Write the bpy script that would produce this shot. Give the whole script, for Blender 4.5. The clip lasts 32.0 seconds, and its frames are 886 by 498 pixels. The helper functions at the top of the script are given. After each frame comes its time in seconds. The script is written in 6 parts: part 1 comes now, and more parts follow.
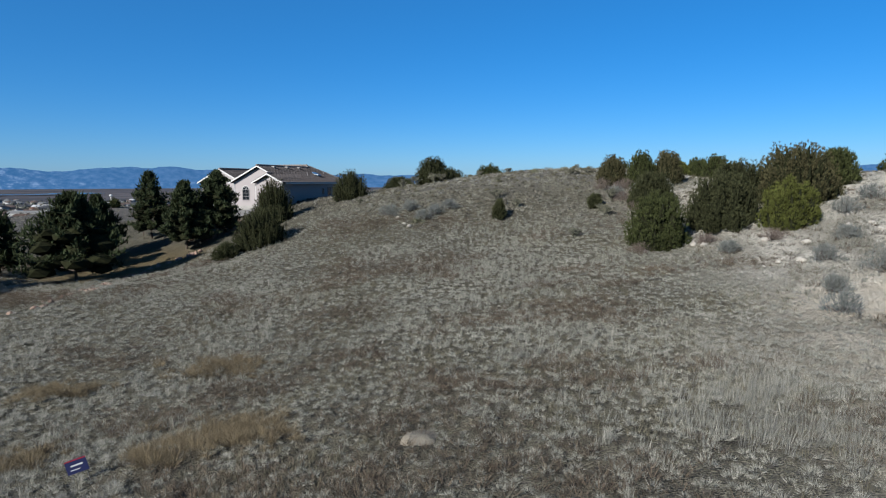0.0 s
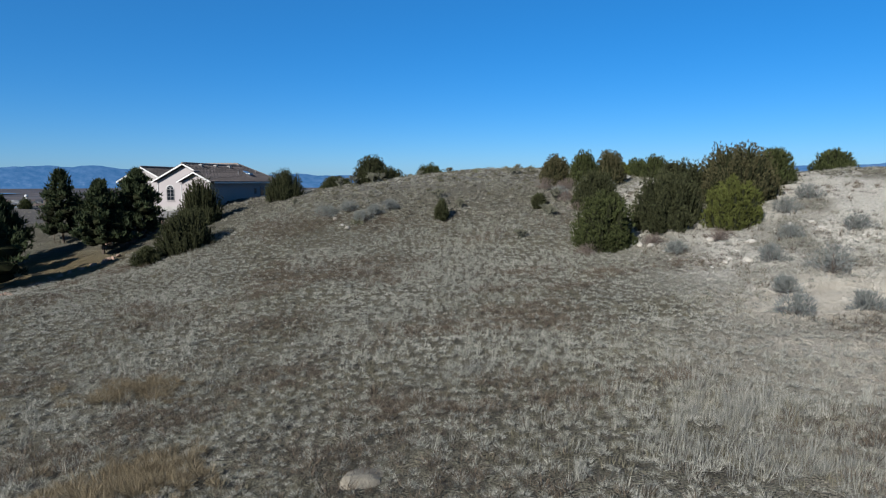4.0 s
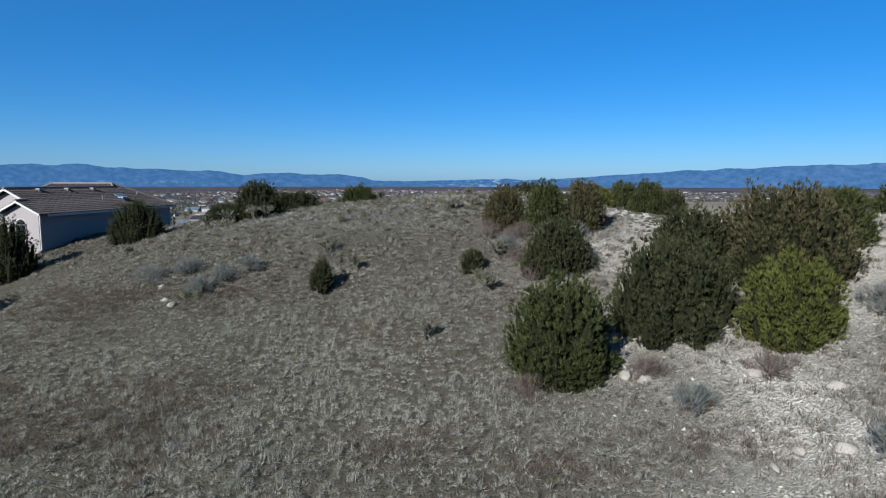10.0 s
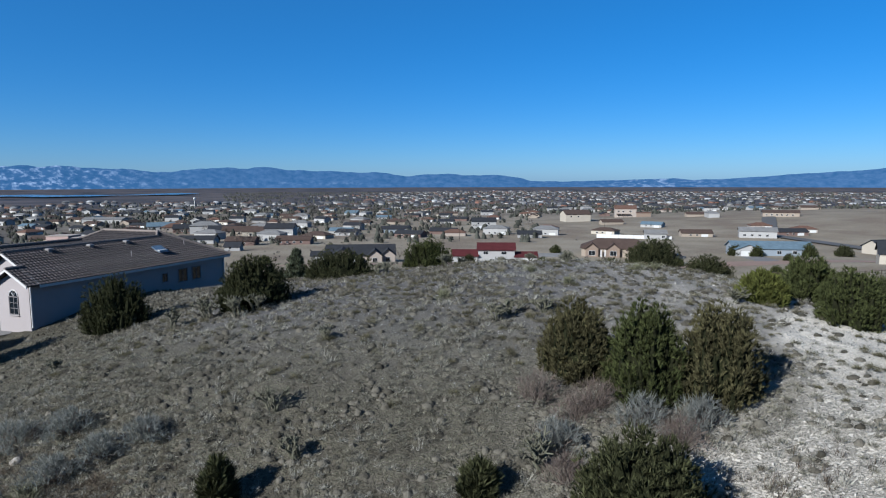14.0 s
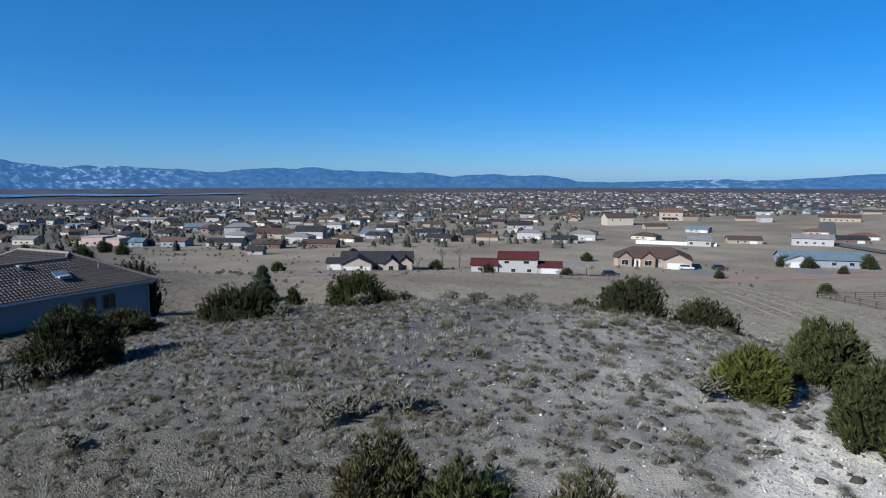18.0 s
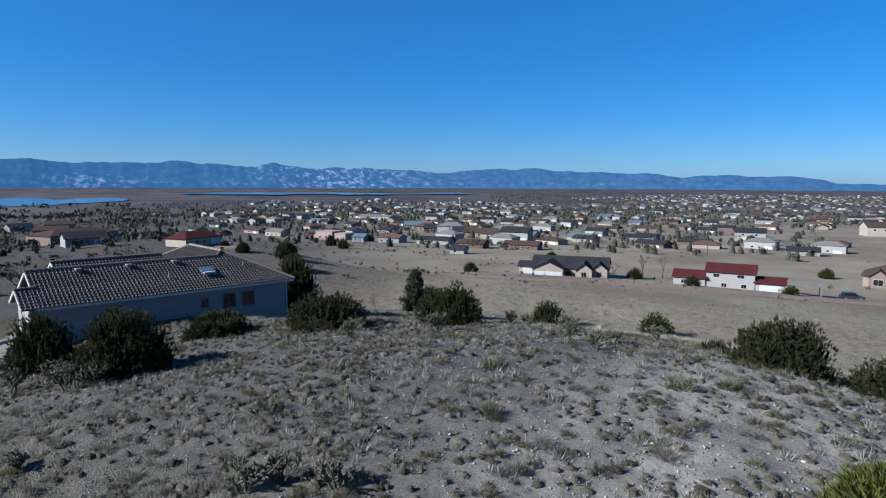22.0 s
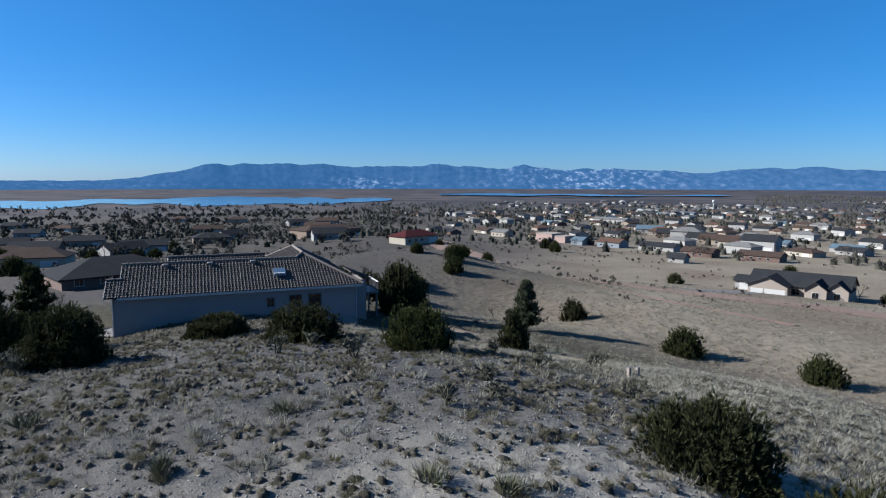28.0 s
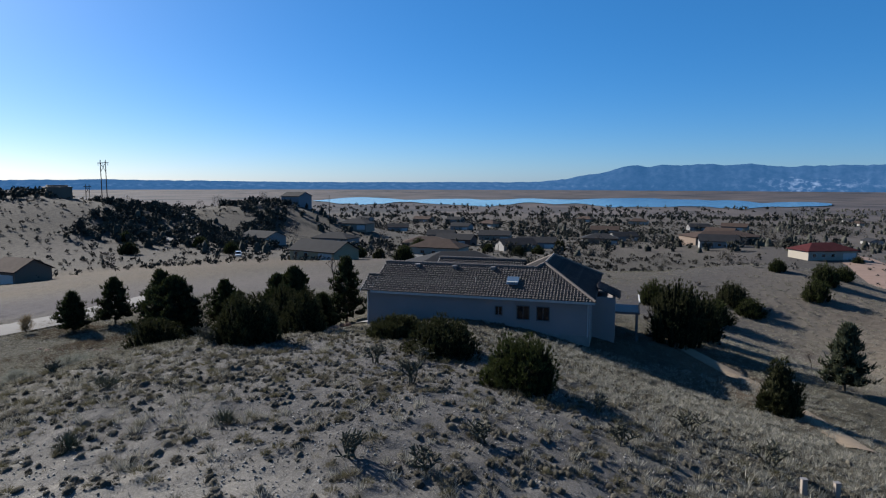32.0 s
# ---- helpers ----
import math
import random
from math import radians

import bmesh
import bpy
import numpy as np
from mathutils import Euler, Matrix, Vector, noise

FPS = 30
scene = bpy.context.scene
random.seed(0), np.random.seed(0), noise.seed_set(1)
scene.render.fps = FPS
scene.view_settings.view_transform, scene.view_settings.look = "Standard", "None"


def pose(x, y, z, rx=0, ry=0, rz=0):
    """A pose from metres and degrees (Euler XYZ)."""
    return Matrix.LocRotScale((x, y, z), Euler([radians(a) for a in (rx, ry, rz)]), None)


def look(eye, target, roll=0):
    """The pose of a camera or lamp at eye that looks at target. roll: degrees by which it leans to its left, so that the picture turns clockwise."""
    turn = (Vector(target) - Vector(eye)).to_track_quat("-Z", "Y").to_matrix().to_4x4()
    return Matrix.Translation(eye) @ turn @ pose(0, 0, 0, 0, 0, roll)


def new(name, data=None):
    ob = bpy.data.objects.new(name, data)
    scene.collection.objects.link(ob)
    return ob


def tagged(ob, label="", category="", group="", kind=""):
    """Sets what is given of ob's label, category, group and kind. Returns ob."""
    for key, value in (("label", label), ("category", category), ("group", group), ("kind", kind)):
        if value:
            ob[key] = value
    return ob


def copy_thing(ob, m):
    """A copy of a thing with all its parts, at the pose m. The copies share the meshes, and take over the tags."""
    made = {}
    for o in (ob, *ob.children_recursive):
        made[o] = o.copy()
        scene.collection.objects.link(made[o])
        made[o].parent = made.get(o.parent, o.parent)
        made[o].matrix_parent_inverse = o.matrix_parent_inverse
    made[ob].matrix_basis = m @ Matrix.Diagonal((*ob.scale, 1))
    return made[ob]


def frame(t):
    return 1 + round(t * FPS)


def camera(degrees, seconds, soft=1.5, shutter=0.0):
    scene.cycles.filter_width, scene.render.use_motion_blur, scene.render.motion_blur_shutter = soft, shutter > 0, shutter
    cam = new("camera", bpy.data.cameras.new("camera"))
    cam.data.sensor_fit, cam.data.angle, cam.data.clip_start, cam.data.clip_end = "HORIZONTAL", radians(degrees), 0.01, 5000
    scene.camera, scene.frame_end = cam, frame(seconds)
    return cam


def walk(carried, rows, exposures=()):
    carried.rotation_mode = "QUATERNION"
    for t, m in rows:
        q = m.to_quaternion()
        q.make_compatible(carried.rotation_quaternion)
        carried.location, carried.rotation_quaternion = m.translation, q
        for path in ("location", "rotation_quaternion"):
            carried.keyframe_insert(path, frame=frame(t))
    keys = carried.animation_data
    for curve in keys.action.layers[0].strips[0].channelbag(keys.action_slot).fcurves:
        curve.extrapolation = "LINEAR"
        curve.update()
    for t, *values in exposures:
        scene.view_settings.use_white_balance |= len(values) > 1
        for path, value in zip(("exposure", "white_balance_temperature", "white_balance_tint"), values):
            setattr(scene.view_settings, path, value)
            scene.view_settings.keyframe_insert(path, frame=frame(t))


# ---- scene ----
cam = camera(71.46, 32.0, 1.15)
# seconds, place in metres, yaw, pitch and roll in degrees
ROWS = [
    (0.0, 0.00, 0.00, 10.00, -0.00, -6.21, -0.15),
    (0.5, -0.05, 0.21, 9.99, -0.56, -6.20, -0.14),
    (1.0, -0.10, 0.36, 9.98, -3.55, -6.20, -0.14),
    (1.5, -0.16, 0.41, 9.95, -4.32, -6.19, -0.07),
    (2.0, -0.23, 0.59, 9.93, -4.65, -6.18, -0.04),
    (2.5, -0.26, 1.00, 9.93, -5.06, -6.18, -0.05),
    (3.0, -0.22, 1.49, 9.95, -5.30, -6.19, -0.07),
    (3.5, -0.19, 1.90, 9.93, -5.50, -6.19, -0.05),
    (5.5, 0.73, 3.20, 9.91, -6.21, -6.19, 0.01),
    (6.0, 1.33, 4.01, 9.90, -6.29, -6.22, -0.01),
    (6.5, 1.92, 5.24, 9.96, -6.42, -6.20, -0.05),
    (7.0, 2.56, 6.82, 10.13, -6.51, -6.16, 0.05),
    (7.5, 3.26, 8.68, 10.40, -6.54, -6.19, 0.01),
    (8.0, 4.02, 10.75, 10.76, -6.58, -6.17, 0.06),
    (8.5, 4.83, 12.93, 11.20, -6.63, -6.14, 0.12),
    (9.0, 5.72, 15.18, 11.65, -6.63, -6.16, 0.13),
    (9.5, 6.63, 17.46, 12.14, -6.63, -6.19, 0.12),
    (10.0, 7.50, 19.77, 12.69, -6.65, -6.28, 0.12),
    (10.5, 8.32, 22.07, 13.27, -6.64, -6.29, 0.11),
    (11.0, 9.06, 24.30, 13.87, -6.71, -6.31, 0.07),
    (11.5, 9.81, 26.45, 14.44, -6.81, -6.27, -0.03),
    (12.0, 10.66, 28.52, 15.01, -6.57, -6.23, 0.07),
    (12.5, 11.58, 30.44, 15.53, -3.83, -6.34, -0.22),
    (13.0, 12.53, 32.33, 16.07, 2.70, -6.31, -0.14),
    (13.5, 13.44, 34.16, 16.54, 6.89, -6.28, -0.17),
    (14.0, 14.25, 35.86, 16.89, 7.95, -6.28, -0.14),
    (14.5, 14.99, 37.40, 17.13, 8.92, -6.27, -0.14),
    (16.5, 17.83, 43.28, 17.51, 11.43, -6.24, -0.08),
    (17.0, 18.66, 44.45, 17.70, 11.70, -6.23, 0.01),
    (17.5, 19.42, 45.51, 17.88, 11.94, -6.25, 0.05),
    (18.0, 20.11, 46.47, 18.06, 12.22, -6.26, 0.01),
    (18.5, 20.80, 47.42, 18.18, 13.35, -6.23, 0.00),
    (19.0, 21.50, 48.40, 18.21, 16.59, -6.23, 0.04),
    (19.5, 22.19, 49.39, 18.16, 20.88, -6.22, 0.10),
    (20.0, 22.86, 50.36, 18.16, 25.05, -6.20, 0.18),
    (20.5, 23.47, 51.27, 18.19, 28.56, -6.18, 0.17),
    (21.0, 24.02, 52.11, 18.26, 30.61, -6.19, 0.15),
    (21.5, 24.48, 52.91, 18.29, 31.80, -6.21, 0.19),
    (22.0, 24.87, 53.69, 18.30, 32.43, -6.22, 0.22),
    (22.5, 25.28, 54.46, 18.30, 32.84, -6.21, 0.23),
    (23.0, 25.75, 55.26, 18.31, 33.14, -6.21, 0.22),
    (23.5, 26.30, 56.13, 18.30, 33.42, -6.23, 0.22),
    (24.0, 26.99, 57.09, 18.31, 34.29, -6.23, 0.24),
    (24.5, 27.79, 58.11, 18.33, 35.72, -6.22, 0.31),
    (26.5, 31.06, 62.61, 18.50, 44.73, -6.19, 0.17),
    (27.0, 31.70, 63.99, 18.53, 48.08, -6.17, 0.03),
    (27.5, 32.26, 65.45, 18.57, 51.86, -6.16, 0.03),
    (28.0, 32.71, 66.99, 18.61, 55.30, -6.16, 0.05),
    (28.5, 33.11, 68.56, 18.65, 59.19, -6.12, 0.05),
    (29.0, 33.43, 70.23, 18.71, 63.64, -6.11, 0.08),
    (29.5, 33.64, 71.98, 18.78, 68.43, -6.12, 0.01),
    (30.0, 33.79, 73.86, 18.89, 73.31, -6.15, 0.14),
    (30.5, 33.87, 75.71, 18.98, 77.84, -6.16, 0.17),
    (31.0, 33.81, 77.62, 19.05, 82.73, -6.14, 0.09),
    (31.5, 33.61, 79.58, 19.11, 87.81, -6.09, 0.10),
    (32.0, 33.41, 81.52, 19.14, 92.76, -6.09, 0.15),
]
# seconds, stops, kelvin, tint
EXPOSURES = ((0.0, 1.18, 6150, 7), (6.0, 1.16, 6150, 7), (12.0, 1.08, 5850, 7), (20.0, 1.13, 5800, 8), (24.0, 1.25, 5850, 8), (29.0, 1.28, 6150, 9), (32.0, 1.14, 6450, 10))
walk(cam, [(t, pose(x, y, z, 90 + pitch, 0, yaw) @ pose(0, 0, 0, 0, 0, roll)) for t, x, y, z, yaw, pitch, roll in ROWS], EXPOSURES)

# world, sun
SUN_DIR = Vector((-0.62, -0.78, 0.545)).normalized()
world = bpy.data.worlds.new("sky")
scene.world = world
world.use_nodes = True
wn = world.node_tree.nodes
sky = wn.new("ShaderNodeTexSky")
sky.sky_type = "NISHITA"
sky.sun_disc = False
sky.sun_elevation = math.asin(SUN_DIR.z)
sky.sun_rotation = math.atan2(SUN_DIR.x, SUN_DIR.y)
sky.altitude = 2000
sky.air_density = 1.0
sky.dust_density = 2.4
sky.ozone_density = 8.0
wn["Background"].inputs[1].default_value = 0.056
clear = wn.new("ShaderNodeHueSaturation")
clear.inputs["Saturation"].default_value = 1.22
world.node_tree.links.new(sky.outputs[0], clear.inputs["Color"])
deep = wn.new("ShaderNodeMix")
deep.data_type = "RGBA"
deep.inputs["Factor"].default_value = 0.28
deep.inputs["B"].default_value = (0.95, 2.55, 5.0, 1)
world.node_tree.links.new(clear.outputs[0], deep.inputs["A"])
world.node_tree.links.new(deep.outputs["Result"], wn["Background"].inputs[0])
sun_lamp = bpy.data.lights.new("sun", "SUN")
sun_lamp.energy, sun_lamp.angle, sun_lamp.color = 5.0, radians(0.5), (1.0, 0.95, 0.885)
sun_ob = new("sun", sun_lamp)
sun_ob.matrix_world = look(SUN_DIR * 100, (0, 0, 0))

# ---- materials ----
ALBEDO_SCALE = 0.48  # scale on all listed colours, lowered against raised exposure so shade renders deeper


def material(name, colour, rough=0.9, vary=0.25, scale=6.0, fine=60.0, bump=0.3, bump_size=0.02, metal=0.0, spec=0.3, second=None, obj_vary=0.0, island=0.0, worn=ALBEDO_SCALE):
    """A node material: two scales of noise between a darker and a lighter (or second) colour, with fine relief."""
    # worn is a plain factor on both colours that balances the exposure
    colour = [c * worn for c in colour]
    second = second and [c * worn for c in second]
    m = bpy.data.materials.new(name)
    m.use_nodes = True
    n, l = m.node_tree.nodes, m.node_tree.links
    b = n["Principled BSDF"]
    b.inputs["Roughness"].default_value = rough
    b.inputs["Metallic"].default_value = metal
    b.inputs["Specular IOR Level"].default_value = spec
    geo = n.new("ShaderNodeTexCoord")
    co = geo.outputs["Object"]
    big, small = n.new("ShaderNodeTexNoise"), n.new("ShaderNodeTexNoise")
    for node, s in ((big, scale), (small, fine)):
        node.inputs["Scale"].default_value = s
        node.inputs["Detail"].default_value = 5
        l.new(co, node.inputs["Vector"])
    add = n.new("ShaderNodeMath")
    add.operation = "MULTIPLY_ADD"
    add.inputs[1].default_value = 0.45
    l.new(small.outputs["Fac"], add.inputs[0])
    half = n.new("ShaderNodeMath")
    half.operation = "MULTIPLY"
    half.inputs[1].default_value = 0.55
    l.new(big.outputs["Fac"], half.inputs[0])
    l.new(half.outputs[0], add.inputs[2])
    fac = add.outputs[0]
    for amount, socket in ((obj_vary, "object"), (island, "island")):
        if amount:
            src = n.new("ShaderNodeObjectInfo").outputs["Random"] if socket == "object" else n.new("ShaderNodeNewGeometry").outputs["Random Per Island"]
            k = n.new("ShaderNodeMath")
            k.operation = "MULTIPLY_ADD"
            k.inputs[1].default_value = amount
            l.new(src, k.inputs[0])
            off = n.new("ShaderNodeMath")
            off.operation = "SUBTRACT"
            off.inputs[1].default_value = amount / 2
            l.new(fac, off.inputs[0])
            l.new(off.outputs[0], k.inputs[2])
            fac = k.outputs[0]
    ramp = n.new("ShaderNodeValToRGB")
    lo = [c * (1 - vary) for c in colour]
    hi = second or [min(1, c * (1 + vary)) for c in colour]
    ramp.color_ramp.elements[0].position, ramp.color_ramp.elements[1].position = 0.3, 0.7
    ramp.color_ramp.elements[0].color, ramp.color_ramp.elements[1].color = (*lo, 1), (*hi, 1)
    l.new(fac, ramp.inputs[0])
    l.new(ramp.outputs[0], b.inputs["Base Color"])
    if bump:
        bp = n.new("ShaderNodeBump")
        bp.inputs["Strength"].default_value = bump
        bp.inputs["Distance"].default_value = bump_size
        l.new(small.outputs["Fac"], bp.inputs["Height"])
        l.new(bp.outputs[0], b.inputs["Normal"])
    return m


def thin(m, colour, amount=0.35):
    """Lets some light through leaves."""
    n, l = m.node_tree.nodes, m.node_tree.links
    t = n.new("ShaderNodeBsdfTranslucent")
    t.inputs[0].default_value = (*colour, 1)
    mix = n.new("ShaderNodeMixShader")
    mix.inputs[0].default_value = amount
    l.new(n["Principled BSDF"].outputs[0], mix.inputs[1])
    l.new(t.outputs[0], mix.inputs[2])
    l.new(mix.outputs[0], n["Material Output"].inputs[0])
    return m


stucco = material("stucco", (0.455, 0.408, 0.40), 0.95, 0.06, 0.6, 40, 0.4, 0.01)
white_trim = material("white_trim", (0.75, 0.73, 0.70), 0.6, 0.05, 3, 50, 0.05)
roof_tile = material("roof_tile", (0.085, 0.072, 0.07), 0.8, 0.3, 2, 30, 0.2, obj_vary=0.35)
glass_dark = material("window_glass", (0.015, 0.02, 0.026), 0.05, 0.1, 1, 5, 0.0, spec=0.45)
bark = material("bark", (0.13, 0.10, 0.075), 0.95, 0.35, 5, 40, 0.8, 0.02)
# near-black leaf colour that paints the shade inside tree crowns
crown_shade = material("crown_shade", (0.012, 0.013, 0.006), 1.0, 0.3, 5, 30, 0.8, 0.05, spec=0.05, worn=1.0)


def leafy(name, colour, glow, island=0.6):
    """Fine scale leaves: dull, a little translucent, each spray of its own tone."""
    return thin(material(name, colour, 0.9, 0.5, 1.5, 14, 0.0, island=island, spec=0.06, worn=1.0), glow, 0.18)


juniper_green = leafy("juniper_green", (0.040, 0.046, 0.017), (0.038, 0.046, 0.012))
juniper_olive = leafy("juniper_olive", (0.036, 0.038, 0.018), (0.032, 0.034, 0.013))
juniper_brown = leafy("juniper_brown", (0.056, 0.051, 0.025), (0.044, 0.039, 0.016))
pine_green = leafy("pine_green", (0.026, 0.033, 0.016), (0.024, 0.03, 0.01))

# ---- helpers for building ----
def mesh_of(name, verts, faces):
    """A mesh from numpy arrays: verts (n, 3), faces (m, 3) or (m, 4)."""
    me = bpy.data.meshes.new(name)
    verts, faces = np.asarray(verts, np.float32), np.asarray(faces, np.int32)
    k = faces.shape[1]
    me.vertices.add(len(verts))
    me.vertices.foreach_set("co", verts.ravel())
    me.loops.add(faces.size)
    me.loops.foreach_set("vertex_index", faces.ravel())
    me.polygons.add(len(faces))
    me.polygons.foreach_set("loop_start", np.arange(0, faces.size, k, dtype=np.int32))
    me.update(calc_edges=True)
    return me


def put(name, me, mat, parent=None, label="", smooth=False):
    ob = new(name, me)
    if mat is not None and not me.materials:
        me.materials.append(mat)
    if smooth:
        me.polygons.foreach_set("use_smooth", np.ones(len(me.polygons), bool))
    if parent is not None:
        ob.parent = parent
    if label:
        ob["label"] = label
    return ob


def part(name, bm, mat, parent=None, label="", smooth=False):
    """Links a bmesh as one mesh object."""
    me = bpy.data.meshes.new(name)
    bmesh.ops.recalc_face_normals(bm, faces=bm.faces)
    bm.to_mesh(me)
    bm.free()
    return put(name, me, mat, parent, label, smooth)


def box(bm, x0, y0, z0, x1, y1, z1, bevel=0.0):
    vs = [bm.verts.new(p) for p in ((x0, y0, z0), (x1, y0, z0), (x1, y1, z0), (x0, y1, z0), (x0, y0, z1), (x1, y0, z1), (x1, y1, z1), (x0, y1, z1))]
    fs = [bm.faces.new([vs[i] for i in f]) for f in ((3, 2, 1, 0), (4, 5, 6, 7), (0, 1, 5, 4), (1, 2, 6, 5), (2, 3, 7, 6), (3, 0, 4, 7))]
    if bevel:
        bmesh.ops.bevel(bm, geom=list({e for f in fs for e in f.edges}), offset=bevel, segments=1, affect="EDGES")
    return bm


def boxes(*dims, bevel=0.0):
    bm = bmesh.new()
    for d in dims:
        box(bm, *d, bevel=bevel)
    return bm


def tube(bm, points, radii, sides=7):
    """A tapered tube along points."""
    rings = []
    for i, p in enumerate(points):
        p = Vector(p)
        a = Vector(points[min(i + 1, len(points) - 1)]) - Vector(points[max(i - 1, 0)])
        q = a.to_track_quat("Z", "Y")
        rings.append([bm.verts.new(p + q @ Vector((radii[i] * math.cos(2 * math.pi * k / sides), radii[i] * math.sin(2 * math.pi * k / sides), 0))) for k in range(sides)])
    for r0, r1 in zip(rings, rings[1:]):
        for k in range(sides):
            bm.faces.new((r0[k], r0[(k + 1) % sides], r1[(k + 1) % sides], r1[k]))
    bm.faces.new(rings[0][::-1])
    bm.faces.new(rings[-1])
    return bm


def empty(name, m, label="", category="", group="", kind=""):
    ob = new(name)
    ob.matrix_basis = m
    return tagged(ob, label, category, group, kind)


def vnoise(x, y, size, seed=0):
    """Smooth value noise in 0..1 for arrays, with cells of the given size."""
    x, y = np.asarray(x, float) / size, np.asarray(y, float) / size
    xi, yi = np.floor(x).astype(np.int64), np.floor(y).astype(np.int64)
    fx, fy = x - xi, y - yi
    fx, fy = fx * fx * (3 - 2 * fx), fy * fy * (3 - 2 * fy)

    def rnd(a, b):
        v = (a * 374761393 + b * 668265263 + seed * 974634777) & 0xFFFFFFFF
        v = ((v ^ (v >> 13)) * 1274126177) & 0xFFFFFFFF
        return ((v ^ (v >> 16)) & 0xFFFF) / 65535.0

    return (rnd(xi, yi) * (1 - fx) + rnd(xi + 1, yi) * fx) * (1 - fy) + (rnd(xi, yi + 1) * (1 - fx) + rnd(xi + 1, yi + 1) * fx) * fy


def fbm(x, y, size, seed=0, octaves=3):
    return sum(vnoise(x, y, size / 2**k, seed + k) * 0.5**k for k in range(octaves)) / sum(0.5**k for k in range(octaves))


# ---- the lie of the land: a fall away from the hill, and smooth swells on it ----
SWELLS = [(0.02, 0.57, 0.65, 1.29, 1.95, 0.63, 2.15, 2.21),
          (-0.59, -0.35, -1.41, -1.69, 0.16, -0.82, 0.59, 1.16),
          (-0.97, -0.02, 0.48, 2.22, 0.67, 0.27, 1.33, 1.45),
          (-0.50, 0.03, -1.19, -3.05, -1.79, 2.41, 2.07, 3.20),
          (-1.12, -2.33, 1.63, 4.21, 2.42, 0.30, -0.38, 2.93),
          (0.12, 0.66, -0.29, -0.84, 0.58, 2.72, 0.58, 0.40),
          (0.21, 1.33, 1.72, 3.10, 1.54, 2.15, 0.78, -0.27),
          (-0.09, -0.20, -2.04, -0.54, 0.29, -0.22, 0.21, 0.28),
          (0.16, 1.32, -0.01, -0.17, 1.79, 0.33, 0.13, 0.22),
          (-2.30, -1.83, 1.08, -2.20, -0.66, -0.79, -0.69, 0.01)]


def land(x, y):
    """Height of the ground in metres."""
    x, y = np.asarray(x, float), np.asarray(y, float)
    r = np.hypot(x - 5, y - 75)
    z = np.interp(r, (0, 30, 60, 110, 150, 380, 900, 1800, 2700, 4900), (4, 4, 1.5, -3.4, -8, -15.5, -22.3, -26, -27, -29))
    for cx, cy, rx, ry, h in ((-130, 40, 90, 110, 5.5), (-225, -115, 85, 62, 26), (-310, -30, 55, 55, 20), (-77, 137, 24, 21, 5.6), (114, 180, 34, 52, 5.0), (330, 570, 190, 210, 12.0), (-215, 204, 70, 42, 5.0)):
        z = z + h * np.exp(-(((x - cx) / rx) ** 2 + ((y - cy) / ry) ** 2))
    for j, row in enumerate(SWELLS):
        for i, h in enumerate(row):
            z = z + h * np.exp(-((x + 36 - 12 * i) ** 2 + (y - 12 - 12 * j) ** 2) / 242)
    return z


def drop(x, y):
    return float(land(x, y))


def spread(a, b, fine, far, growth=1.075):
    """Grid lines: even steps between a and b, then ever wider ones out to far."""
    out = list(np.arange(a, b + fine / 2, fine))
    lo, hi, step = [], [], fine
    p, q = a, b
    while p > -far or q < far:
        step *= growth
        p, q = p - step, q + step
        lo.append(max(p, -far - step)), hi.append(min(q, far + step))
    return np.array(sorted(set(lo)) + out + sorted(set(hi)))


def gravel_at(x, y):
    """How far pale gravel shows through the grass, 0 to 1."""
    east = 0.25 * (1 + np.tanh((x - 17 - 0.06 * (y - 40)) / 3.2)) * (1 + np.tanh((y - 27) / 4.0))
    east = np.clip(east * np.clip(2.8 * fbm(x, y, 4, 4) - 0.5, 0.2, 1.2), 0, 1) * np.clip((66 - y) / 12, 0.4, 1) * np.clip((112 - y) / 14, 0, 1)
    edge = x - 21.3 - 0.33 * (y - 52) + 2.2 * (fbm(x, y, 3, 107) - 0.5)
    bank = np.clip(0.6 + edge / 1.5, 0, 1) * np.clip((y - 46) / 4, 0, 1) * np.clip((76 - y) / 10, 0, 1) * np.clip(0.8 + 0.4 * fbm(x, y, 2, 109), 0, 1)
    return np.maximum(east, bank) * np.clip((88 - x) / 25, 0, 1)


def grit_at(x, y):
    """How far grey grit covers the crest, 0 to 1."""
    top = np.clip((land(x, y) - 7.8) / 2.6, 0, 1) * np.clip((y - 54) / 12, 0, 1)
    return np.clip(top * (0.7 + 0.6 * fbm(x, y, 7, 6)), 0, 1)


def sand_at(x, y):
    d = np.hypot((x - 20.0 - 0.5 * (y - 27.5)) / 6.4, (y - 27.5) / 4.2)
    edge = 0.75 * np.clip((x - 7) / 7, 0, 1) * np.clip((27 - y) / 5, 0, 1) * np.clip((y + 2) / 8, 0, 1) * np.clip((58 - x) / 14, 0, 1) * np.clip(0.4 + fbm(x, y, 2.5, 15), 0, 1)
    return np.maximum(edge, np.clip(1.6 - 1.4 * d + 0.7 * (fbm(x, y, 3, 9) - 0.5), 0, 1))


def lawn_at(x, y):
    d = np.hypot((x + 30) / 9.0, (y - 56) / 8.0)
    return np.clip(2.2 - 2.0 * d + 0.4 * (fbm(x, y, 4, 11) - 0.5), 0, 1)


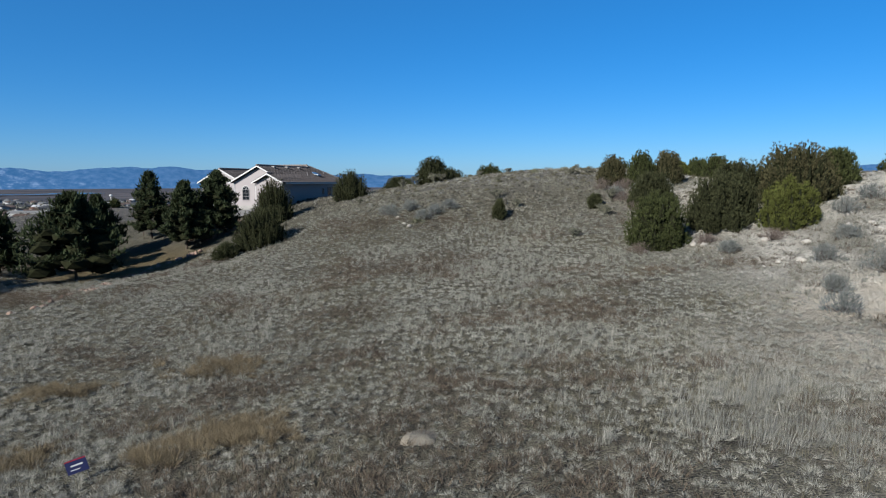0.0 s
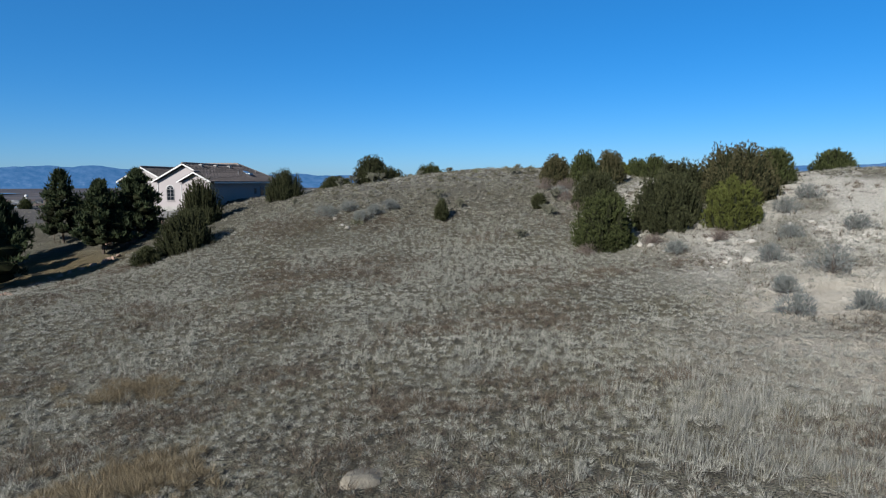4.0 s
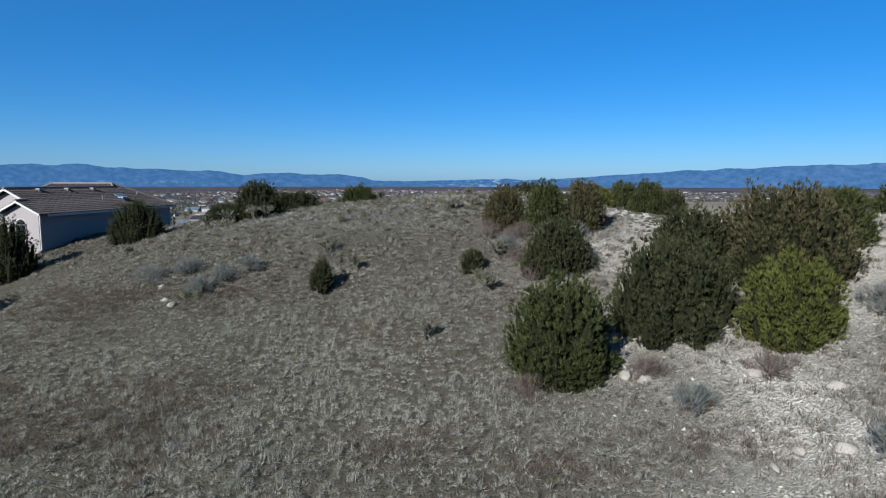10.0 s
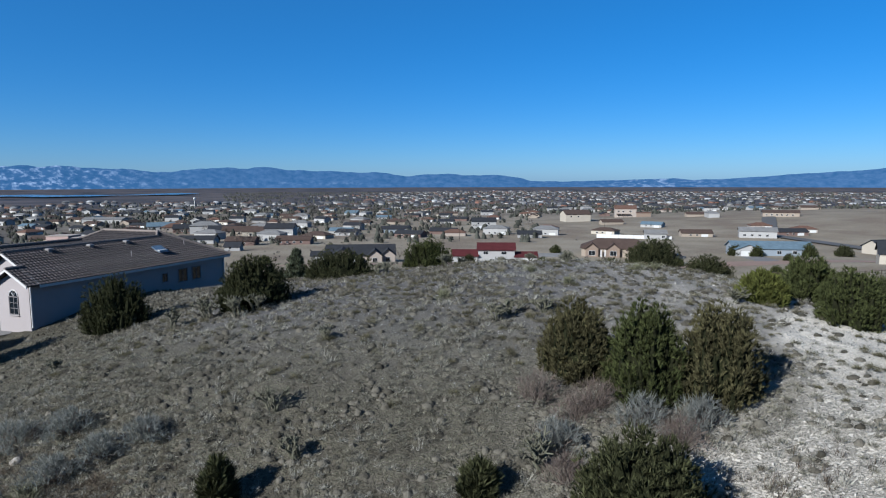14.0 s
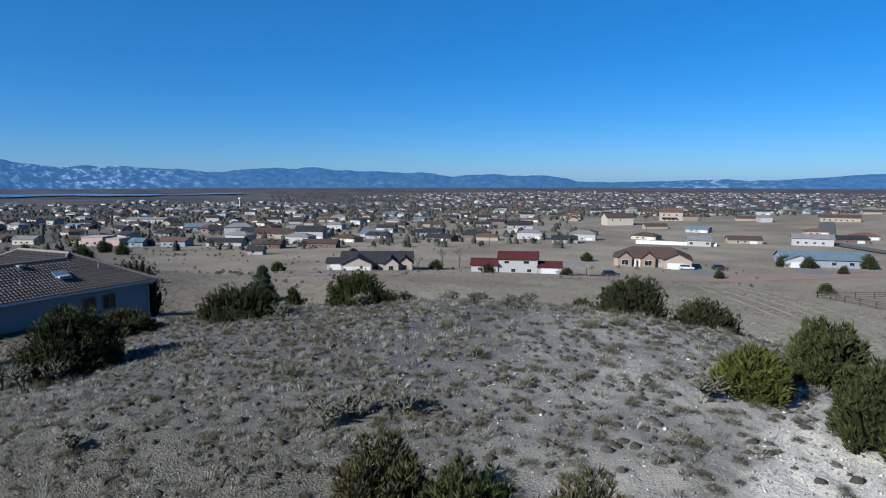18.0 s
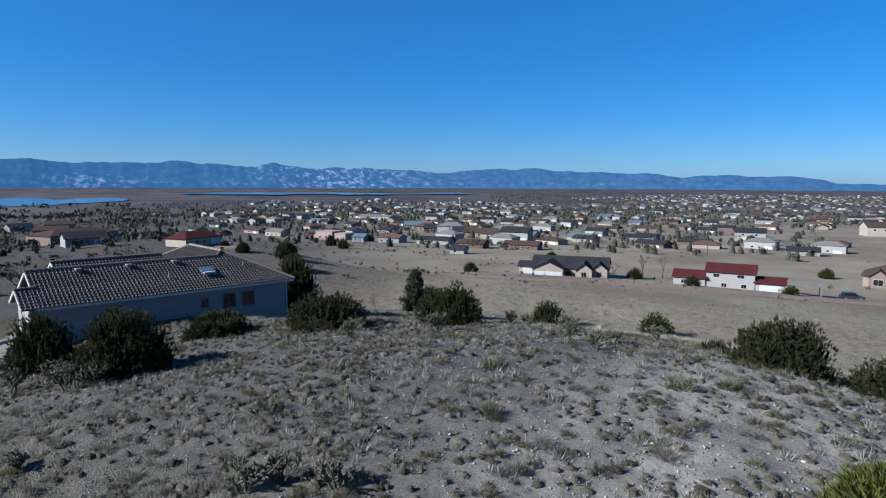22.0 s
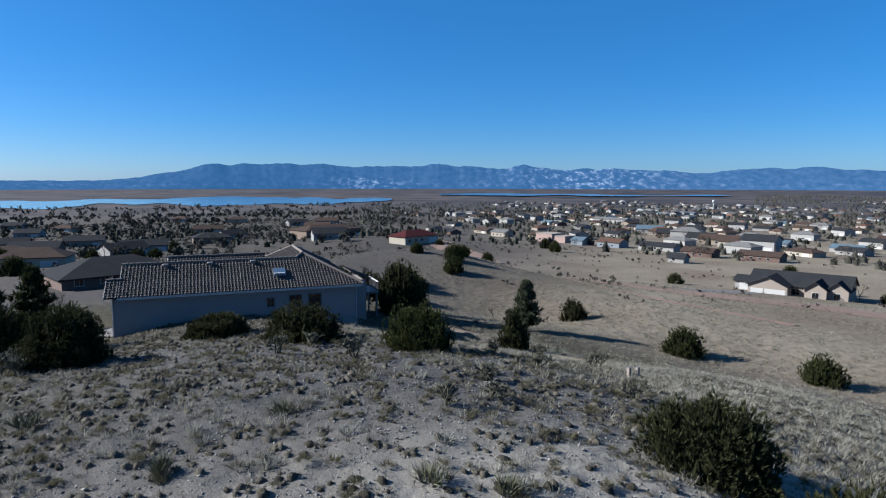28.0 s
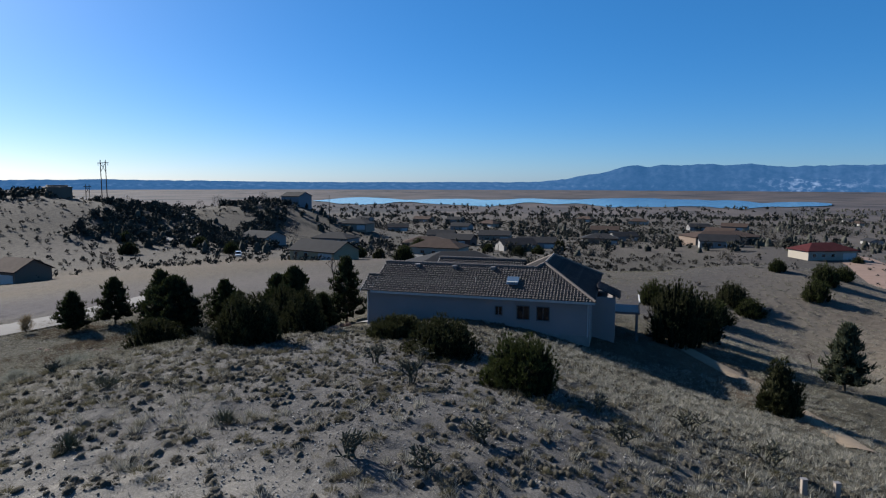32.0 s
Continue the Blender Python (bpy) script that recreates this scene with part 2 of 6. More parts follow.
def field_at(x, y):
    """How far the ground is the warm beige grass of the open fields and the town, 0 to 1."""
    az = np.degrees(np.arctan2(-(x - 20), y - 55))
    out = np.clip((np.hypot(x - 8, y - 72) - 38) / 14, 0, 1) * np.maximum(np.clip((y - 92) / 16, 0, 1), np.clip((-48 - x) / 14, 0, 1))
    # beige fades west, partly to darken backlit ground, and outward into the haze tint
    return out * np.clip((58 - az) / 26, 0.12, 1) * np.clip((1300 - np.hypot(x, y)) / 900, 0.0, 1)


def meadow_at(x, y):
    """Where the ground is a mat of tufted grass, 0 to 1."""
    return np.clip((62 - np.hypot(x - 2, y - 62)) / 14, 0, 1)


def backlit_at(x, y):
    """Sagebrush slopes to the west, darkened in colour for their backlit shade, 0 to 1."""
    az, r = np.degrees(np.arctan2(-(x - 20), y - 55)), np.hypot(x - 20, y - 55)
    return np.clip((az - 48) / 14, 0, 1) * np.clip((r - 75) / 30, 0, 1) * np.clip((900 - r) / 300, 0, 1) * np.clip(0.45 + 0.9 * fbm(x, y, 26, 29), 0, 1)


def dirt_at(x, y):
    """The brown bare field west of the houses."""
    d = np.hypot((x + 100 + 0.35 * (y - 10)) / 48.0, (y - 8) / 52.0)
    return np.clip(2.6 - 2.4 * d + 0.7 * (fbm(x, y, 22, 17) - 0.5), 0, 1) * np.clip(0.55 + 0.8 * fbm(x, y, 9, 19), 0, 1)


def yard_at(x, y):
    """Bare tan earth behind the house and along the garden path."""
    d = np.hypot((x + 14) / 13.0, (y - 101.5 - 0.2 * (x + 14)) / 3.6)
    return np.clip(1.9 - 1.7 * d + 0.6 * (fbm(x, y, 3, 13) - 0.5), 0, 1)


def hummock(x, y):
    """Cushions of matted grass with creases between them, 0 to 1."""
    wx, wy = x + 0.5 * fbm(x, y, 1.1, 61), y + 0.35 * fbm(x, y, 0.9, 67)
    a = np.abs(2 * vnoise(wx / 1.45, wy, 0.40, 63) - 1)
    b = np.abs(2 * vnoise(wx / 1.3, wy, 0.27, 65) - 1)
    return np.clip(0.65 * a + 0.5 * b, 0, 1)


def lift(x, y):
    """The small relief on the land."""
    mask = meadow_at(x, y) * (1 - np.clip(sand_at(x, y) + lawn_at(x, y) + yard_at(x, y), 0, 1)) * (1 - 0.3 * grit_at(x, y)) * (1 - 0.5 * gravel_at(x, y))
    return 0.35 * (fbm(x, y, 6, 21) - 0.5) + 0.14 * (vnoise(x, y, 0.9, 23) - 0.5) + 0.17 * mask * (hummock(x, y) - 0.3) * (0.5 + 0.9 * fbm(x, y, 4, 69))


def finer(lines, a, b, step):
    """The same grid lines with an even finer stretch between a and b."""
    return np.concatenate([lines[lines < a - step / 2], np.arange(a, b, step), lines[lines > b]])


gx, gy = finer(spread(-42, 56, 0.45, 4900), -22, 34, 0.25), finer(spread(4, 128, 0.45, 4900), 9, 98, 0.25)
GX, GY = np.meshgrid(gx, gy)
GZ = land(GX, GY)
near = np.exp(-(np.maximum(0, np.abs(GX - 7) - 45) / 20) ** 2 - (np.maximum(0, np.abs(GY - 66) - 60) / 20) ** 2)
GZ = GZ + near * lift(GX, GY)
nx, ny = len(gx), len(gy)
idx = np.arange(nx * ny).reshape(ny, nx)
quads = np.stack([idx[:-1, :-1], idx[:-1, 1:], idx[1:, 1:], idx[1:, :-1]], -1).reshape(-1, 4)
ground_mesh = mesh_of("ground", np.stack([GX, GY, GZ], -1).reshape(-1, 3), quads)
for key, field in (("gravel", gravel_at), ("grit", grit_at), ("sand", sand_at), ("lawn", lawn_at), ("field", field_at), ("yard", yard_at), ("dirt", dirt_at), ("slope", backlit_at), ("meadow", meadow_at), ("tuft", hummock)):
    att = ground_mesh.attributes.new(key, "FLOAT", "POINT")
    att.data.foreach_set("value", field(GX, GY).ravel().astype(np.float32))


def ground_material():
    m = bpy.data.materials.new("ground")
    m.use_nodes = True
    n, l = m.node_tree.nodes, m.node_tree.links
    b = n["Principled BSDF"]
    b.inputs["Roughness"].default_value = 1.0
    b.inputs["Specular IOR Level"].default_value = 0.1
    co = n.new("ShaderNodeTexCoord").outputs["Object"]

    def noise_at(scale, detail=6):
        t = n.new("ShaderNodeTexNoise")
        t.inputs["Scale"].default_value, t.inputs["Detail"].default_value = scale, detail
        l.new(co, t.inputs["Vector"])
        return t.outputs["Fac"]

    def ramp(fac, *stops):
        r = n.new("ShaderNodeValToRGB")
        els = r.color_ramp.elements
        while len(els) < len(stops):
            els.new(0.5)
        for e, (p, c) in zip(els, stops):
            e.position, e.color = p, (*c, 1)
        l.new(fac, r.inputs[0])
        return r.outputs[0]

    def mix(fac, a, c):
        x = n.new("ShaderNodeMix")
        x.data_type = "RGBA"
        l.new(fac, x.inputs["Factor"])
        l.new(a, x.inputs["A"]), l.new(c, x.inputs["B"])
        return x.outputs["Result"]

    def attr(name):
        a = n.new("ShaderNodeAttribute")
        a.attribute_name = name
        return a.outputs["Fac"]

    def times(a, c):
        x = n.new("ShaderNodeMath")
        x.operation = "MULTIPLY"
        x.use_clamp = True
        l.new(a, x.inputs[0]), l.new(c, x.inputs[1])
        return x.outputs[0]

    patches, fine, mid, wide, grain = noise_at(0.12), noise_at(9, 8), noise_at(1.1), noise_at(0.0016, 6), noise_at(26, 8)
    stretch = n.new("ShaderNodeVectorMath")
    stretch.operation = "MULTIPLY"
    stretch.inputs[1].default_value = (2.3, 3.6, 1.0)
    l.new(co, stretch.inputs[0])
    warp = n.new("ShaderNodeTexNoise")
    warp.inputs["Scale"].default_value, warp.inputs["Detail"].default_value = 4.0, 3
    l.new(co, warp.inputs["Vector"])
    bend = n.new("ShaderNodeVectorMath")
    bend.operation = "MULTIPLY_ADD"
    bend.inputs[1].default_value = (1.1, 1.1, 0.0)
    l.new(warp.outputs["Color"], bend.inputs[0]), l.new(stretch.outputs[0], bend.inputs[2])
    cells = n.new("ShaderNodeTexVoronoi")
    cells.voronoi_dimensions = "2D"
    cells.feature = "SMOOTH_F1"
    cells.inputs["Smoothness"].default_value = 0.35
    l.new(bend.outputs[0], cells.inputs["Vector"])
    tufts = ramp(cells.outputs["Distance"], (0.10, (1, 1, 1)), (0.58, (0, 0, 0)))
    # dark earth between tufts, with the shade of the creases painted into it
    soil_shade = ramp(fine, (0.3, (0.10, 0.085, 0.065)), (0.7, (0.20, 0.17, 0.13)))
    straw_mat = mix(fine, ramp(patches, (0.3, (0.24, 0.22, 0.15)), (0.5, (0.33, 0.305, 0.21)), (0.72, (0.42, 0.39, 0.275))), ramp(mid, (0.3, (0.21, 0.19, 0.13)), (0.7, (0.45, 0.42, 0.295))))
    meadow_ground = mix(times(ramp(attr("tuft"), (0.05, (0.35, 0.35, 0.35)), (0.40, (1, 1, 1))), ramp(cells.outputs["Distance"], (0.30, (1, 1, 1)), (0.66, (0.1, 0.1, 0.1)))), soil_shade, straw_mat)
    grass = mix(fine, ramp(patches, (0.3, (0.12, 0.10, 0.075)), (0.5, (0.17, 0.15, 0.11)), (0.72, (0.24, 0.215, 0.16))), ramp(mid, (0.3, (0.10, 0.085, 0.065)), (0.7, (0.26, 0.235, 0.18))))
    # far plain: bands of ground and scrub with blue-grey distance haze painted in
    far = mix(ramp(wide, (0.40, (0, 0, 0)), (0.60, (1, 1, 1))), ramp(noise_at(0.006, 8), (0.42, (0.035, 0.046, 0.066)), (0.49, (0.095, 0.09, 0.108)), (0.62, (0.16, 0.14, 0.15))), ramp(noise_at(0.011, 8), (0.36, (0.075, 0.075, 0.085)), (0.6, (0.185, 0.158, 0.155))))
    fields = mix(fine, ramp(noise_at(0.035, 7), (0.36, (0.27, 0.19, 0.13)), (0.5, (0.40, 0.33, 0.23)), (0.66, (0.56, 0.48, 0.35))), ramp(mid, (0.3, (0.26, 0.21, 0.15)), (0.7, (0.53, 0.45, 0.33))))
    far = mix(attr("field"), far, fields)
    yard = ramp(mid, (0.3, (0.30, 0.22, 0.145)), (0.7, (0.42, 0.32, 0.22)))
    gravel = ramp(grain, (0.28, (0.80, 0.71, 0.57)), (0.48, (1.06, 0.965, 0.80)), (0.7, (1.22, 1.14, 0.98)))
    sand = ramp(mid, (0.3, (1.0, 0.86, 0.65)), (0.7, (1.14, 1.0, 0.79)))
    lawn = ramp(mid, (0.3, (0.27, 0.20, 0.095)), (0.7, (0.35, 0.265, 0.13)))
    grit = ramp(grain, (0.3, (0.075, 0.070, 0.069)), (0.5, (0.15, 0.143, 0.142)), (0.7, (0.30, 0.291, 0.294)))
    speck = ramp(fine, (0.3, (0.6, 0.6, 0.6)), (0.55, (1, 1, 1)))
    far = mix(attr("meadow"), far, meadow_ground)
    colour = mix(times(attr("grit"), speck), far, grit)
    colour = mix(times(attr("gravel"), speck), colour, gravel)
    colour = mix(attr("sand"), colour, sand)
    colour = mix(attr("lawn"), colour, lawn)
    colour = mix(attr("yard"), colour, yard)
    # self-shade of the backlit western slopes, put in as darker grey-brown colour
    colour = mix(attr("slope"), colour, ramp(mid, (0.3, (0.085, 0.078, 0.066)), (0.7, (0.17, 0.15, 0.125))))
    colour = mix(attr("dirt"), colour, ramp(mid, (0.3, (0.135, 0.108, 0.078)), (0.7, (0.195, 0.155, 0.11))))
    tone = n.new("ShaderNodeHueSaturation")
    tone.inputs["Value"].default_value = 0.385
    tone.inputs["Saturation"].default_value = 0.9
    l.new(colour, tone.inputs["Color"])
    l.new(tone.outputs[0], b.inputs["Base Color"])
    bp = n.new("ShaderNodeBump")
    bp.inputs["Strength"].default_value, bp.inputs["Distance"].default_value = 0.8, 0.035
    swell = n.new("ShaderNodeBump")
    swell.inputs["Strength"].default_value, swell.inputs["Distance"].default_value = 0.7, 0.25
    l.new(mid, swell.inputs["Height"])
    mat_relief = n.new("ShaderNodeBump")
    mat_relief.inputs["Distance"].default_value = 0.22
    bare = n.new("ShaderNodeMath")
    bare.operation = "SUBTRACT"
    bare.use_clamp = True
    l.new(attr("meadow"), bare.inputs[0]), l.new(attr("grit"), bare.inputs[1])
    l.new(bare.outputs[0], mat_relief.inputs["Strength"])
    l.new(tufts, mat_relief.inputs["Height"])
    l.new(swell.outputs[0], mat_relief.inputs["Normal"])
    l.new(mat_relief.outputs[0], bp.inputs["Normal"])
    l.new(grain, bp.inputs["Height"])
    l.new(bp.outputs[0], b.inputs["Normal"])
    return m


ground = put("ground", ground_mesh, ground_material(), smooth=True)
tagged(ground, "dry grassy hillside and plain with pale gravel and sand", "ground", kind="structure")


# ---- far mountains and mesas, as a band round the plain ----
def skyline(az):
    """Height of the skyline in degrees, by degrees to the left of +y."""
    a = (-60, -42, -38, -31, -23, -19.7, -14, -12.4, -9.6, -3, 0, 0.8, 3, 5, 7.5, 9.5, 11.4, 13, 19.6, 27, 30.3, 32, 34.6, 38.8, 41.2, 44.7, 47.7, 49, 51.9, 54.5, 57.6, 60.3, 66, 71, 74.5, 76.4, 79, 81.2, 84, 104, 121, 128, 150)
    e = (1.0, 1.32, 1.22, 1.02, 0.58, 0.32, 0.05, 0.22, 0.1, -0.05, 0.0, 0.3, 0.55, 0.5, 0.65, 0.62, 0.48, 0.75, 1.0, 1.28, 1.1, 0.8, 1.0, 1.28, 1.1, 1.3, 1.5, 1.3, 1.4, 1.68, 1.6, 1.35, 1.58, 1.6, 1.65, 1.45, 0.9, 0.4, 0.16, 0.1, 0.28, 0.2, 0.2)
    return np.interp(az, a, e) * (1 + 0.34 * (fbm(az * 7, az * 0, 14, 3, 4) - 0.5)) + 0.07 * (fbm(az * 7, az * 0, 4, 33, 4) - 0.5)


def mountain_band(name, scale, base_deg, dist, mat, label):
    az = np.arange(-62, 152, 0.12)
    rows = []
    top = np.maximum(skyline(az) * scale, base_deg)
    for k in np.linspace(0, 1, 14):
        d = dist - 260 * (1 - k) + 9 * (fbm(az * 3 + 40 * k, az * 0 + 17 * k, 6, 5) - 0.5) * (0 < k < 1)
        el = -0.9 + (top + 0.9) * (k**0.8)
        z = 17 + d * np.tan(np.radians(el))
        rows.append(np.stack([20 - d * np.sin(np.radians(az)), 50 + d * np.cos(np.radians(az)), z], -1))
    v = np.stack(rows)
    i = np.arange(v.shape[0] * v.shape[1]).reshape(v.shape[:2])
    q = np.stack([i[:-1, :-1], i[:-1, 1:], i[1:, 1:], i[1:, :-1]], -1).reshape(-1, 4)
    return tagged(put(name, mesh_of(name, v.reshape(-1, 3), q), mat, smooth=True), label, "mountains", kind="structure")


def mountain_material():
    m = bpy.data.materials.new("mountain")
    m.use_nodes = True
    n, l = m.node_tree.nodes, m.node_tree.links
    b = n["Principled BSDF"]
    b.inputs["Roughness"].default_value = 1.0
    b.inputs["Specular IOR Level"].default_value = 0.0
    co = n.new("ShaderNodeTexCoord").outputs["Object"]
    t = n.new("ShaderNodeTexNoise")
    t.inputs["Scale"].default_value, t.inputs["Detail"].default_value, t.inputs["Roughness"].default_value = 0.02, 9, 0.65
    l.new(co, t.inputs["Vector"])
    r = n.new("ShaderNodeValToRGB")
    els = r.color_ramp.elements
    # blue rock colours carry part of the distance haze
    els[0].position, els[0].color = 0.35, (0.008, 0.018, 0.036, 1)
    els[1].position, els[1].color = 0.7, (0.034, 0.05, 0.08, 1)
    l.new(t.outputs["Fac"], r.inputs[0])
    snow = n.new("ShaderNodeAttribute")
    snow.attribute_name = "snow"
    st = n.new("ShaderNodeMath")
    st.operation = "MULTIPLY_ADD"
    st.inputs[1].default_value = 9.0
    st.inputs[2].default_value = -4.6
    l.new(t.outputs["Fac"], st.inputs[0])
    mul = n.new("ShaderNodeMath")
    mul.operation = "MULTIPLY"
    mul.use_clamp = True
    l.new(st.outputs[0], mul.inputs[0]), l.new(snow.outputs["Fac"], mul.inputs[1])
    x = n.new("ShaderNodeMix")
    x.data_type = "RGBA"
    l.new(mul.outputs[0], x.inputs["Factor"]), l.new(r.outputs[0], x.inputs["A"])
    x.inputs["B"].default_value = (0.30, 0.34, 0.40, 1)
    l.new(x.outputs["Result"], b.inputs["Base Color"])
    # faint blue glow painted on as air haze; the mountains emit nothing themselves
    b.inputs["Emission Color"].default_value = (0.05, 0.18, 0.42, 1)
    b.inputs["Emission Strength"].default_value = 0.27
    return m


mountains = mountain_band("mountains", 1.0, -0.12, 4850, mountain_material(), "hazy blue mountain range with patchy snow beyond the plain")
mv = np.empty(len(mountains.data.vertices) * 3, np.float32)
mountains.data.vertices.foreach_get("co", mv)
mv = mv.reshape(-1, 3)
maz = np.degrees(np.arctan2(-(mv[:, 0] - 20), mv[:, 1] - 50))
snowy = np.exp(-(((maz - 42) / 6) ** 2)) * 0.5 + 0.45 * np.exp(-(((maz - 62) / 3) ** 2)) * (mv[:, 2] < 60) + 0.3 * np.exp(-(((maz + 11) / 4) ** 2)) + 0.1 * np.exp(-(((mv[:, 2] - 2) / 10) ** 2)) * (maz > 15)
att = mountains.data.attributes.new("snow", "FLOAT", "POINT")
att.data.foreach_set("value", snowy.astype(np.float32))

# ---- the stucco house beside the hill ----
frame_tan = material("frame_tan", (0.20, 0.185, 0.185), 0.6, 0.1, 3, 40, 0.05)
HOUSE = pose(-18.4, 72.8, 7.1, 0, 0, -13.6)
EAVE, SLOPE = 2.9, 0.53


def poly_prism(bm, pts, y0, y1):
    """Extrudes a polygon of (x, z) from y0 to y1."""
    a = [bm.verts.new((x, y0, z)) for x, z in pts]
    b = [bm.verts.new((x, y1, z)) for x, z in pts]
    bm.faces.new(a[::-1]), bm.faces.new(b)
    for i in range(len(pts)):
        j = (i + 1) % len(pts)
        bm.faces.new((a[i], a[j], b[j], b[i]))
    return bm


def tiled(corners, tile=0.26, course=0.31, steps=5):
    """A convex roof slope laid with rows of curved tiles; the first two corners lie along its eave."""
    c = [Vector(p) for p in corners]
    along = (c[1] - c[0]).normalized()
    nrm = (c[1] - c[0]).cross(c[2] - c[0]).normalized()
    if nrm.z < 0:
        nrm = -nrm
    up = nrm.cross(along)
    if up.z < 0:
        up = -up
    su = [(p - c[0]).dot(along) for p in c]
    sv = [(p - c[0]).dot(up) for p in c]
    nu, nv = int((max(su) - min(su)) / tile) + 2, int((max(sv) - min(sv)) / course) + 2
    out = []
    mid = sum(c, Vector()) / len(c)
    for j in range(nv):
        bm = bmesh.new()
        lines = []
        for v, lift in ((j * course, 0.055), ((j + 1) * course + 0.02, 0.0)):
            line = []
            for i in range(nu * steps + 1):
                u = min(su) + i * tile / steps
                wave = 0.05 * max(0.0, math.sin(2 * math.pi * i / steps)) + 0.012 * math.sin(i * 1.7 + j * 2.3)
                line.append(bm.verts.new(c[0] + along * u + up * (min(sv) + v) + nrm * (lift + wave)))
            lines.append(line)
        front = [bm.verts.new(v.co - nrm * 0.05) for v in lines[0]]
        for a, b in ((front, lines[0]), (lines[0], lines[1])):
            for i in range(nu * steps):
                bm.faces.new((a[i], a[i + 1], b[i + 1], b[i]))
        for i in range(len(c)):
            p, q = c[i], c[(i + 1) % len(c)]
            side = (q - p).cross(nrm).normalized()
            if (mid - p).dot(side) > 0:
                side = -side
            bmesh.ops.bisect_plane(bm, geom=bm.verts[:] + bm.edges[:] + bm.faces[:], plane_co=p, plane_no=side, clear_outer=True)
        if bm.faces:
            out.append(bm)
    base = bmesh.new()
    base.faces.new([base.verts.new(p) for p in c])
    grown = bmesh.ops.extrude_face_region(base, geom=base.faces[:])
    bmesh.ops.translate(base, verts=[v for v in grown["geom"] if isinstance(v, bmesh.types.BMVert)], vec=-nrm * 0.08)
    return base, out


def lay(name, corners):
    """A roof slope with each of its tile courses as a part."""
    base, rows = tiled(corners)
    slab = part(name, base, roof_tile, house)
    for bm in rows:
        part("tile_course", bm, roof_tile, slab)


def window(parent, x, y, z, w, h, face="x", arch=False, bars=(1, 2)):
    """A framed window on a wall whose outside looks along +x or -y; its parts are frame, panes and sill."""
    def turned(bm):
        if face == "-y":
            bmesh.ops.rotate(bm, verts=bm.verts, matrix=Matrix.Rotation(-math.pi / 2, 3, "Z"))
        bmesh.ops.translate(bm, verts=bm.verts, vec=(x, y, z))
        return bm
    f = 0.07
    rim = bmesh.new()
    for d in ((-0.02, -w / 2 - f, -f, 0.05, -w / 2, h + f), (-0.02, w / 2, -f, 0.05, w / 2 + f, h + f), (-0.02, -w / 2, h, 0.05, w / 2, h + f), (-0.02, -w / 2, -f, 0.05, w / 2, 0)):
        box(rim, *d)
    for i in range(1, bars[0] + 1):
        yy = -w / 2 + w * i / (bars[0] + 1)
        box(rim, 0.0, yy - 0.018, 0, 0.035, yy + 0.018, h)
    for i in range(1, bars[1] + 1):
        zz = h * i / (bars[1] + 1)
        box(rim, 0.0, -w / 2, zz - 0.018, 0.035, w / 2, zz + 0.018)
    part("window_frame", turned(rim), frame_tan, parent)
    pane = bmesh.new()
    box(pane, -0.015, -w / 2, 0, 0.012, w / 2, h)
    if arch:
        top = [(0.012, -w / 2 * math.cos(math.pi * k / 10), h + f + w / 2 * math.sin(math.pi * k / 10)) for k in range(11)]
        vs = [pane.verts.new(p) for p in top] + [pane.verts.new((0.012, 0.0, h + f))]
        for k in range(10):
            pane.faces.new((vs[k + 1], vs[k], vs[11]))
        arc = bmesh.new()
        tube(arc, [(0.02, -(w / 2 + f / 2) * math.cos(math.pi * k / 10), h + f + (w / 2 + f / 2) * math.sin(math.pi * k / 10)) for k in range(11)], [f / 2] * 11, 6)
        for k in (3, 5, 7):
            tube(arc, [(0.02, 0, h + f), (0.02, -w / 2 * math.cos(math.pi * k / 10), h + f + w / 2 * math.sin(math.pi * k / 10))], [0.016, 0.016], 4)
        part("arched_frame", turned(arc), white_trim, parent)
    part("pane", turned(pane), glass_dark, parent)
    sill = bmesh.new()
    box(sill, -0.02, -w / 2 - 0.12, -f - 0.06, 0.10, w / 2 + 0.12, -f, bevel=0.01)
    part("window_sill", turned(sill), stucco, parent)


house = empty("house", HOUSE, "pale stucco single-storey house with brown curved-tile hip and gable roof", "house")
E_, k = EAVE, SLOPE
wall_main = bmesh.new()
poly_prism(wall_main, [(-0.45, -1.2), (-0.45, E_), (-3.8, E_ + 2.0 - 0.2), (-7.2, E_), (-7.2, -1.2)], 0.45, 10.298)
box(wall_main, -15.0, 10.3, -1.2, -0.45, 18.3, E_)
part("wall", wall_main, stucco, house, "pale stucco wall")
part("wall", poly_prism(bmesh.new(), [(-0.45, -1.2), (-0.45, E_), (-2.0, E_ + 0.82), (-3.6, E_), (-3.6, -1.2)], -0.5, 0.447), stucco, house)
part("wall", poly_prism(bmesh.new(), [(-7.203, -1.2), (-7.203, E_ - 0.1), (-10.8, E_ + 1.5), (-13.6, E_), (-13.6, -1.2)], 3.4, 10.298), stucco, house)


def slope(*pts):
    """A tiled slope of the house; heights are above its eaves."""
    lay("roof_slope", [(x, y, E_ + z) for x, y, z in pts])


slope((0, 0, 0), (0, 13.68, 0), (-3.8, 13.68, 2.01), (-3.8, 0, 2.01))
slope((0, 13.68, 0), (0, 18.75, 0), (-4.4, 14.33, 2.33), (-3.8, 13.68, 2.01))
slope((0, -0.95, 0), (0, 0, 0), (-2.0, 0, 1.06), (-2.0, -0.95, 1.06))
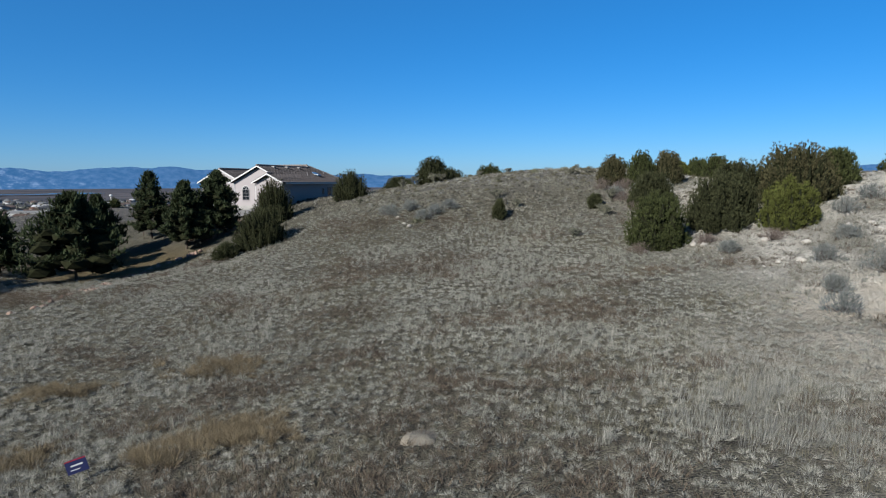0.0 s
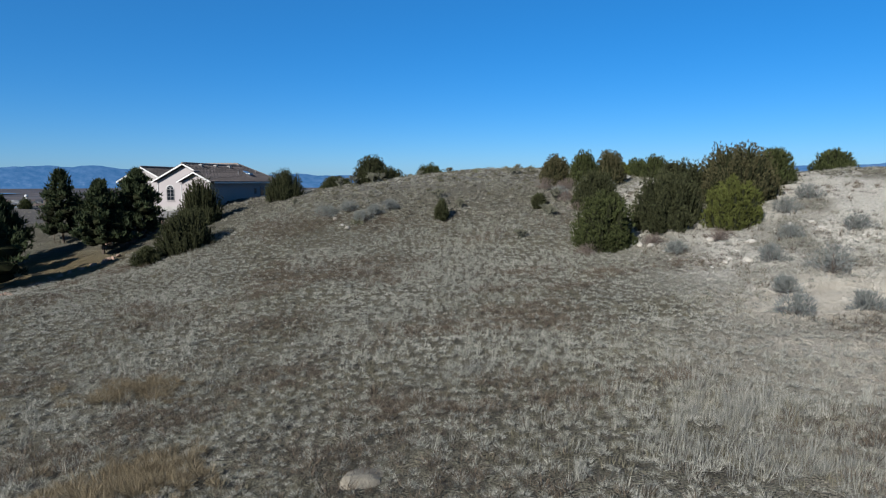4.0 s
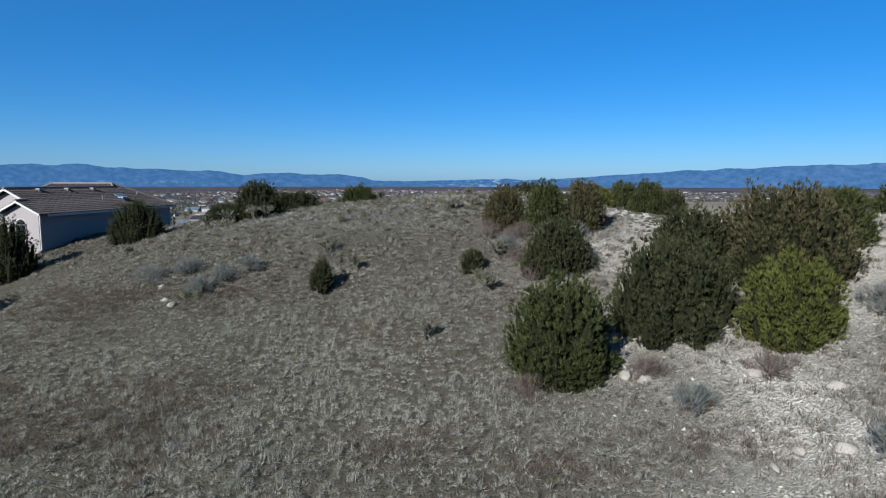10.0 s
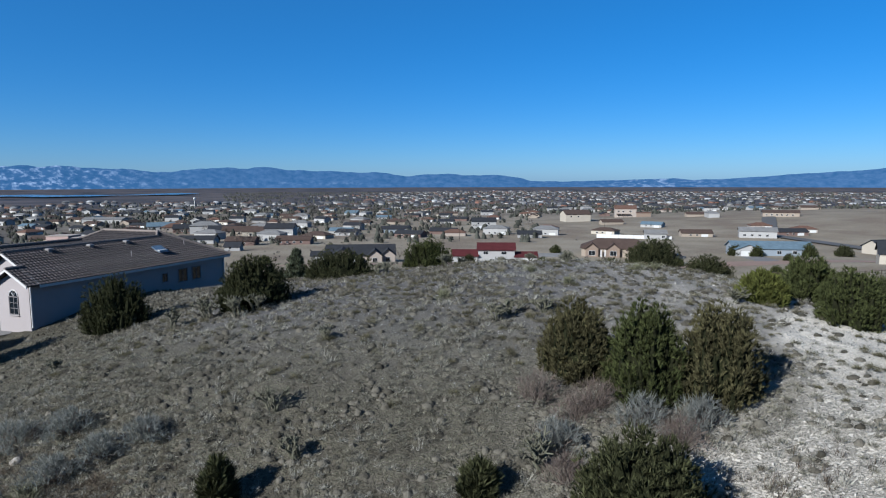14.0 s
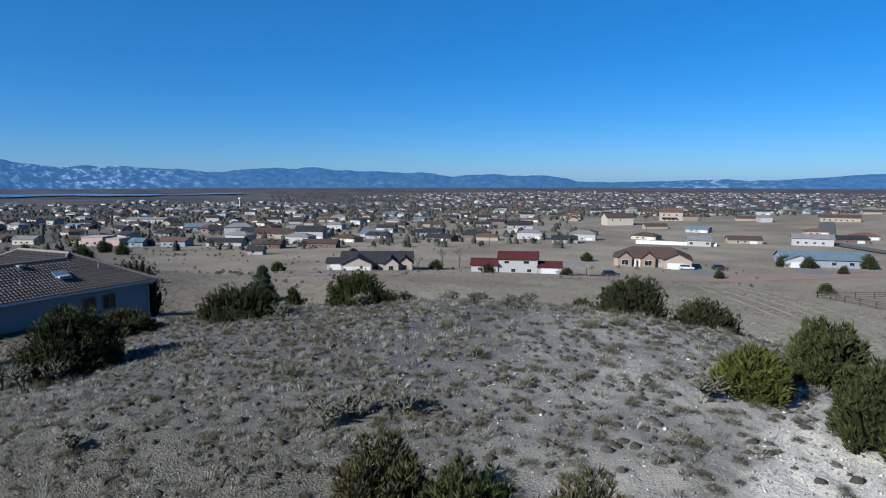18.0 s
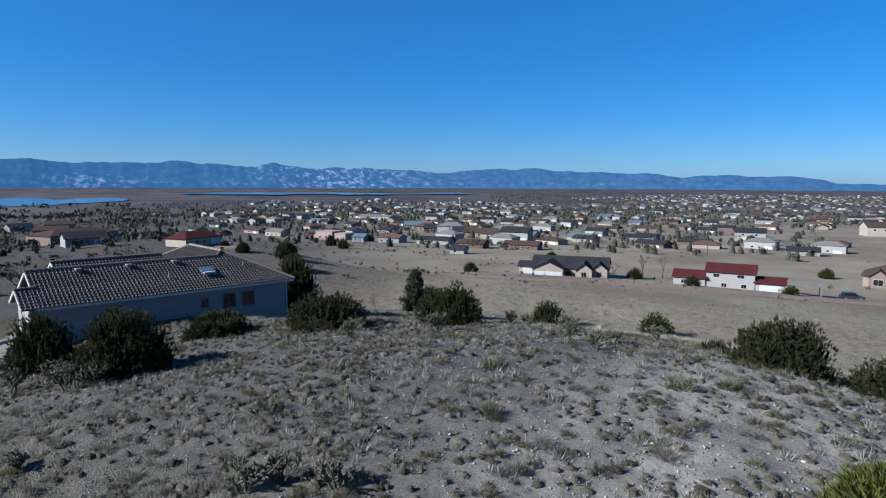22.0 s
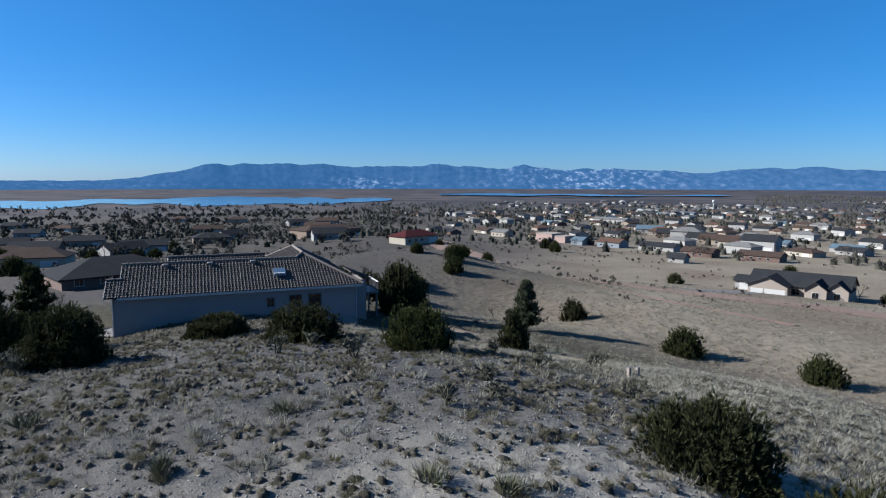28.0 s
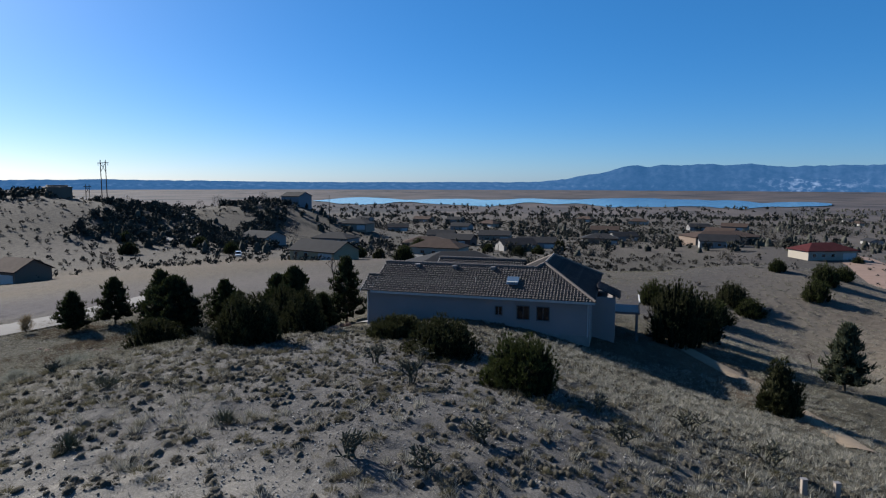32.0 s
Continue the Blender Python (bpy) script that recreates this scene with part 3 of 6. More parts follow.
slope((-4.0, -0.95, 0), (-4.0, 0.2, 0), (-2.0, 0.2, 1.06), (-2.0, -0.95, 1.06))
slope((-7.6, 0, 0), (-7.6, 9.9, 0), (-3.8, 13.68, 2.01), (-3.8, 0, 2.01))
slope((-7.6, 9.9, 0), (-15.4, 9.9, 0), (-11, 14.33, 2.33), (-4.4, 14.33, 2.33), (-3.8, 13.68, 2.01))
slope((0, 18.75, 0), (-15.4, 18.75, 0), (-11, 14.33, 2.33), (-4.4, 14.33, 2.33))
slope((-15.4, 9.9, 0), (-15.4, 18.75, 0), (-11, 14.33, 2.33))
slope((-7.6, 3.0, 0), (-7.6, 11.6, 0), (-10.8, 11.6, 1.7), (-10.8, 3.0, 1.7))
slope((-14.0, 3.0, 0), (-14.0, 11.6, 0), (-10.8, 11.6, 1.7), (-10.8, 3.0, 1.7))
ridge_cap = material("ridge_cap", (0.27, 0.225, 0.20), 0.85, 0.25, 3, 30, 0.3)
for line in (((-3.8, -0.05, 2.05), (-3.8, 13.7, 2.05)), ((0, 18.78, 0.05), (-4.4, 14.33, 2.38)), ((-4.4, 14.33, 2.38), (-11, 14.33, 2.38)), ((-11, 14.33, 2.38), (-15.4, 18.75, 0.05)),
             ((-11, 14.33, 2.38), (-15.4, 9.9, 0.05)), ((-2, -0.97, 1.1), (-2, 0.1, 1.1)), ((-10.8, 2.95, 1.75), (-10.8, 11.6, 1.75)), ((-3.8, 13.68, 2.05), (-4.4, 14.33, 2.38))):
    a, b = Vector(line[0]), Vector(line[1])
    n = max(2, int((b - a).length / 0.42))
    cap = bmesh.new()
    for i in range(n):
        p, q = a.lerp(b, i / n), a.lerp(b, (i + 1.12) / n)
        tube(cap, [p + Vector((0, 0, E_)), q + Vector((0, 0, E_ + 0.03))], [0.11, 0.125], 7)
    part("ridge_tiles", cap, ridge_cap, house)
trim = bmesh.new()
for d in ((-0.06, 0, E_ - 0.2, 0.0, 18.7, E_ - 0.01), (-15.4, 18.68, E_ - 0.2, -0.06, 18.74, E_ - 0.01), (-15.4, 9.95, E_ - 0.2, -15.34, 18.68, E_ - 0.01)):
    box(trim, *d)
part("fascia", trim, white_trim, house, "white painted fascia board")
for pts, y in ((((0.02, 0.0), (-3.8, 2.0), (-7.62, 0.0)), -0.02), (((0.02, 0.0), (-2.0, 1.05), (-4.02, 0.0)), -0.97), (((-7.6, 0.0), (-10.8, 1.7), (-14.02, 0.0)), 2.95)):
    barge = bmesh.new()
    for (x0, z0), (x1, z1) in zip(pts, pts[1:]):
        poly_prism(barge, [(x0, E_ + z0 + 0.03), (x1, E_ + z1 + 0.03), (x1, E_ + z1 - 0.14), (x0, E_ + z0 - 0.14)], y, y + 0.07)
    part("barge_board", barge, white_trim, house)
soffit = boxes((-0.45, 0.45, E_ - 0.06, -0.06, 18.3, E_ - 0.02), (-15.0, 18.3, E_ - 0.06, -0.06, 18.66, E_ - 0.02))
part("soffit", soffit, white_trim, house)
for x, y in ((-0.40, -0.42), (-0.38, 18.2), (-3.75, -0.45), (-7.1, 0.4)):
    part("downspout", tube(bmesh.new(), [(x, y, E_ - 0.1), (x, y, E_ - 0.5), (x, y, 0.0)], [0.05, 0.05, 0.05], 6), white_trim, house, "white metal downspout")
for y, w, h, z in ((11.1, 0.5, 0.65, 1.4), (13.1, 0.95, 1.05, 1.15), (14.7, 0.95, 1.05, 1.15)):
    window(house, -0.45, y, z, w, h, "x", bars=(1, 0))
window(house, -2.0, -0.5, 0.85, 0.8, 1.15, "-y", arch=True)
window(house, -5.6, 0.45, 0.85, 0.8, 1.15, "-y", arch=True)
window(house, -10.8, 3.4, 0.85, 1.0, 1.15, "-y", arch=True)
part("skylight", boxes((-2.15, 11.55, E_ + 0.98, -1.35, 12.45, E_ + 1.1)), white_trim, house)
sky_glass = bmesh.new()
poly_prism(sky_glass, [(-1.30, E_ + 0.86), (-1.30, E_ + 0.93), (-2.2, E_ + 1.41), (-2.2, E_ + 1.3)], 11.5, 12.5)
part("skylight_dome", sky_glass, material("skylight_glass", (0.16, 0.24, 0.34), 0.08, 0.1, 2, 10, 0.0, spec=0.9), house, "pale blue domed skylight")
vent_metal = material("vent_metal", (0.35, 0.33, 0.32), 0.6, 0.2, 4, 40, 0.1, metal=0.3)
for y in (3.2, 6.6, 10.0):
    v = bmesh.new()
    box(v, -3.55, y - 0.22, E_ + 1.85, -3.1, y + 0.22, E_ + 2.02, bevel=0.04)
    box(v, -3.45, y - 0.15, E_ + 1.7, -3.2, y + 0.15, E_ + 1.9)
    part("roof_vent", v, vent_metal, house, "low metal roof vent")
for x, y in ((-1.6, 8.9), (-2.2, 15.2)):
    part("vent_pipe", tube(bmesh.new(), [(x, y, E_ - x * k - 0.1), (x, y, E_ - x * k + 0.45)], [0.05, 0.05], 7), vent_metal, house)
part("foundation", boxes((-15.05, 10.25, -1.4, -0.4, 18.35, 0.12), (-7.25, 0.4, -1.4, -0.4, 10.25, 0.12)), material("concrete", (0.42, 0.40, 0.37), 0.95, 0.2, 2, 30, 0.3), house)
# porch roof and raised deck on the north side
lay("porch_roof", [(-4.6, 20.6, E_ - 0.35), (-8.0, 20.6, E_ - 0.35), (-8.0, 18.7, E_ + 0.45), (-4.6, 18.7, E_ + 0.45)])
part("porch_wall", boxes((-7.8, 18.3, -2.5, -4.8, 20.2, E_ - 0.4)), stucco, house)
part("deck", boxes((-11.6, 18.4, 0.5, -8.0, 22.3, 0.7)), frame_tan, house)
for i in range(11):
    part("baluster", boxes((-11.5 + i * 0.34, 22.2, 0.7, -11.45 + i * 0.34, 22.25, 1.6)), frame_tan, house)
part("handrail", boxes((-11.65, 22.17, 1.6, -7.95, 22.29, 1.7)), white_trim, house)
for x in (-11.4, -8.2):
    part("deck_post", boxes((x - 0.08, 22.0, -4.0, x + 0.08, 22.16, 0.5)), frame_tan, house)

# ---- plants ----
def sprays(centres, dirs, length, blades, width, rng, spread_out=0.5):
    """Many small pointed leaves: arrays of vertices and triangles."""
    n = len(centres) * blades
    c = np.repeat(centres, blades, 0)
    d = np.repeat(dirs, blades, 0) + rng.normal(0, spread_out, (n, 3))
    d /= np.linalg.norm(d, axis=1, keepdims=True) + 1e-9
    size = length * rng.uniform(0.55, 1.25, (n, 1))
    side = np.cross(d, rng.normal(0, 1, (n, 3)))
    side /= np.linalg.norm(side, axis=1, keepdims=True) + 1e-9
    w = size * width
    v = np.stack([c + d * size * 0.1 + side * w, c + d * size * 1.05, c - side * w], 1).reshape(-1, 3)
    f = np.arange(n * 3).reshape(-1, 3)
    return v, f


def blob(bm, x, y, z, r, rz, rng, level=2):
    made = bmesh.ops.create_icosphere(bm, subdivisions=level, radius=1.0)
    for v in made["verts"]:
        s = 1 + rng.uniform(-0.16, 0.16)
        v.co = Vector((x + v.co.x * r * s, y + v.co.y * r * s, z + v.co.z * rz * s))


def plume_set(width, height, count, shape, rng):
    """Upright tapering plumes that make up a juniper: base, tip and thickness of each."""
    r_out, out = width / 2, []
    thick = r_out * 1.45 / math.sqrt(count)
    squeeze, turn0 = rng.uniform(0.85, 1.0), rng.uniform(0, 6.3)
    for i in range(count):
        u = math.sqrt((i + 0.5) / count)
        a = i * 2.39996 + rng.uniform(-0.35, 0.35)
        lobe = 1 + 0.13 * math.sin(2 * a + turn0) + 0.08 * math.sin(5 * a + 2 * turn0)
        r = r_out * u * 0.9 * lobe
        dome = (1 - u**2.6) ** 0.5 if shape == "round" else (1 - u) ** 0.85
        top = height * (0.30 + 0.70 * dome if shape == "round" else 0.16 + 0.84 * dome) * rng.uniform(0.82, 1.07)
        low = max(0.02 * height, top - height * rng.uniform(0.42, 0.62))
        c, s = math.cos(a), math.sin(a) * squeeze
        out.append((np.array([r * 0.72 * c, r * 0.72 * s, low]), np.array([r * c, r * s, top]), thick * rng.uniform(0.75, 1.3)))
    for i in range(count // 3):
        a, r = rng.uniform(0, 2 * math.pi), r_out * rng.uniform(0.80, 0.98)
        c, s = math.cos(a), math.sin(a) * squeeze
        out.append((np.array([r * 0.8 * c, r * 0.8 * s, 0.02]), np.array([r * c, r * s, height * rng.uniform(0.22, 0.5)]), thick * rng.uniform(0.7, 1.1)))
    return out


def bush_tree(name, x, y, width, height, mat, seed, label, category="juniper", n=1500, leaf=0.3, shape="round", sink=0.1, group=""):
    """A juniper-like tree: short trunk with limbs and a crown of upright plumes set with many small sprays."""
    rng = np.random.default_rng(seed)
    lowest = min(drop(x + 0.4 * width * math.cos(a), y + 0.4 * width * math.sin(a)) for a in np.arange(8) * 0.785)
    sink = sink + 0.6 * max(0.0, drop(x, y) - lowest)
    height = height * 1.08 + 0.5 * max(0.0, drop(x, y) - lowest)
    plumes = plume_set(width, height, int((14 if n > 2000 else 9) + (11 if n > 2000 else 6) * width), shape, rng)
    # dark core added within the plumes: blocks light and stands in for inner shade
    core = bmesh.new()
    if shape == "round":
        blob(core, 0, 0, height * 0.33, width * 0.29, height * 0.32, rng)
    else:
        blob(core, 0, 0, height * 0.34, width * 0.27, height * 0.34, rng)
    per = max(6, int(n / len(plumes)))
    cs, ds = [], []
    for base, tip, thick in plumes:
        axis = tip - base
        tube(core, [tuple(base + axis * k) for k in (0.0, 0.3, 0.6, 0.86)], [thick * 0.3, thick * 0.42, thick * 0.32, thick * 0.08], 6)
        e1 = np.cross(axis, [0.3, 1.0, 0.2])
        e1 /= np.linalg.norm(e1)
        e2 = np.cross(axis, e1)
        e2 /= np.linalg.norm(e2)
        s, p = rng.uniform(0, 1, (per, 1)), rng.uniform(0, 2 * np.pi, (per, 1))
        rad = thick * np.sqrt(np.clip(1 - ((s - 0.42) / 0.6) ** 2, 0.02, 1)) * rng.uniform(0.62, 1.12, (per, 1))
        side = np.cos(p) * e1 + np.sin(p) * e2
        cs.append(base + axis * s + side * rad)
        ds.append(np.repeat((axis / np.linalg.norm(axis))[None], per, 0) * 0.9 + side * 0.5 + [0, 0, 0.15])
    p, d = np.concatenate(cs), np.concatenate(ds)
    p[:, 2] = np.maximum(p[:, 2], 0.04)
    tree = empty(name, pose(x, y, drop(x, y) - sink, 0, 0, 0), label, category, group)
    v, f = sprays(p, d, leaf * (0.9 if n > 3000 else 1.1), 13 if n > 5000 else 9 if n > 3000 else 7, 0.085 if n > 5000 else 0.10, rng, 0.36)
    put("crown", mesh_of("crown", v, f), mat, tree)
    part("inner_foliage", core, crown_shade, tree)
    trunk = bmesh.new()
    tube(trunk, [(0, 0, -0.2), (0.05, 0.02, height * 0.25), (0, 0.06, height * 0.7)], [0.09 * width / 3 + 0.05, 0.08, 0.03], 7)
    part("trunk", trunk, bark, tree)
    for base, tip, thick in plumes[:: max(1, len(plumes) // 4)]:
        part("limb", tube(bmesh.new(), [(0, 0, height * 0.08), tuple(base * 0.8), tuple(base * 0.3 + tip * 0.7)], [0.06, 0.04, 0.012], 5), bark, tree)
    return tree


GREEN, OLIVE, BROWN = juniper_green, juniper_olive, juniper_brown
bright = leafy("juniper_bright", (0.062, 0.067, 0.018), (0.068, 0.076, 0.014))
WORDS = {id(GREEN): "rounded green juniper", id(OLIVE): "dark olive juniper", id(BROWN): "brownish-olive juniper", id(bright): "bright yellow-green juniper"}
JUNIPERS = (
    (14.4, 41.3, 4.2, 3.4, GREEN, 5200, "beside a dry meadow"), (19.2, 42.4, 4.8, 3.5, OLIVE, 5200, "at the foot of the gravel bank"), (22.5, 40.0, 3.7, 2.9, bright, 5200, "on pale gravel"),
    (22.2, 46.4, 4.6, 3.1, OLIVE, 4200, "behind others on the bank"), (25.4, 44.8, 6.4, 3.8, BROWN, 6400, "standing tallest on the bank"), (29.4, 46.4, 3.3, 2.5, GREEN, 2600, "on pale gravel"), (41.0, 55.0, 4.0, 2.2, GREEN, 2200, "on the knoll"),
    (16.1, 58.8, 2.7, 2.5, BROWN, 3600, "on the hilltop"), (18.3, 57.2, 2.8, 3.0, GREEN, 3600, "on the hilltop"), (20.6, 56.8, 3.0, 3.0, BROWN, 3600, "on the hilltop"), (17.1, 50.6, 3.7, 2.7, OLIVE, 4800, "on the hillside"),
    (-10.3, 69.2, 4.0, 3.0, OLIVE, 3200, "beside the house"), (-1.1, 68.5, 4.3, 2.7, OLIVE, 3600, "on the hill shoulder"), (0.3, 79.9, 5.4, 2.2, OLIVE, 3600, "near the house wall"), (6.3, 83.8, 3.9, 2.35, GREEN, 3400, "on the hill edge"),
    (-5.3, 76.7, 4.2, 1.5, OLIVE, 2400, "below the house wall"), (4.8, 52.8, 1.0, 1.4, OLIVE, 900, "small and upright in the grass"), (12.9, 52.6, 0.9, 1.1, OLIVE, 700, "small among dry grass"),
    (26.3, 69.3, 2.5, 1.5, bright, 3000, "low on the crest"), (29.8, 72.6, 3.0, 2.3, GREEN, 3000, "on the crest edge"), (29.2, 66.3, 3.0, 2.6, GREEN, 3800, "on the crest edge"), (32.5, 69.5, 3.0, 2.2, OLIVE, 2400, "on the crest edge"),
    (23.3, 82.6, 4.0, 2.5, OLIVE, 4600, "on the north slope"), (27.4, 83.2, 4.0, 2.4, OLIVE, 3600, "low on the north slope"), (20.6, 84.0, 1.8, 1.3, OLIVE, 500, "low on the north slope"),
    (-24.0, 127.5, 4.0, 2.7, OLIVE, 900, "alone in the dry field"), (-3.4, 121.5, 4.4, 2.6, GREEN, 1000, "alone in the dry field"), (8.7, 124.0, 3.6, 2.5, GREEN, 1000, "alone in the dry field"),
    (-24.0, 100.6, 6.2, 5.6, OLIVE, 1900, "behind the house"), (-28.5, 104.5, 5.0, 4.4, OLIVE, 1300, "behind the house"),
    (-18.0, 65.5, 4.3, 4.5, OLIVE, 3400, "before the gable of the house"), (-16.2, 54.9, 5.2, 3.3, OLIVE, 4200, "below the house on the meadow edge"), (-18.6, 52.6, 2.2, 1.2, OLIVE, 1200, "low beside a larger one"),
)
for i, (x, y, w, h, mat, n, where) in enumerate(JUNIPERS):
    deep = {"near the house wall": 0.45, "below the house wall": 0.35, "on the hill edge": 0.25, "on the north slope": 0.5, "low on the north slope": 0.9}.get(where, 0.1)
    bush_tree("juniper", x, y, w, h, mat, 100 + i, f"{WORDS[id(mat)]} {where}", "juniper", n, 0.21 if n > 3000 else 0.27, sink=deep, group="junipers")
bush_tree("juniper", -6.9, 101.8, 2.6, 4.5, OLIVE, 140, "dark cone-shaped juniper at the lawn edge", "juniper", 1800, 0.3, "cone")


def pine(x, y, width, height, seed, label, bare=0.15, n=1600, mat=None):
    """A pine: a tall trunk with whorls of limbs that carry tufts of needles."""
    rng = np.random.default_rng(seed)
    tree = empty("pine_tree", pose(x, y, drop(x, y) - 0.1), label, "pine tree", "pine trees")
    wood = bmesh.new()
    tube(wood, [(0, 0, -0.2), (0.05, 0, height * 0.4), (0, 0.04, height * 0.97)], [0.13, 0.09, 0.02], 7)
    inner = bmesh.new()
    cs, ds = [], []
    whorls = int(height * 2.2)
    for i in range(whorls):
        f = bare + (1 - bare) * (i + 0.5) / whorls
        reach = width / 2 * (1 - f**2.4) * rng.uniform(0.75, 1.15) + 0.15
        for j in range(6):
            a = 2 * math.pi * j / 6 + rng.uniform(-0.4, 0.4)
            r = reach * rng.uniform(0.65, 1.1)
            z0, z1 = height * f, height * f + r * rng.uniform(0.05, 0.4)
            tip = np.array([r * math.cos(a), r * math.sin(a), z1])
            tube(wood, [(0, 0, z0), tuple(tip)], [0.035, 0.01], 4)
            # small near-black lumps along the limbs paint the shade under the needles
            if r > 0.6:
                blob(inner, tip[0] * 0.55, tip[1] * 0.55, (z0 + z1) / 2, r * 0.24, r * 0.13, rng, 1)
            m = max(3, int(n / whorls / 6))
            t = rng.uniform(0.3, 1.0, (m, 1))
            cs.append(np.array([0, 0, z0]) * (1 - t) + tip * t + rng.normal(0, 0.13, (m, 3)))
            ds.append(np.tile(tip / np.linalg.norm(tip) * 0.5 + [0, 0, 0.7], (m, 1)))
    part("inner_foliage", inner, crown_shade, tree)
    v, f = sprays(np.concatenate(cs), np.concatenate(ds), 0.46, 4, 0.15, rng, 0.6)
    put("crown", mesh_of("needles", v, f), mat or pine_green, tree)
    part("trunk", wood, bark, tree)
    return tree


PINES = ((-30.0, 49.8, 8.8, 7.2, "broad dark pine on the brown lawn"), (-34.0, 60.5, 5.0, 6.2, "dark pine beside the lawn"), (-26.0, 62.2, 5.2, 6.6, "dark pine on the brown lawn"), (-23.6, 64.6, 5.0, 6.6, "dark pine near the house"),
         (-37.8, 52.0, 4.6, 5.4, "dark pine beside the lawn"), (-37.0, 44.0, 4.6, 4.8, "dark pine along the lawn edge"), (-33.0, 55.5, 4.2, 5.0, "dark pine on the brown lawn"), (-27.8, 66.3, 3.8, 3.7, "small dark pine beside the house front"), (-15.2, 110.9, 3.2, 5.2, "young green pine in the dry field"),
         (-38.5, 38.0, 5.4, 5.6, "dark pine beside the drive"), (-42.0, 42.0, 5.0, 5.8, "dark pine beside the drive"), (-35.0, 35.0, 4.2, 4.6, "dark bushy pine beside the drive"), (-32.2, 67.8, 4.8, 7.2, "tall dark pine beside the drive of the house"))
field_pine = leafy("field_pine", (0.062, 0.070, 0.044), (0.05, 0.055, 0.03))
for i, (x, y, w, h, label) in enumerate(PINES):
    pine(x, y, w, h, 300 + i, label, 0.12, 3200 if i < 4 else 1600, field_pine if i == 8 else None)


def twiggy(name, x, y, r, h, mat, seed, label, category, n=260, leaf=0.22, width=0.06, twigs=18, group=""):
    """A low shrub of thin stems, with fine leaves or bare twigs."""
    rng = np.random.default_rng(seed)
    ob = empty(name, pose(x, y, drop(x, y) - 0.04, 0, 0, rng.uniform(0, 360)), label, category, group)
    a, f = rng.uniform(0, 2 * math.pi, n), np.sqrt(rng.uniform(0, 1, n))
    f = f * (0.7 + 0.3 * np.sin(a * 3 + seed) + 0.15 * np.sin(a * 7 + seed * 2))
    z = h * np.sqrt(np.clip(1 - f**2 * 0.9, 0.05, 1)) * rng.uniform(0.1, 1.05, n)
    c = np.stack([r * f * np.cos(a), r * f * np.sin(a), z], 1)
    d = np.stack([f * np.cos(a) * 0.6, f * np.sin(a) * 0.6, np.full(n, 0.8)], 1)
    v, fc = sprays(c, d, leaf, 5, width, rng, 0.4)
    put("foliage", mesh_of("foliage", v, fc), mat, ob)
    stems = bmesh.new()
    for i in range(twigs):
        q = c[rng.integers(n)]
        tube(stems, [(0.05 * q[0], 0.05 * q[1], 0), (q[0] * 0.6, q[1] * 0.6, q[2] * 0.6), tuple(q)], [0.02, 0.014, 0.006], 4)
    tagged(part("stem", stems, twig_brown, ob), kind="stuff")
    return ob


twig_brown = material("twig_brown", (0.16, 0.125, 0.10), 0.95, 0.3, 6, 40, 0.3)
sage_grey = thin(material("sage_grey", (0.24, 0.245, 0.225), 0.95, 0.35, 2, 12, 0.0, island=0.5), (0.25, 0.26, 0.22), 0.25)
bare_brown = thin(material("bare_brown", (0.20, 0.155, 0.13), 0.95, 0.4, 2, 12, 0.0, island=0.5), (0.2, 0.15, 0.12), 0.2)
yucca_green = material("yucca_green", (0.17, 0.17, 0.095), 0.7, 0.35, 2, 12, 0.0, island=0.5)
cholla_green = material("cholla_green", (0.13, 0.125, 0.085), 0.9, 0.4, 4, 40, 0.6, island=0.5)
SAGE = ((16.9, 25.5, 1.0, 0.8), (20.0, 25.6, 0.9, 0.7), (22.6, 31.0, 1.6, 1.2), (21.0, 33.6, 1.0, 0.8), (26.1, 39.9, 1.2, 0.9), (23.9, 36.2, 0.9, 0.7), (18.9, 29.3, 0.8, 0.6), (17.4, 37.3, 0.8, 0.6),
        (-1.8, 53.9, 1.1, 0.7), (-0.7, 54.9, 1.0, 0.7), (-4.8, 55.8, 1.3, 0.8), (-3.0, 56.2, 1.1, 0.8), (0.6, 55.6, 0.9, 0.7), (27.6, 35.5, 1.1, 0.8), (28.6, 41.3, 1.2, 0.9), (17.9, 55.2, 1.0, 0.9), (19.6, 55.1, 0.9, 0.8), (15.2, 54.4, 0.9, 0.8))
for i, (x, y, r, h) in enumerate(SAGE):
    twiggy("sagebrush", x, y, r * 0.9, h * 1.15, sage_grey, 400 + i, "grey-blue sagebrush clump on dry ground", "sagebrush", 330, 0.26, 0.045, 22, "sagebrush clumps")
BARE = ((14.6, 56.9, 1.0, 1.0), (15.9, 55.7, 0.9, 0.9), (16.6, 56.4, 1.0, 0.9), (18.8, 54.1, 0.9, 0.8), (15.4, 52.9, 0.8, 0.8), (13.0, 40.0, 0.9, 0.6), (20.6, 38.2, 1.0, 0.6), (17.0, 39.6, 0.8, 0.6), (15.6, 50.2, 0.8, 0.7))
for i, (x, y, r, h) in enumerate(BARE):
    twiggy("bare_shrub", x, y, r, h, bare_brown, 450 + i, "leafless reddish-brown winter shrub in dry grass", "shrub", 220, 0.32, 0.02, 34, "bare shrubs")
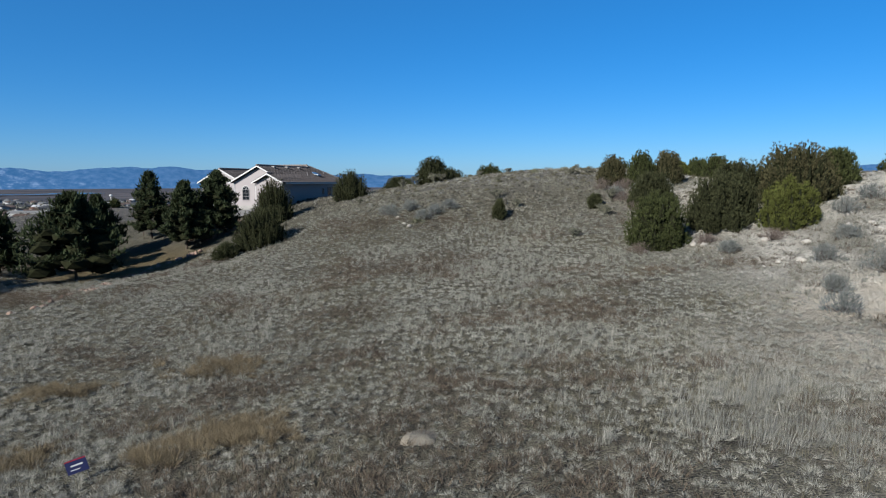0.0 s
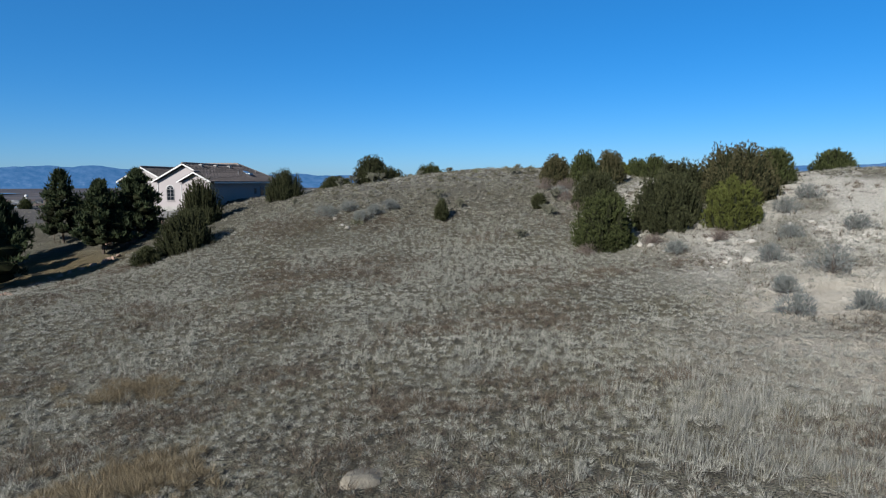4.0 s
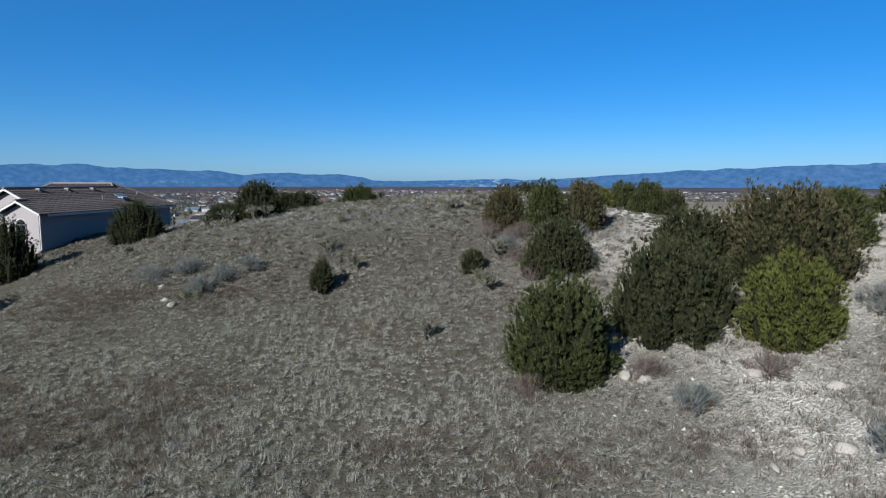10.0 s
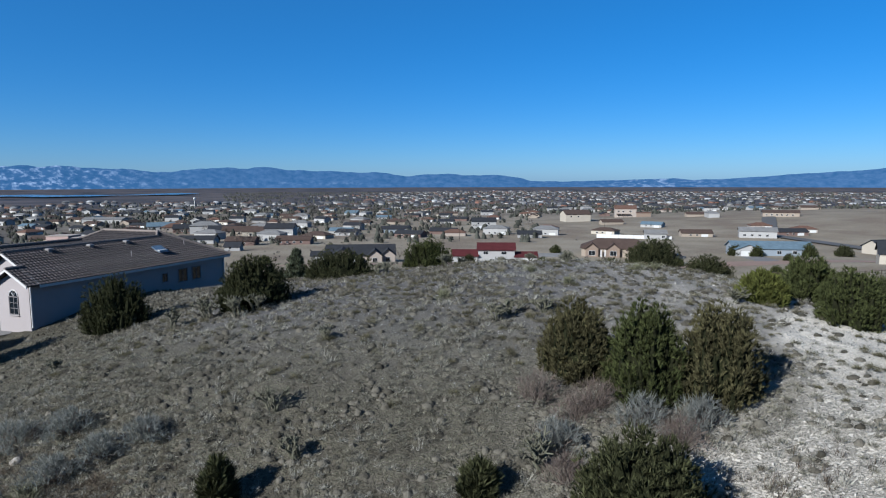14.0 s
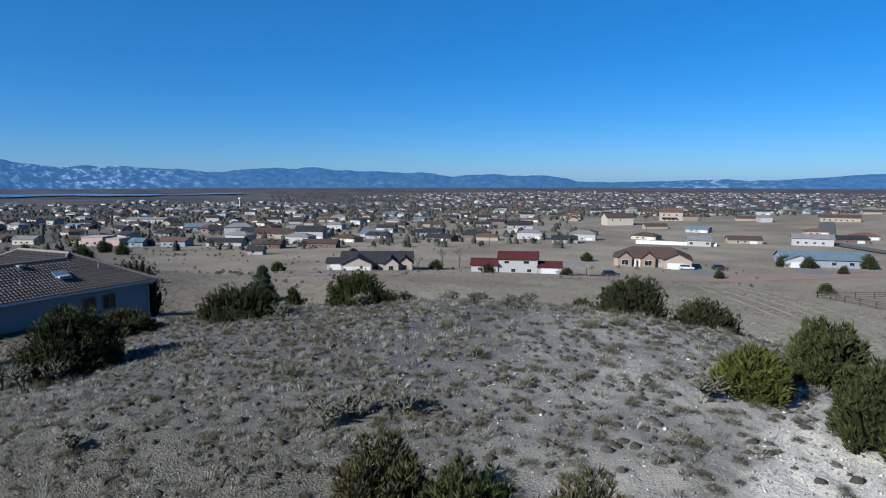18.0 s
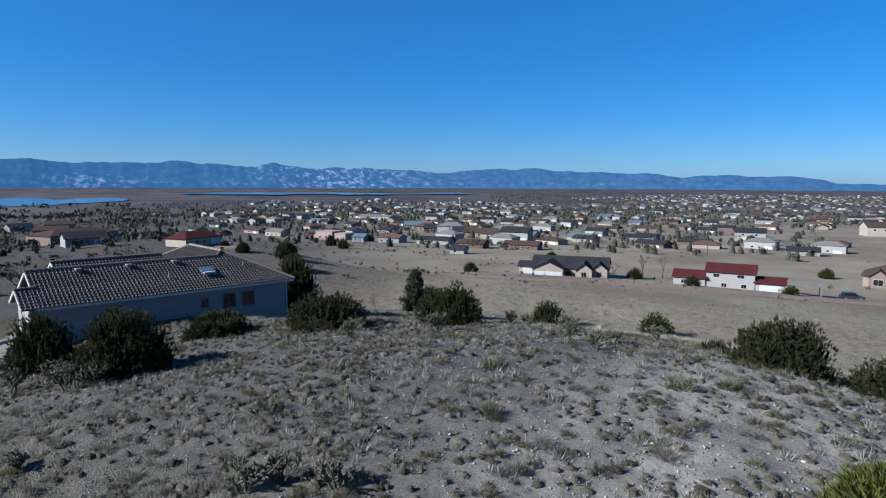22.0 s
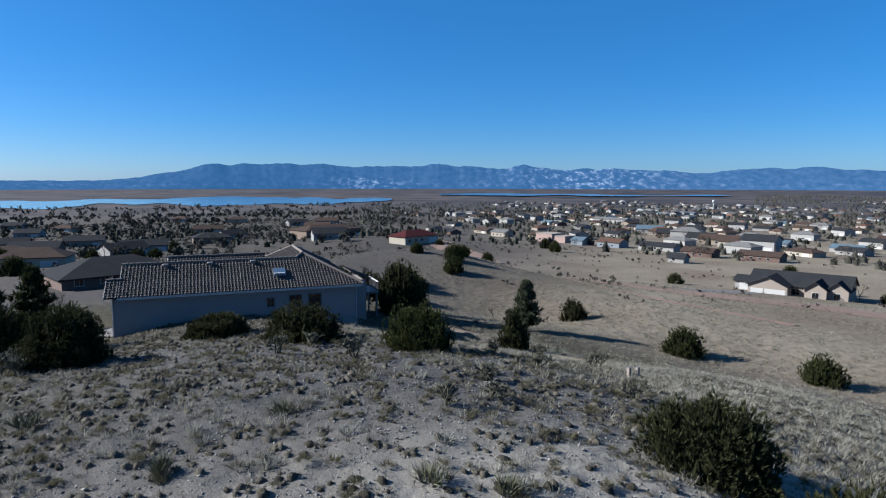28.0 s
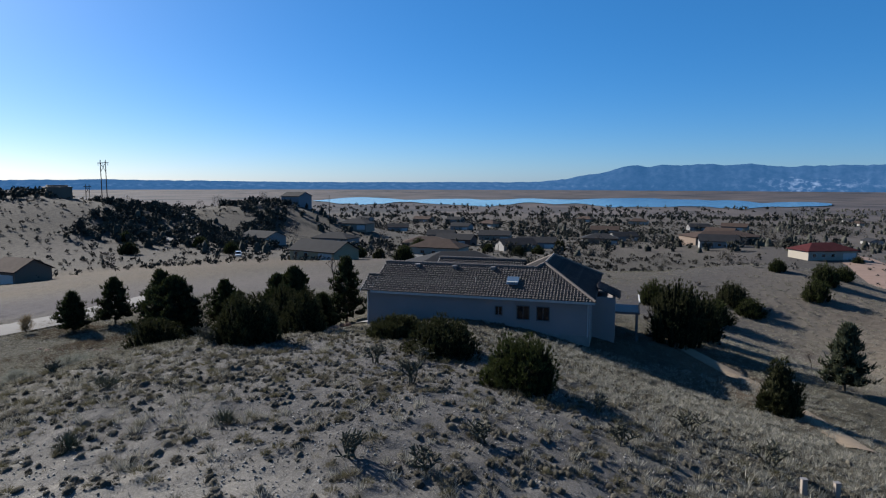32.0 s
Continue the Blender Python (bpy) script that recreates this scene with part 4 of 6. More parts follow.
for i, (x, y, r, h) in enumerate(((10.0, 66.8, 0.7, 0.5), (14.4, 73.5, 0.45, 0.35), (20.9, 74.9, 0.6, 0.5), (-2.2, 53.2, 0.7, 0.55), (22.2, 76.2, 0.5, 0.4), (16.4, 69.6, 0.4, 0.35))):
    twiggy("yucca", x, y, 0.72 * r, 0.62 * h, yucca_green, 480 + i, "spiky yellow-green yucca clump on gravel", "yucca", 46, 0.42, 0.03, 3, "yucca clumps")


def cholla(x, y, h, seed):
    """A branching cactus of short jointed stems."""
    rng = random.Random(seed)
    ob = empty("cholla_cactus", pose(x, y, drop(x, y) - 0.03), "grey-green branching cholla cactus on dry ground", "cactus", "cholla cacti")
    bm = bmesh.new()

    def grow(p, d, length, r, depth):
        q = p + d * length
        tube(bm, [p, p + d * length * 0.5 + Vector((rng.uniform(-0.02, 0.02), rng.uniform(-0.02, 0.02), 0)), q], [r * 0.8, r, r * 0.75], 6)
        if depth:
            for _ in range(rng.randint(2, 3)):
                e = (d * 0.55 + Vector((rng.uniform(-1, 1), rng.uniform(-1, 1), rng.uniform(-0.1, 0.8)))).normalized()
                grow(q, e, length * rng.uniform(0.65, 0.95), r * 0.85, depth - 1)

    for _ in range(5):
        grow(Vector((rng.uniform(-0.15, 0.15), rng.uniform(-0.15, 0.15), 0)), Vector((rng.uniform(-0.6, 0.6), rng.uniform(-0.6, 0.6), 1)).normalized(), h * 0.33, 0.04, 3)
    part("body", bm, cholla_green, ob)
    return ob


CHOLLA = ((6.6, 54.6, 0.9), (13.3, 49.9, 1.1), (-1.0, 66.0, 1.3), (13.5, 64.0, 0.9), (-8.4, 61.9, 0.8), (4.9, 56.8, 1.0), (14.7, 53.6, 1.3), (5.4, 61.4, 0.8), (15.0, 64.4, 0.9), (24.5, 67.8, 1.0), (-2.9, 66.6, 1.3), (12.9, 63.4, 0.9), (16.9, 78.2, 1.0), (-4.2, 65.4, 1.2),
          (8.5, 79.0, 1.2), (14.5, 81.9, 0.9), (17.2, 87.2, 1.0), (10.1, 93.0, 1.1), (-0.2, 66.6, 1.1), (16.9, 80.2, 0.8), (7.9, 90.7, 1.0), (8.8, 86.6, 0.9), (4.6, 76.9, 1.0), (13.1, 51.0, 0.9), (9.9, 46.3, 0.9), (3.4, 79.0, 0.8), (12.0, 86.9, 0.9), (-9.0, 69.2, 0.8))
for i, (x, y, h) in enumerate(CHOLLA):
    cholla(x, y, h, 500 + i)
snag = empty("dead_snag", pose(32.4, 77.0, drop(32.4, 77.0) - 0.05), "blackened dead juniper trunk with bare limbs", "dead tree")
sn = bmesh.new()
tube(sn, [(0, 0, 0), (0.06, 0, 0.9), (0.0, 0.05, 1.7), (0.05, 0.05, 2.4)], [0.14, 0.1, 0.06, 0.02], 7)
for a, b in (((0.05, 0, 0.7), (0.5, 0.1, 0.9)), ((0.03, 0.02, 1.1), (-0.35, 0.1, 1.3)), ((0.4, 0.08, 0.85), (0.5, 0.12, 1.3))):
    tube(sn, [a, b], [0.07, 0.02], 5)
part("trunk", sn, material("charred_wood", (0.05, 0.04, 0.035), 0.95, 0.3, 5, 30, 0.5), snag)


def bare_tree(x, y, h, seed, label):
    """A leafless tree of forking limbs."""
    rng = random.Random(seed)
    ob = empty("bare_tree", pose(x, y, drop(x, y) - 0.1), label, "bare tree", "bare trees")
    limbs, twigs = bmesh.new(), bmesh.new()

    def fork(p, d, length, r, depth):
        q = p + d * length
        tube(limbs if depth > 2 else twigs, [p, p + d * length * 0.5 + Vector((rng.uniform(-1, 1), rng.uniform(-1, 1), 0)) * length * 0.06, q], [r, r * 0.85, r * 0.7], 5 if depth > 2 else 3)
        if depth:
            for _ in range(3 if depth > 1 else 4):
                e = (d + Vector((rng.uniform(-1, 1), rng.uniform(-1, 1), rng.uniform(-0.2, 0.6))) * 0.62).normalized()
                fork(q, e, length * rng.uniform(0.6, 0.82), r * 0.62, depth - 1)

    fork(Vector((0, 0, 0)), Vector((0, 0, 1)), h * 0.26, 0.05 * h / 3, 4)
    part("trunk", limbs, bark, ob)
    part("crown", twigs, twig_brown, ob)
    return ob


for i, (x, y, h) in enumerate(((-33.0, 67.8, 4.5), (-52.0, 86.0, 6.5), (-48.0, 80.0, 6.0), (-44.0, 76.0, 5.5), (-216.0, 92.0, 8.0), (-208.0, 95.0, 7.0), (-18.0, 222.0, 8.0), (-14.0, 228.0, 8.5), (-24.0, 216.0, 6.0), (-41.0, 70.0, 4.5), (-60.0, 60.0, 6.0), (-22.0, 112.0, 2.5), (-18.5, 113.0, 2.2))):
    bare_tree(x, y, h, 700 + i, "leafless grey-brown winter tree by the houses")

# ---- grass, as uncounted stuff ----
def scatter(x0, x1, y0, y1, per_m2, seed, keep):
    """Random places in a stretch of the plan, thinned by keep(x, y) in 0..1."""
    rng = np.random.default_rng(seed)
    n = int((x1 - x0) * (y1 - y0) * per_m2)
    x, y = rng.uniform(x0, x1, n), rng.uniform(y0, y1, n)
    ok = rng.uniform(0, 1, n) < keep(x, y)
    return x[ok], y[ok]


def tussocks(x0, x1, y0, y1, across, deep, seed, keep):
    """Places side by side in uneven rows, thinned by keep(x, y) in 0..1."""
    rng = np.random.default_rng(seed)
    x, y = [g_.ravel() for g_ in np.meshgrid(np.arange(x0, x1, across), np.arange(y0, y1, deep))]
    x, y = x + rng.normal(0, 0.24, len(x)) * across + 0.6 * fbm(x, y, 1.6, seed + 1), y + rng.normal(0, 0.22, len(x)) * deep + 0.6 * fbm(x, y, 1.9, seed + 2)
    ok = rng.uniform(0, 1, len(x)) < keep(x, y)
    return x[ok], y[ok]


def relief(x, y):
    """The ground's own height with its small bumps."""
    return land(x, y) + lift(x, y)


def grass(name, x, y, height, radius, blades, width, mat, seed, label, lean=0.5, category="grass"):
    """Tufts of thin three-cornered blades, all in one mesh."""
    rng = np.random.default_rng(seed)
    n = len(x) * blades
    px, py = np.repeat(x, blades), np.repeat(y, blades)
    pz = np.repeat(relief(x, y), blades)
    tuft = np.repeat(rng.uniform(0.6, 1.3, len(x)), blades)
    a, f = rng.uniform(0, 2 * np.pi, n), np.sqrt(rng.uniform(0, 1, n))
    hh = np.repeat(np.broadcast_to(height, len(x)), blades) * tuft * rng.uniform(0.5, 1.1, n)
    rr = radius * tuft * f
    bx, by = px + rr * np.cos(a) * 0.6, py + rr * np.sin(a) * 0.6
    tx = px + rr * np.cos(a) * (0.6 + lean) + rng.normal(0, 0.15, n) * hh + 0.12 * hh
    ty = py + rr * np.sin(a) * (0.6 + lean) + rng.normal(0, 0.15, n) * hh
    s = rng.uniform(0, 2 * np.pi, n)
    w = width * tuft * rng.uniform(0.6, 1.3, n)
    base = pz - 0.03
    v = np.stack([np.stack([bx + w * np.cos(s), by + w * np.sin(s), base], 1), np.stack([bx - w * np.cos(s), by - w * np.sin(s), base], 1), np.stack([tx, ty, base + hh], 1)], 1).reshape(-1, 3)
    ob = put(name, mesh_of(name, v, np.arange(n * 3).reshape(-1, 3)), mat)
    return tagged(ob, label, category, kind="stuff")


def cushions(name, x, y, size, blades, width, mat, seed, label, category="grass", upright=0.5):
    """Fuzzy round clumps: short blades that stand out all round from a heart, all in one mesh."""
    rng = np.random.default_rng(seed)
    n = len(x) * blades
    c = np.repeat(np.stack([x, y, relief(x, y) + 0.01], 1), blades, 0)
    s = np.repeat(np.broadcast_to(size, len(x)) * rng.uniform(0.6, 1.35, len(x)), blades)[:, None]
    d = rng.normal(0, 1, (n, 3))
    d[:, 2] = np.abs(d[:, 2]) * 0.8 + upright
    d /= np.linalg.norm(d, axis=1, keepdims=True)
    flat_out = d * [1.0, 1.0, 0.15]
    side = np.cross(d, rng.normal(0, 1, (n, 3)))
    side /= np.linalg.norm(side, axis=1, keepdims=True) + 1e-9
    root = c + flat_out * s * 0.45 * rng.uniform(0, 1, (n, 1))
    tip = c + d * s * rng.uniform(0.65, 1.15, (n, 1)) + flat_out * s * 0.25
    w = width * rng.uniform(0.6, 1.3, (n, 1))
    middle = root * 0.7 + tip * 0.3
    v = np.stack([middle + side * w, tip, middle - side * w], 1).reshape(-1, 3)
    return tagged(put(name, mesh_of(name, v, np.arange(n * 3).reshape(-1, 3)), mat), label, category, kind="stuff")


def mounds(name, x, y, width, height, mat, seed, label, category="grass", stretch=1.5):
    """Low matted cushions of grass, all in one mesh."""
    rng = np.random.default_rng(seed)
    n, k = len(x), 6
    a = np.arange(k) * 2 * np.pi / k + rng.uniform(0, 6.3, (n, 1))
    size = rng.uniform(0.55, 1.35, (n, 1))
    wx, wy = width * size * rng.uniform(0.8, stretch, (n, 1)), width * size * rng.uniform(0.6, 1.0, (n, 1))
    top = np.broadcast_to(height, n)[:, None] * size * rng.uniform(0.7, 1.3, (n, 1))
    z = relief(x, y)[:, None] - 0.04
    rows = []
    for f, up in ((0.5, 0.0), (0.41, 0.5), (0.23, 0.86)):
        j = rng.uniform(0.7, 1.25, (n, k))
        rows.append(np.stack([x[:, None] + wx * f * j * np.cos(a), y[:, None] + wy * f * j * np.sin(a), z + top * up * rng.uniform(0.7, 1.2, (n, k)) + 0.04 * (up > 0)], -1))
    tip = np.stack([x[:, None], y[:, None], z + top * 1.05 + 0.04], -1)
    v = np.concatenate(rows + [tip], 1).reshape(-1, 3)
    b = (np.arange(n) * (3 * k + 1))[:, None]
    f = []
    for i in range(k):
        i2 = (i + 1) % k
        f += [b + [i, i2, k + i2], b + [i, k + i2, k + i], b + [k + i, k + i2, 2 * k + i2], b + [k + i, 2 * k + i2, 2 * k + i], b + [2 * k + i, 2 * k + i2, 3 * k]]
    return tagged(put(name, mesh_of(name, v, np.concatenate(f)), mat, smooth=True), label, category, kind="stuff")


def pebbles(name, x, y, size, mat, seed, label):
    """Loose angular stones, all in one mesh."""
    rng = np.random.default_rng(seed)
    n = len(x)
    s = size * rng.uniform(0.3, 1.0, (n, 1, 1)) ** 1.5
    d = np.array([(1, 0, 0), (-1, 0, 0), (0, 1, 0), (0, -1, 0), (0, 0, 0.7), (0, 0, -0.7)])
    v = np.stack([x, y, relief(x, y) + 0.012], -1)[:, None, :] + (d[None] + rng.normal(0, 0.3, (n, 6, 3))) * s * rng.uniform(0.6, 1.4, (n, 1, 3))
    b = (np.arange(n) * 6)[:, None]
    f = np.concatenate([b + t for t in ([0, 2, 4], [2, 1, 4], [1, 3, 4], [3, 0, 4], [2, 0, 5], [1, 2, 5], [3, 1, 5], [0, 3, 5])])
    return tagged(put(name, mesh_of(name, v.reshape(-1, 3), f), mat), label, "stones", kind="stuff")


def grass_material(name, dark, light, patch=0.18):
    dark, light = [0.84 * c * k_ for c, k_ in zip(dark, (1, 0.985, 0.95))], [0.84 * c * k_ for c, k_ in zip(light, (1, 0.985, 0.95))]
    m = thin(material(name, dark, 1.0, 0.25, patch, 2.2, 0.0, second=light, island=0.7, spec=0.05), light, 0.12)
    return m


pale_straw = grass_material("pale_straw", (0.30, 0.292, 0.255), (0.64, 0.622, 0.545))
grey_straw = grass_material("grey_straw", (0.21, 0.198, 0.155), (0.50, 0.475, 0.385))
tuft_grey = grass_material("tuft_grey", (0.14, 0.128, 0.09), (0.31, 0.285, 0.21))
weed_brown = grass_material("weed_brown", (0.11, 0.088, 0.068), (0.25, 0.198, 0.15))
gold_straw = grass_material("gold_straw", (0.19, 0.15, 0.095), (0.40, 0.325, 0.215))
snake_green = grass_material("snake_green", (0.13, 0.12, 0.072), (0.25, 0.232, 0.145))
slate_weed = grass_material("slate_weed", (0.26, 0.255, 0.23), (0.50, 0.49, 0.44))


matted_grey = material("matted_grey", (0.11, 0.10, 0.078), 1.0, 0.25, 0.3, 26, 1.0, 0.05, spec=0.05, second=(0.20, 0.183, 0.148), island=0.5)
pebble_grey = material("pebble_grey", (0.24, 0.235, 0.22), 0.85, 0.3, 2, 30, 0.3, 0.01, spec=0.3, second=(0.44, 0.425, 0.40), island=0.9)
pebble_pale = material("pebble_pale", (0.46, 0.43, 0.37), 0.9, 0.2, 2, 30, 0.3, 0.01, second=(0.72, 0.68, 0.60), island=0.8)


def open_ground(x, y):
    return (1 - sand_at(x, y)) * (1 - np.clip(lawn_at(x, y) * 1.5, 0, 1))


def meadow(x, y):
    return open_ground(x, y) * np.clip((8.5 - land(x, y)) / 2.0, 0.0, 1) * (1 - 0.75 * gravel_at(x, y)) * (0.35 + 0.65 * fbm(x, y, 2.2, 31))


def crest(x, y):
    return open_ground(x, y) * np.clip((land(x, y) - 5.6) / 2.5, 0, 1) * (1 - 0.8 * gravel_at(x, y)) * (vnoise(x, y, 0.8, 41) > 0.4) * (0.4 + 0.6 * vnoise(x, y, 6, 47))


def weeds(x, y):
    d = fbm(x, y, 7, 51)
    return open_ground(x, y) * np.clip((d - 0.52) * 6, 0, 1) * np.clip((7.5 - land(x, y)) / 2.0, 0, 1) * (1 - gravel_at(x, y))


GOLD_PATCHES = ((-6.5, 17.1, 1.3), (-7.3, 15.6, 0.9), (-5.3, 16.2, 1.0), (-14.7, 22.7, 1.2), (-9.1, 24.8, 1.3), (-11.4, 15.9, 0.8))
SLATE_PATCHES = ((7.1, 14.0, 1.5), (8.9, 13.0, 1.6), (8.6, 16.0, 1.2), (8.3, 15.7, 1.0), (2.7, 22.1, 0.9), (8.9, 17.5, 1.2))
BROWN_PATCHES = ((4.6, 18.2, 1.4), (-0.1, 19.6, 1.2), (1.5, 18.3, 1.0), (-7.2, 22.1, 1.6), (-4.3, 24.6, 1.6), (8.2, 19.0, 1.2), (4.4, 20.6, 1.3), (0.4, 19.1, 1.0), (8.3, 37.7, 1.5), (6.4, 34.2, 1.3), (9.2, 32.6, 1.2), (2.1, 43.8, 0.9), (12.3, 35.3, 1.4), (-0.4, 53.4, 1.6), (7.6, 47.8, 1.3), (-5.5, 54.0, 1.8), (17.5, 35.4, 1.6), (18.3, 55.7, 1.1), (13.0, 40.2, 1.0), (-3.0, 12.0, 2.4), (1.0, 13.0, 2.0), (-6.0, 13.2, 1.9), (3.5, 11.6, 1.5), (-1.2, 16.4, 1.8), (-9.5, 19.0, 1.8))


def around(places, per, seed):
    """Many places round a few middles (x, y, radius)."""
    rng = np.random.default_rng(seed)
    out = [np.stack([x + rng.normal(0, 0.5, n_) * r * 1.5, y + rng.normal(0, 0.5, n_) * r], 1) for x, y, r in places for n_ in [int(per * r * r * 3)]]
    p = np.concatenate(out)
    return p[:, 0], p[:, 1]


mx, my = tussocks(-40, 34, 8, 60, 0.47, 0.36, 61, lambda x, y: np.clip(2.0 * meadow(x, y), 0, 1))
far_off = my > 23
mw = 0.14 + 0.09 * fbm(mx, my, 3, 73)
cushions("meadow_grass", mx[~far_off], my[~far_off], mw[~far_off], 110, 0.0042, pale_straw, 62, "pale straw-coloured dry meadow grass tufts", upright=0.35)
cushions("meadow_tussocks", mx[far_off], my[far_off], mw[far_off], 52, 0.0085, pale_straw, 66, "small pale tussocks of dry grass over the meadow", upright=0.2)
mx, my = scatter(-40, 34, 8, 60, 14, 63, lambda x, y: meadow(x, y) * np.clip((fbm(x, y, 4, 35) - 0.46) * 5, 0, 1))
grass("grey_meadow_grass", mx, my, 0.24, 0.16, 20, 0.007, tuft_grey, 64, "grey-brown dry grass tufts through the meadow", 0.35)
mx, my = scatter(-40, 34, 8, 60, 7, 71, lambda x, y: meadow(x, y) * np.clip((fbm(x, y, 5, 33) - 0.47) * 6, 0, 1))
grass("tall_dry_grass", mx, my, 0.40, 0.15, 26, 0.0045, pale_straw, 72, "taller grey dry grass clumps in the meadow", 0.35)
mx, my = scatter(-40, 34, 8, 58, 13, 81, weeds)
bx, by = around(BROWN_PATCHES, 11, 83)
cushions("brown_weeds", np.r_[mx, bx], np.r_[my, by], 0.34, 24, 0.006, weed_brown, 82, "brown withered weeds in patches", "weeds", 0.9)
mx, my = scatter(5, 24, 10, 27, 9, 77, lambda x, y: open_ground(x, y) * np.clip((x - 5) / 4, 0, 1) * np.clip(2.5 * (fbm(x, y, 3, 79) - 0.3), 0, 1))
grass("bleached_grass", mx, my, 0.20, 0.22, 38, 0.0032, grass_material("bleached_straw", (0.46, 0.435, 0.36), (0.74, 0.70, 0.59)), 78, "tall bleached dry grass at the sandy edge", 0.5)
bx, by = around(GOLD_PATCHES, 12, 86)
cushions("golden_grass", bx, by, 0.40, 150, 0.0045, gold_straw, 87, "golden dry grass tufts in the foreground", upright=0.7)
bx, by = around(SLATE_PATCHES, 9, 88)
grass("grey_weeds", bx, by, 0.45, 0.22, 26, 0.005, slate_weed, 89, "slate-grey withered weeds in the meadow", 0.5, "weeds")
south = lambda x, y: crest(x, y) * np.clip((70 - y) / 10, 0, 1) * (1 - 0.5 * grit_at(x, y))
mx, my = tussocks(-18, 46, 44, 74, 0.46, 0.37, 91, lambda x, y: np.clip(1.7 * south(x, y), 0, 1))
cushions("bunchgrass", mx, my, 0.22, 64, 0.0075, grey_straw, 92, "grey-tan bunchgrass tufts on the sunny slope", upright=0.5)
mx, my = scatter(-18, 46, 46, 106, 4, 93, lambda x, y: crest(x, y) * np.clip((y - 56) / 10, 0, 1))
grass("low_tufts", mx, my, 0.13, 0.13, 14, 0.009, tuft_grey, 94, "low grey grass tufts over grit on the crest", 0.7)
mx, my = scatter(-18, 46, 44, 106, 1.3, 95, crest)
grass("straw_tufts", mx, my, 0.28, 0.22, 44, 0.011, pale_straw, 96, "straw-coloured bunchgrass tufts on the hill", 0.7)
mx, my = scatter(-8, 40, 56, 104, 0.42, 97, lambda x, y: np.clip((land(x, y) - 7) / 2, 0, 1))
cushions("snakeweed", mx, my, 0.26, 150, 0.0055, snake_green, 98, "rounded olive-yellow snakeweed clumps on the crest", "snakeweed", 0.5)
mx, my = scatter(-8, 40, 56, 104, 0.22, 197, lambda x, y: np.clip((land(x, y) - 7) / 2, 0, 1))
cushions("grey_shrublets", mx, my, 0.27, 150, 0.0055, tuft_grey, 198, "round grey shrublets on the crest", "shrublets", 0.5)
mx, my = scatter(-14, 34, 80, 108, 9, 199, lambda x, y: np.clip((10.2 - land(x, y)) / 1.5, 0, 1) * np.clip((y - 80) / 8, 0, 1) * (0.3 + 0.7 * vnoise(x, y, 1.6, 48)))
grass("north_slope_grass", mx, my, 0.26, 0.24, 24, 0.014, pale_straw, 200, "pale tufted grass on the north slope", 0.75)
mx, my = scatter(-45, 60, 100, 150, 5, 101, lambda x, y: np.clip((y - 100) / 6, 0, 1) * (0.3 + 0.7 * vnoise(x, y, 1.4, 43)))
grass("field_grass", mx, my, 0.16, 0.24, 9, 0.017, pale_straw, 102, "short dry grass over the field", 0.8)
mx, my = scatter(-60, 95, 104, 205, 1.1, 105, lambda x, y: np.clip(2.6 * (fbm(x, y, 9, 49) - 0.30), 0.15, 1))
cushions("field_tufts", mx, my, 0.34, 14, 0.022, grey_straw, 106, "grey-tan grass tufts dotted over the field", upright=0.4)
mx, my = scatter(-105, -14, 92, 175, 1.2, 103, lambda x, y: 0.3 + 0.7 * vnoise(x, y, 1.6, 45))
grass("slope_grass", mx, my, 0.28, 0.3, 14, 0.018, grey_straw, 104, "grey dry grass on the far slope", 0.7)

# matted cushions and loose stones
mx, my = scatter(-18, 44, 46, 106, 8, 137, lambda x, y: open_ground(x, y) * np.clip((land(x, y) - 6.0) / 2.0, 0, 1) * (1 - 0.8 * gravel_at(x, y)) * np.clip(2.4 * (fbm(x, y, 1.7, 139) - 0.28), 0, 1))
cushions("crest_tufts", mx, my, 0.14 + 0.08 * vnoise(mx, my, 1.1, 141), 30, 0.0065, grass_material("crest_straw", (0.105, 0.096, 0.076), (0.255, 0.236, 0.19)), 140, "grey-olive bunchgrass tufts over the crest", upright=0.4)
mounds("crest_sod", mx, my, 0.27, 0.07 + 0.05 * vnoise(mx, my, 1.1, 141), matted_grey, 138, "low matted cushions of the crest grass", stretch=1.5)
mx, my = scatter(-12, 42, 54, 104, 34, 143, lambda x, y: grit_at(x, y) * np.clip(0.3 + fbm(x, y, 1.3, 145), 0, 1))
pebbles("grit_stones", mx, my, 0.045, pebble_grey, 144, "loose grey stones strewn over the crest")
mx, my = scatter(15, 46, 30, 72, 20, 147, lambda x, y: gravel_at(x, y) * np.clip(0.2 + fbm(x, y, 1.5, 149), 0, 1))
pebbles("pale_stones", mx, my, 0.06, pebble_pale, 148, "loose pale limestone rubble on the bank")
mx, my = scatter(15, 40, 29, 54, 5, 151, lambda x, y: np.clip((x - 14 - 0.06 * (y - 40)) / 4, 0, 1) * (1 - sand_at(x, y)) * np.clip(3.2 * (fbm(x, y, 3.2, 153) - 0.42), 0, 1))
grass("bank_grass", mx, my, 0.26, 0.2, 24, 0.008, weed_brown, 152, "brown dry grass clumps on the gravel bank", 0.6)
mx, my = scatter(15, 40, 27, 56, 6, 155, lambda x, y: np.clip((x - 14 - 0.06 * (y - 40)) / 4, 0, 1) * (1 - sand_at(x, y)) * np.clip(3.2 * (fbm(x, y, 2.4, 157) - 0.45), 0, 1))
grass("bank_straw", mx, my, 0.2, 0.2, 20, 0.008, pale_straw, 156, "pale straw tufts between the stones of the bank", 0.7)

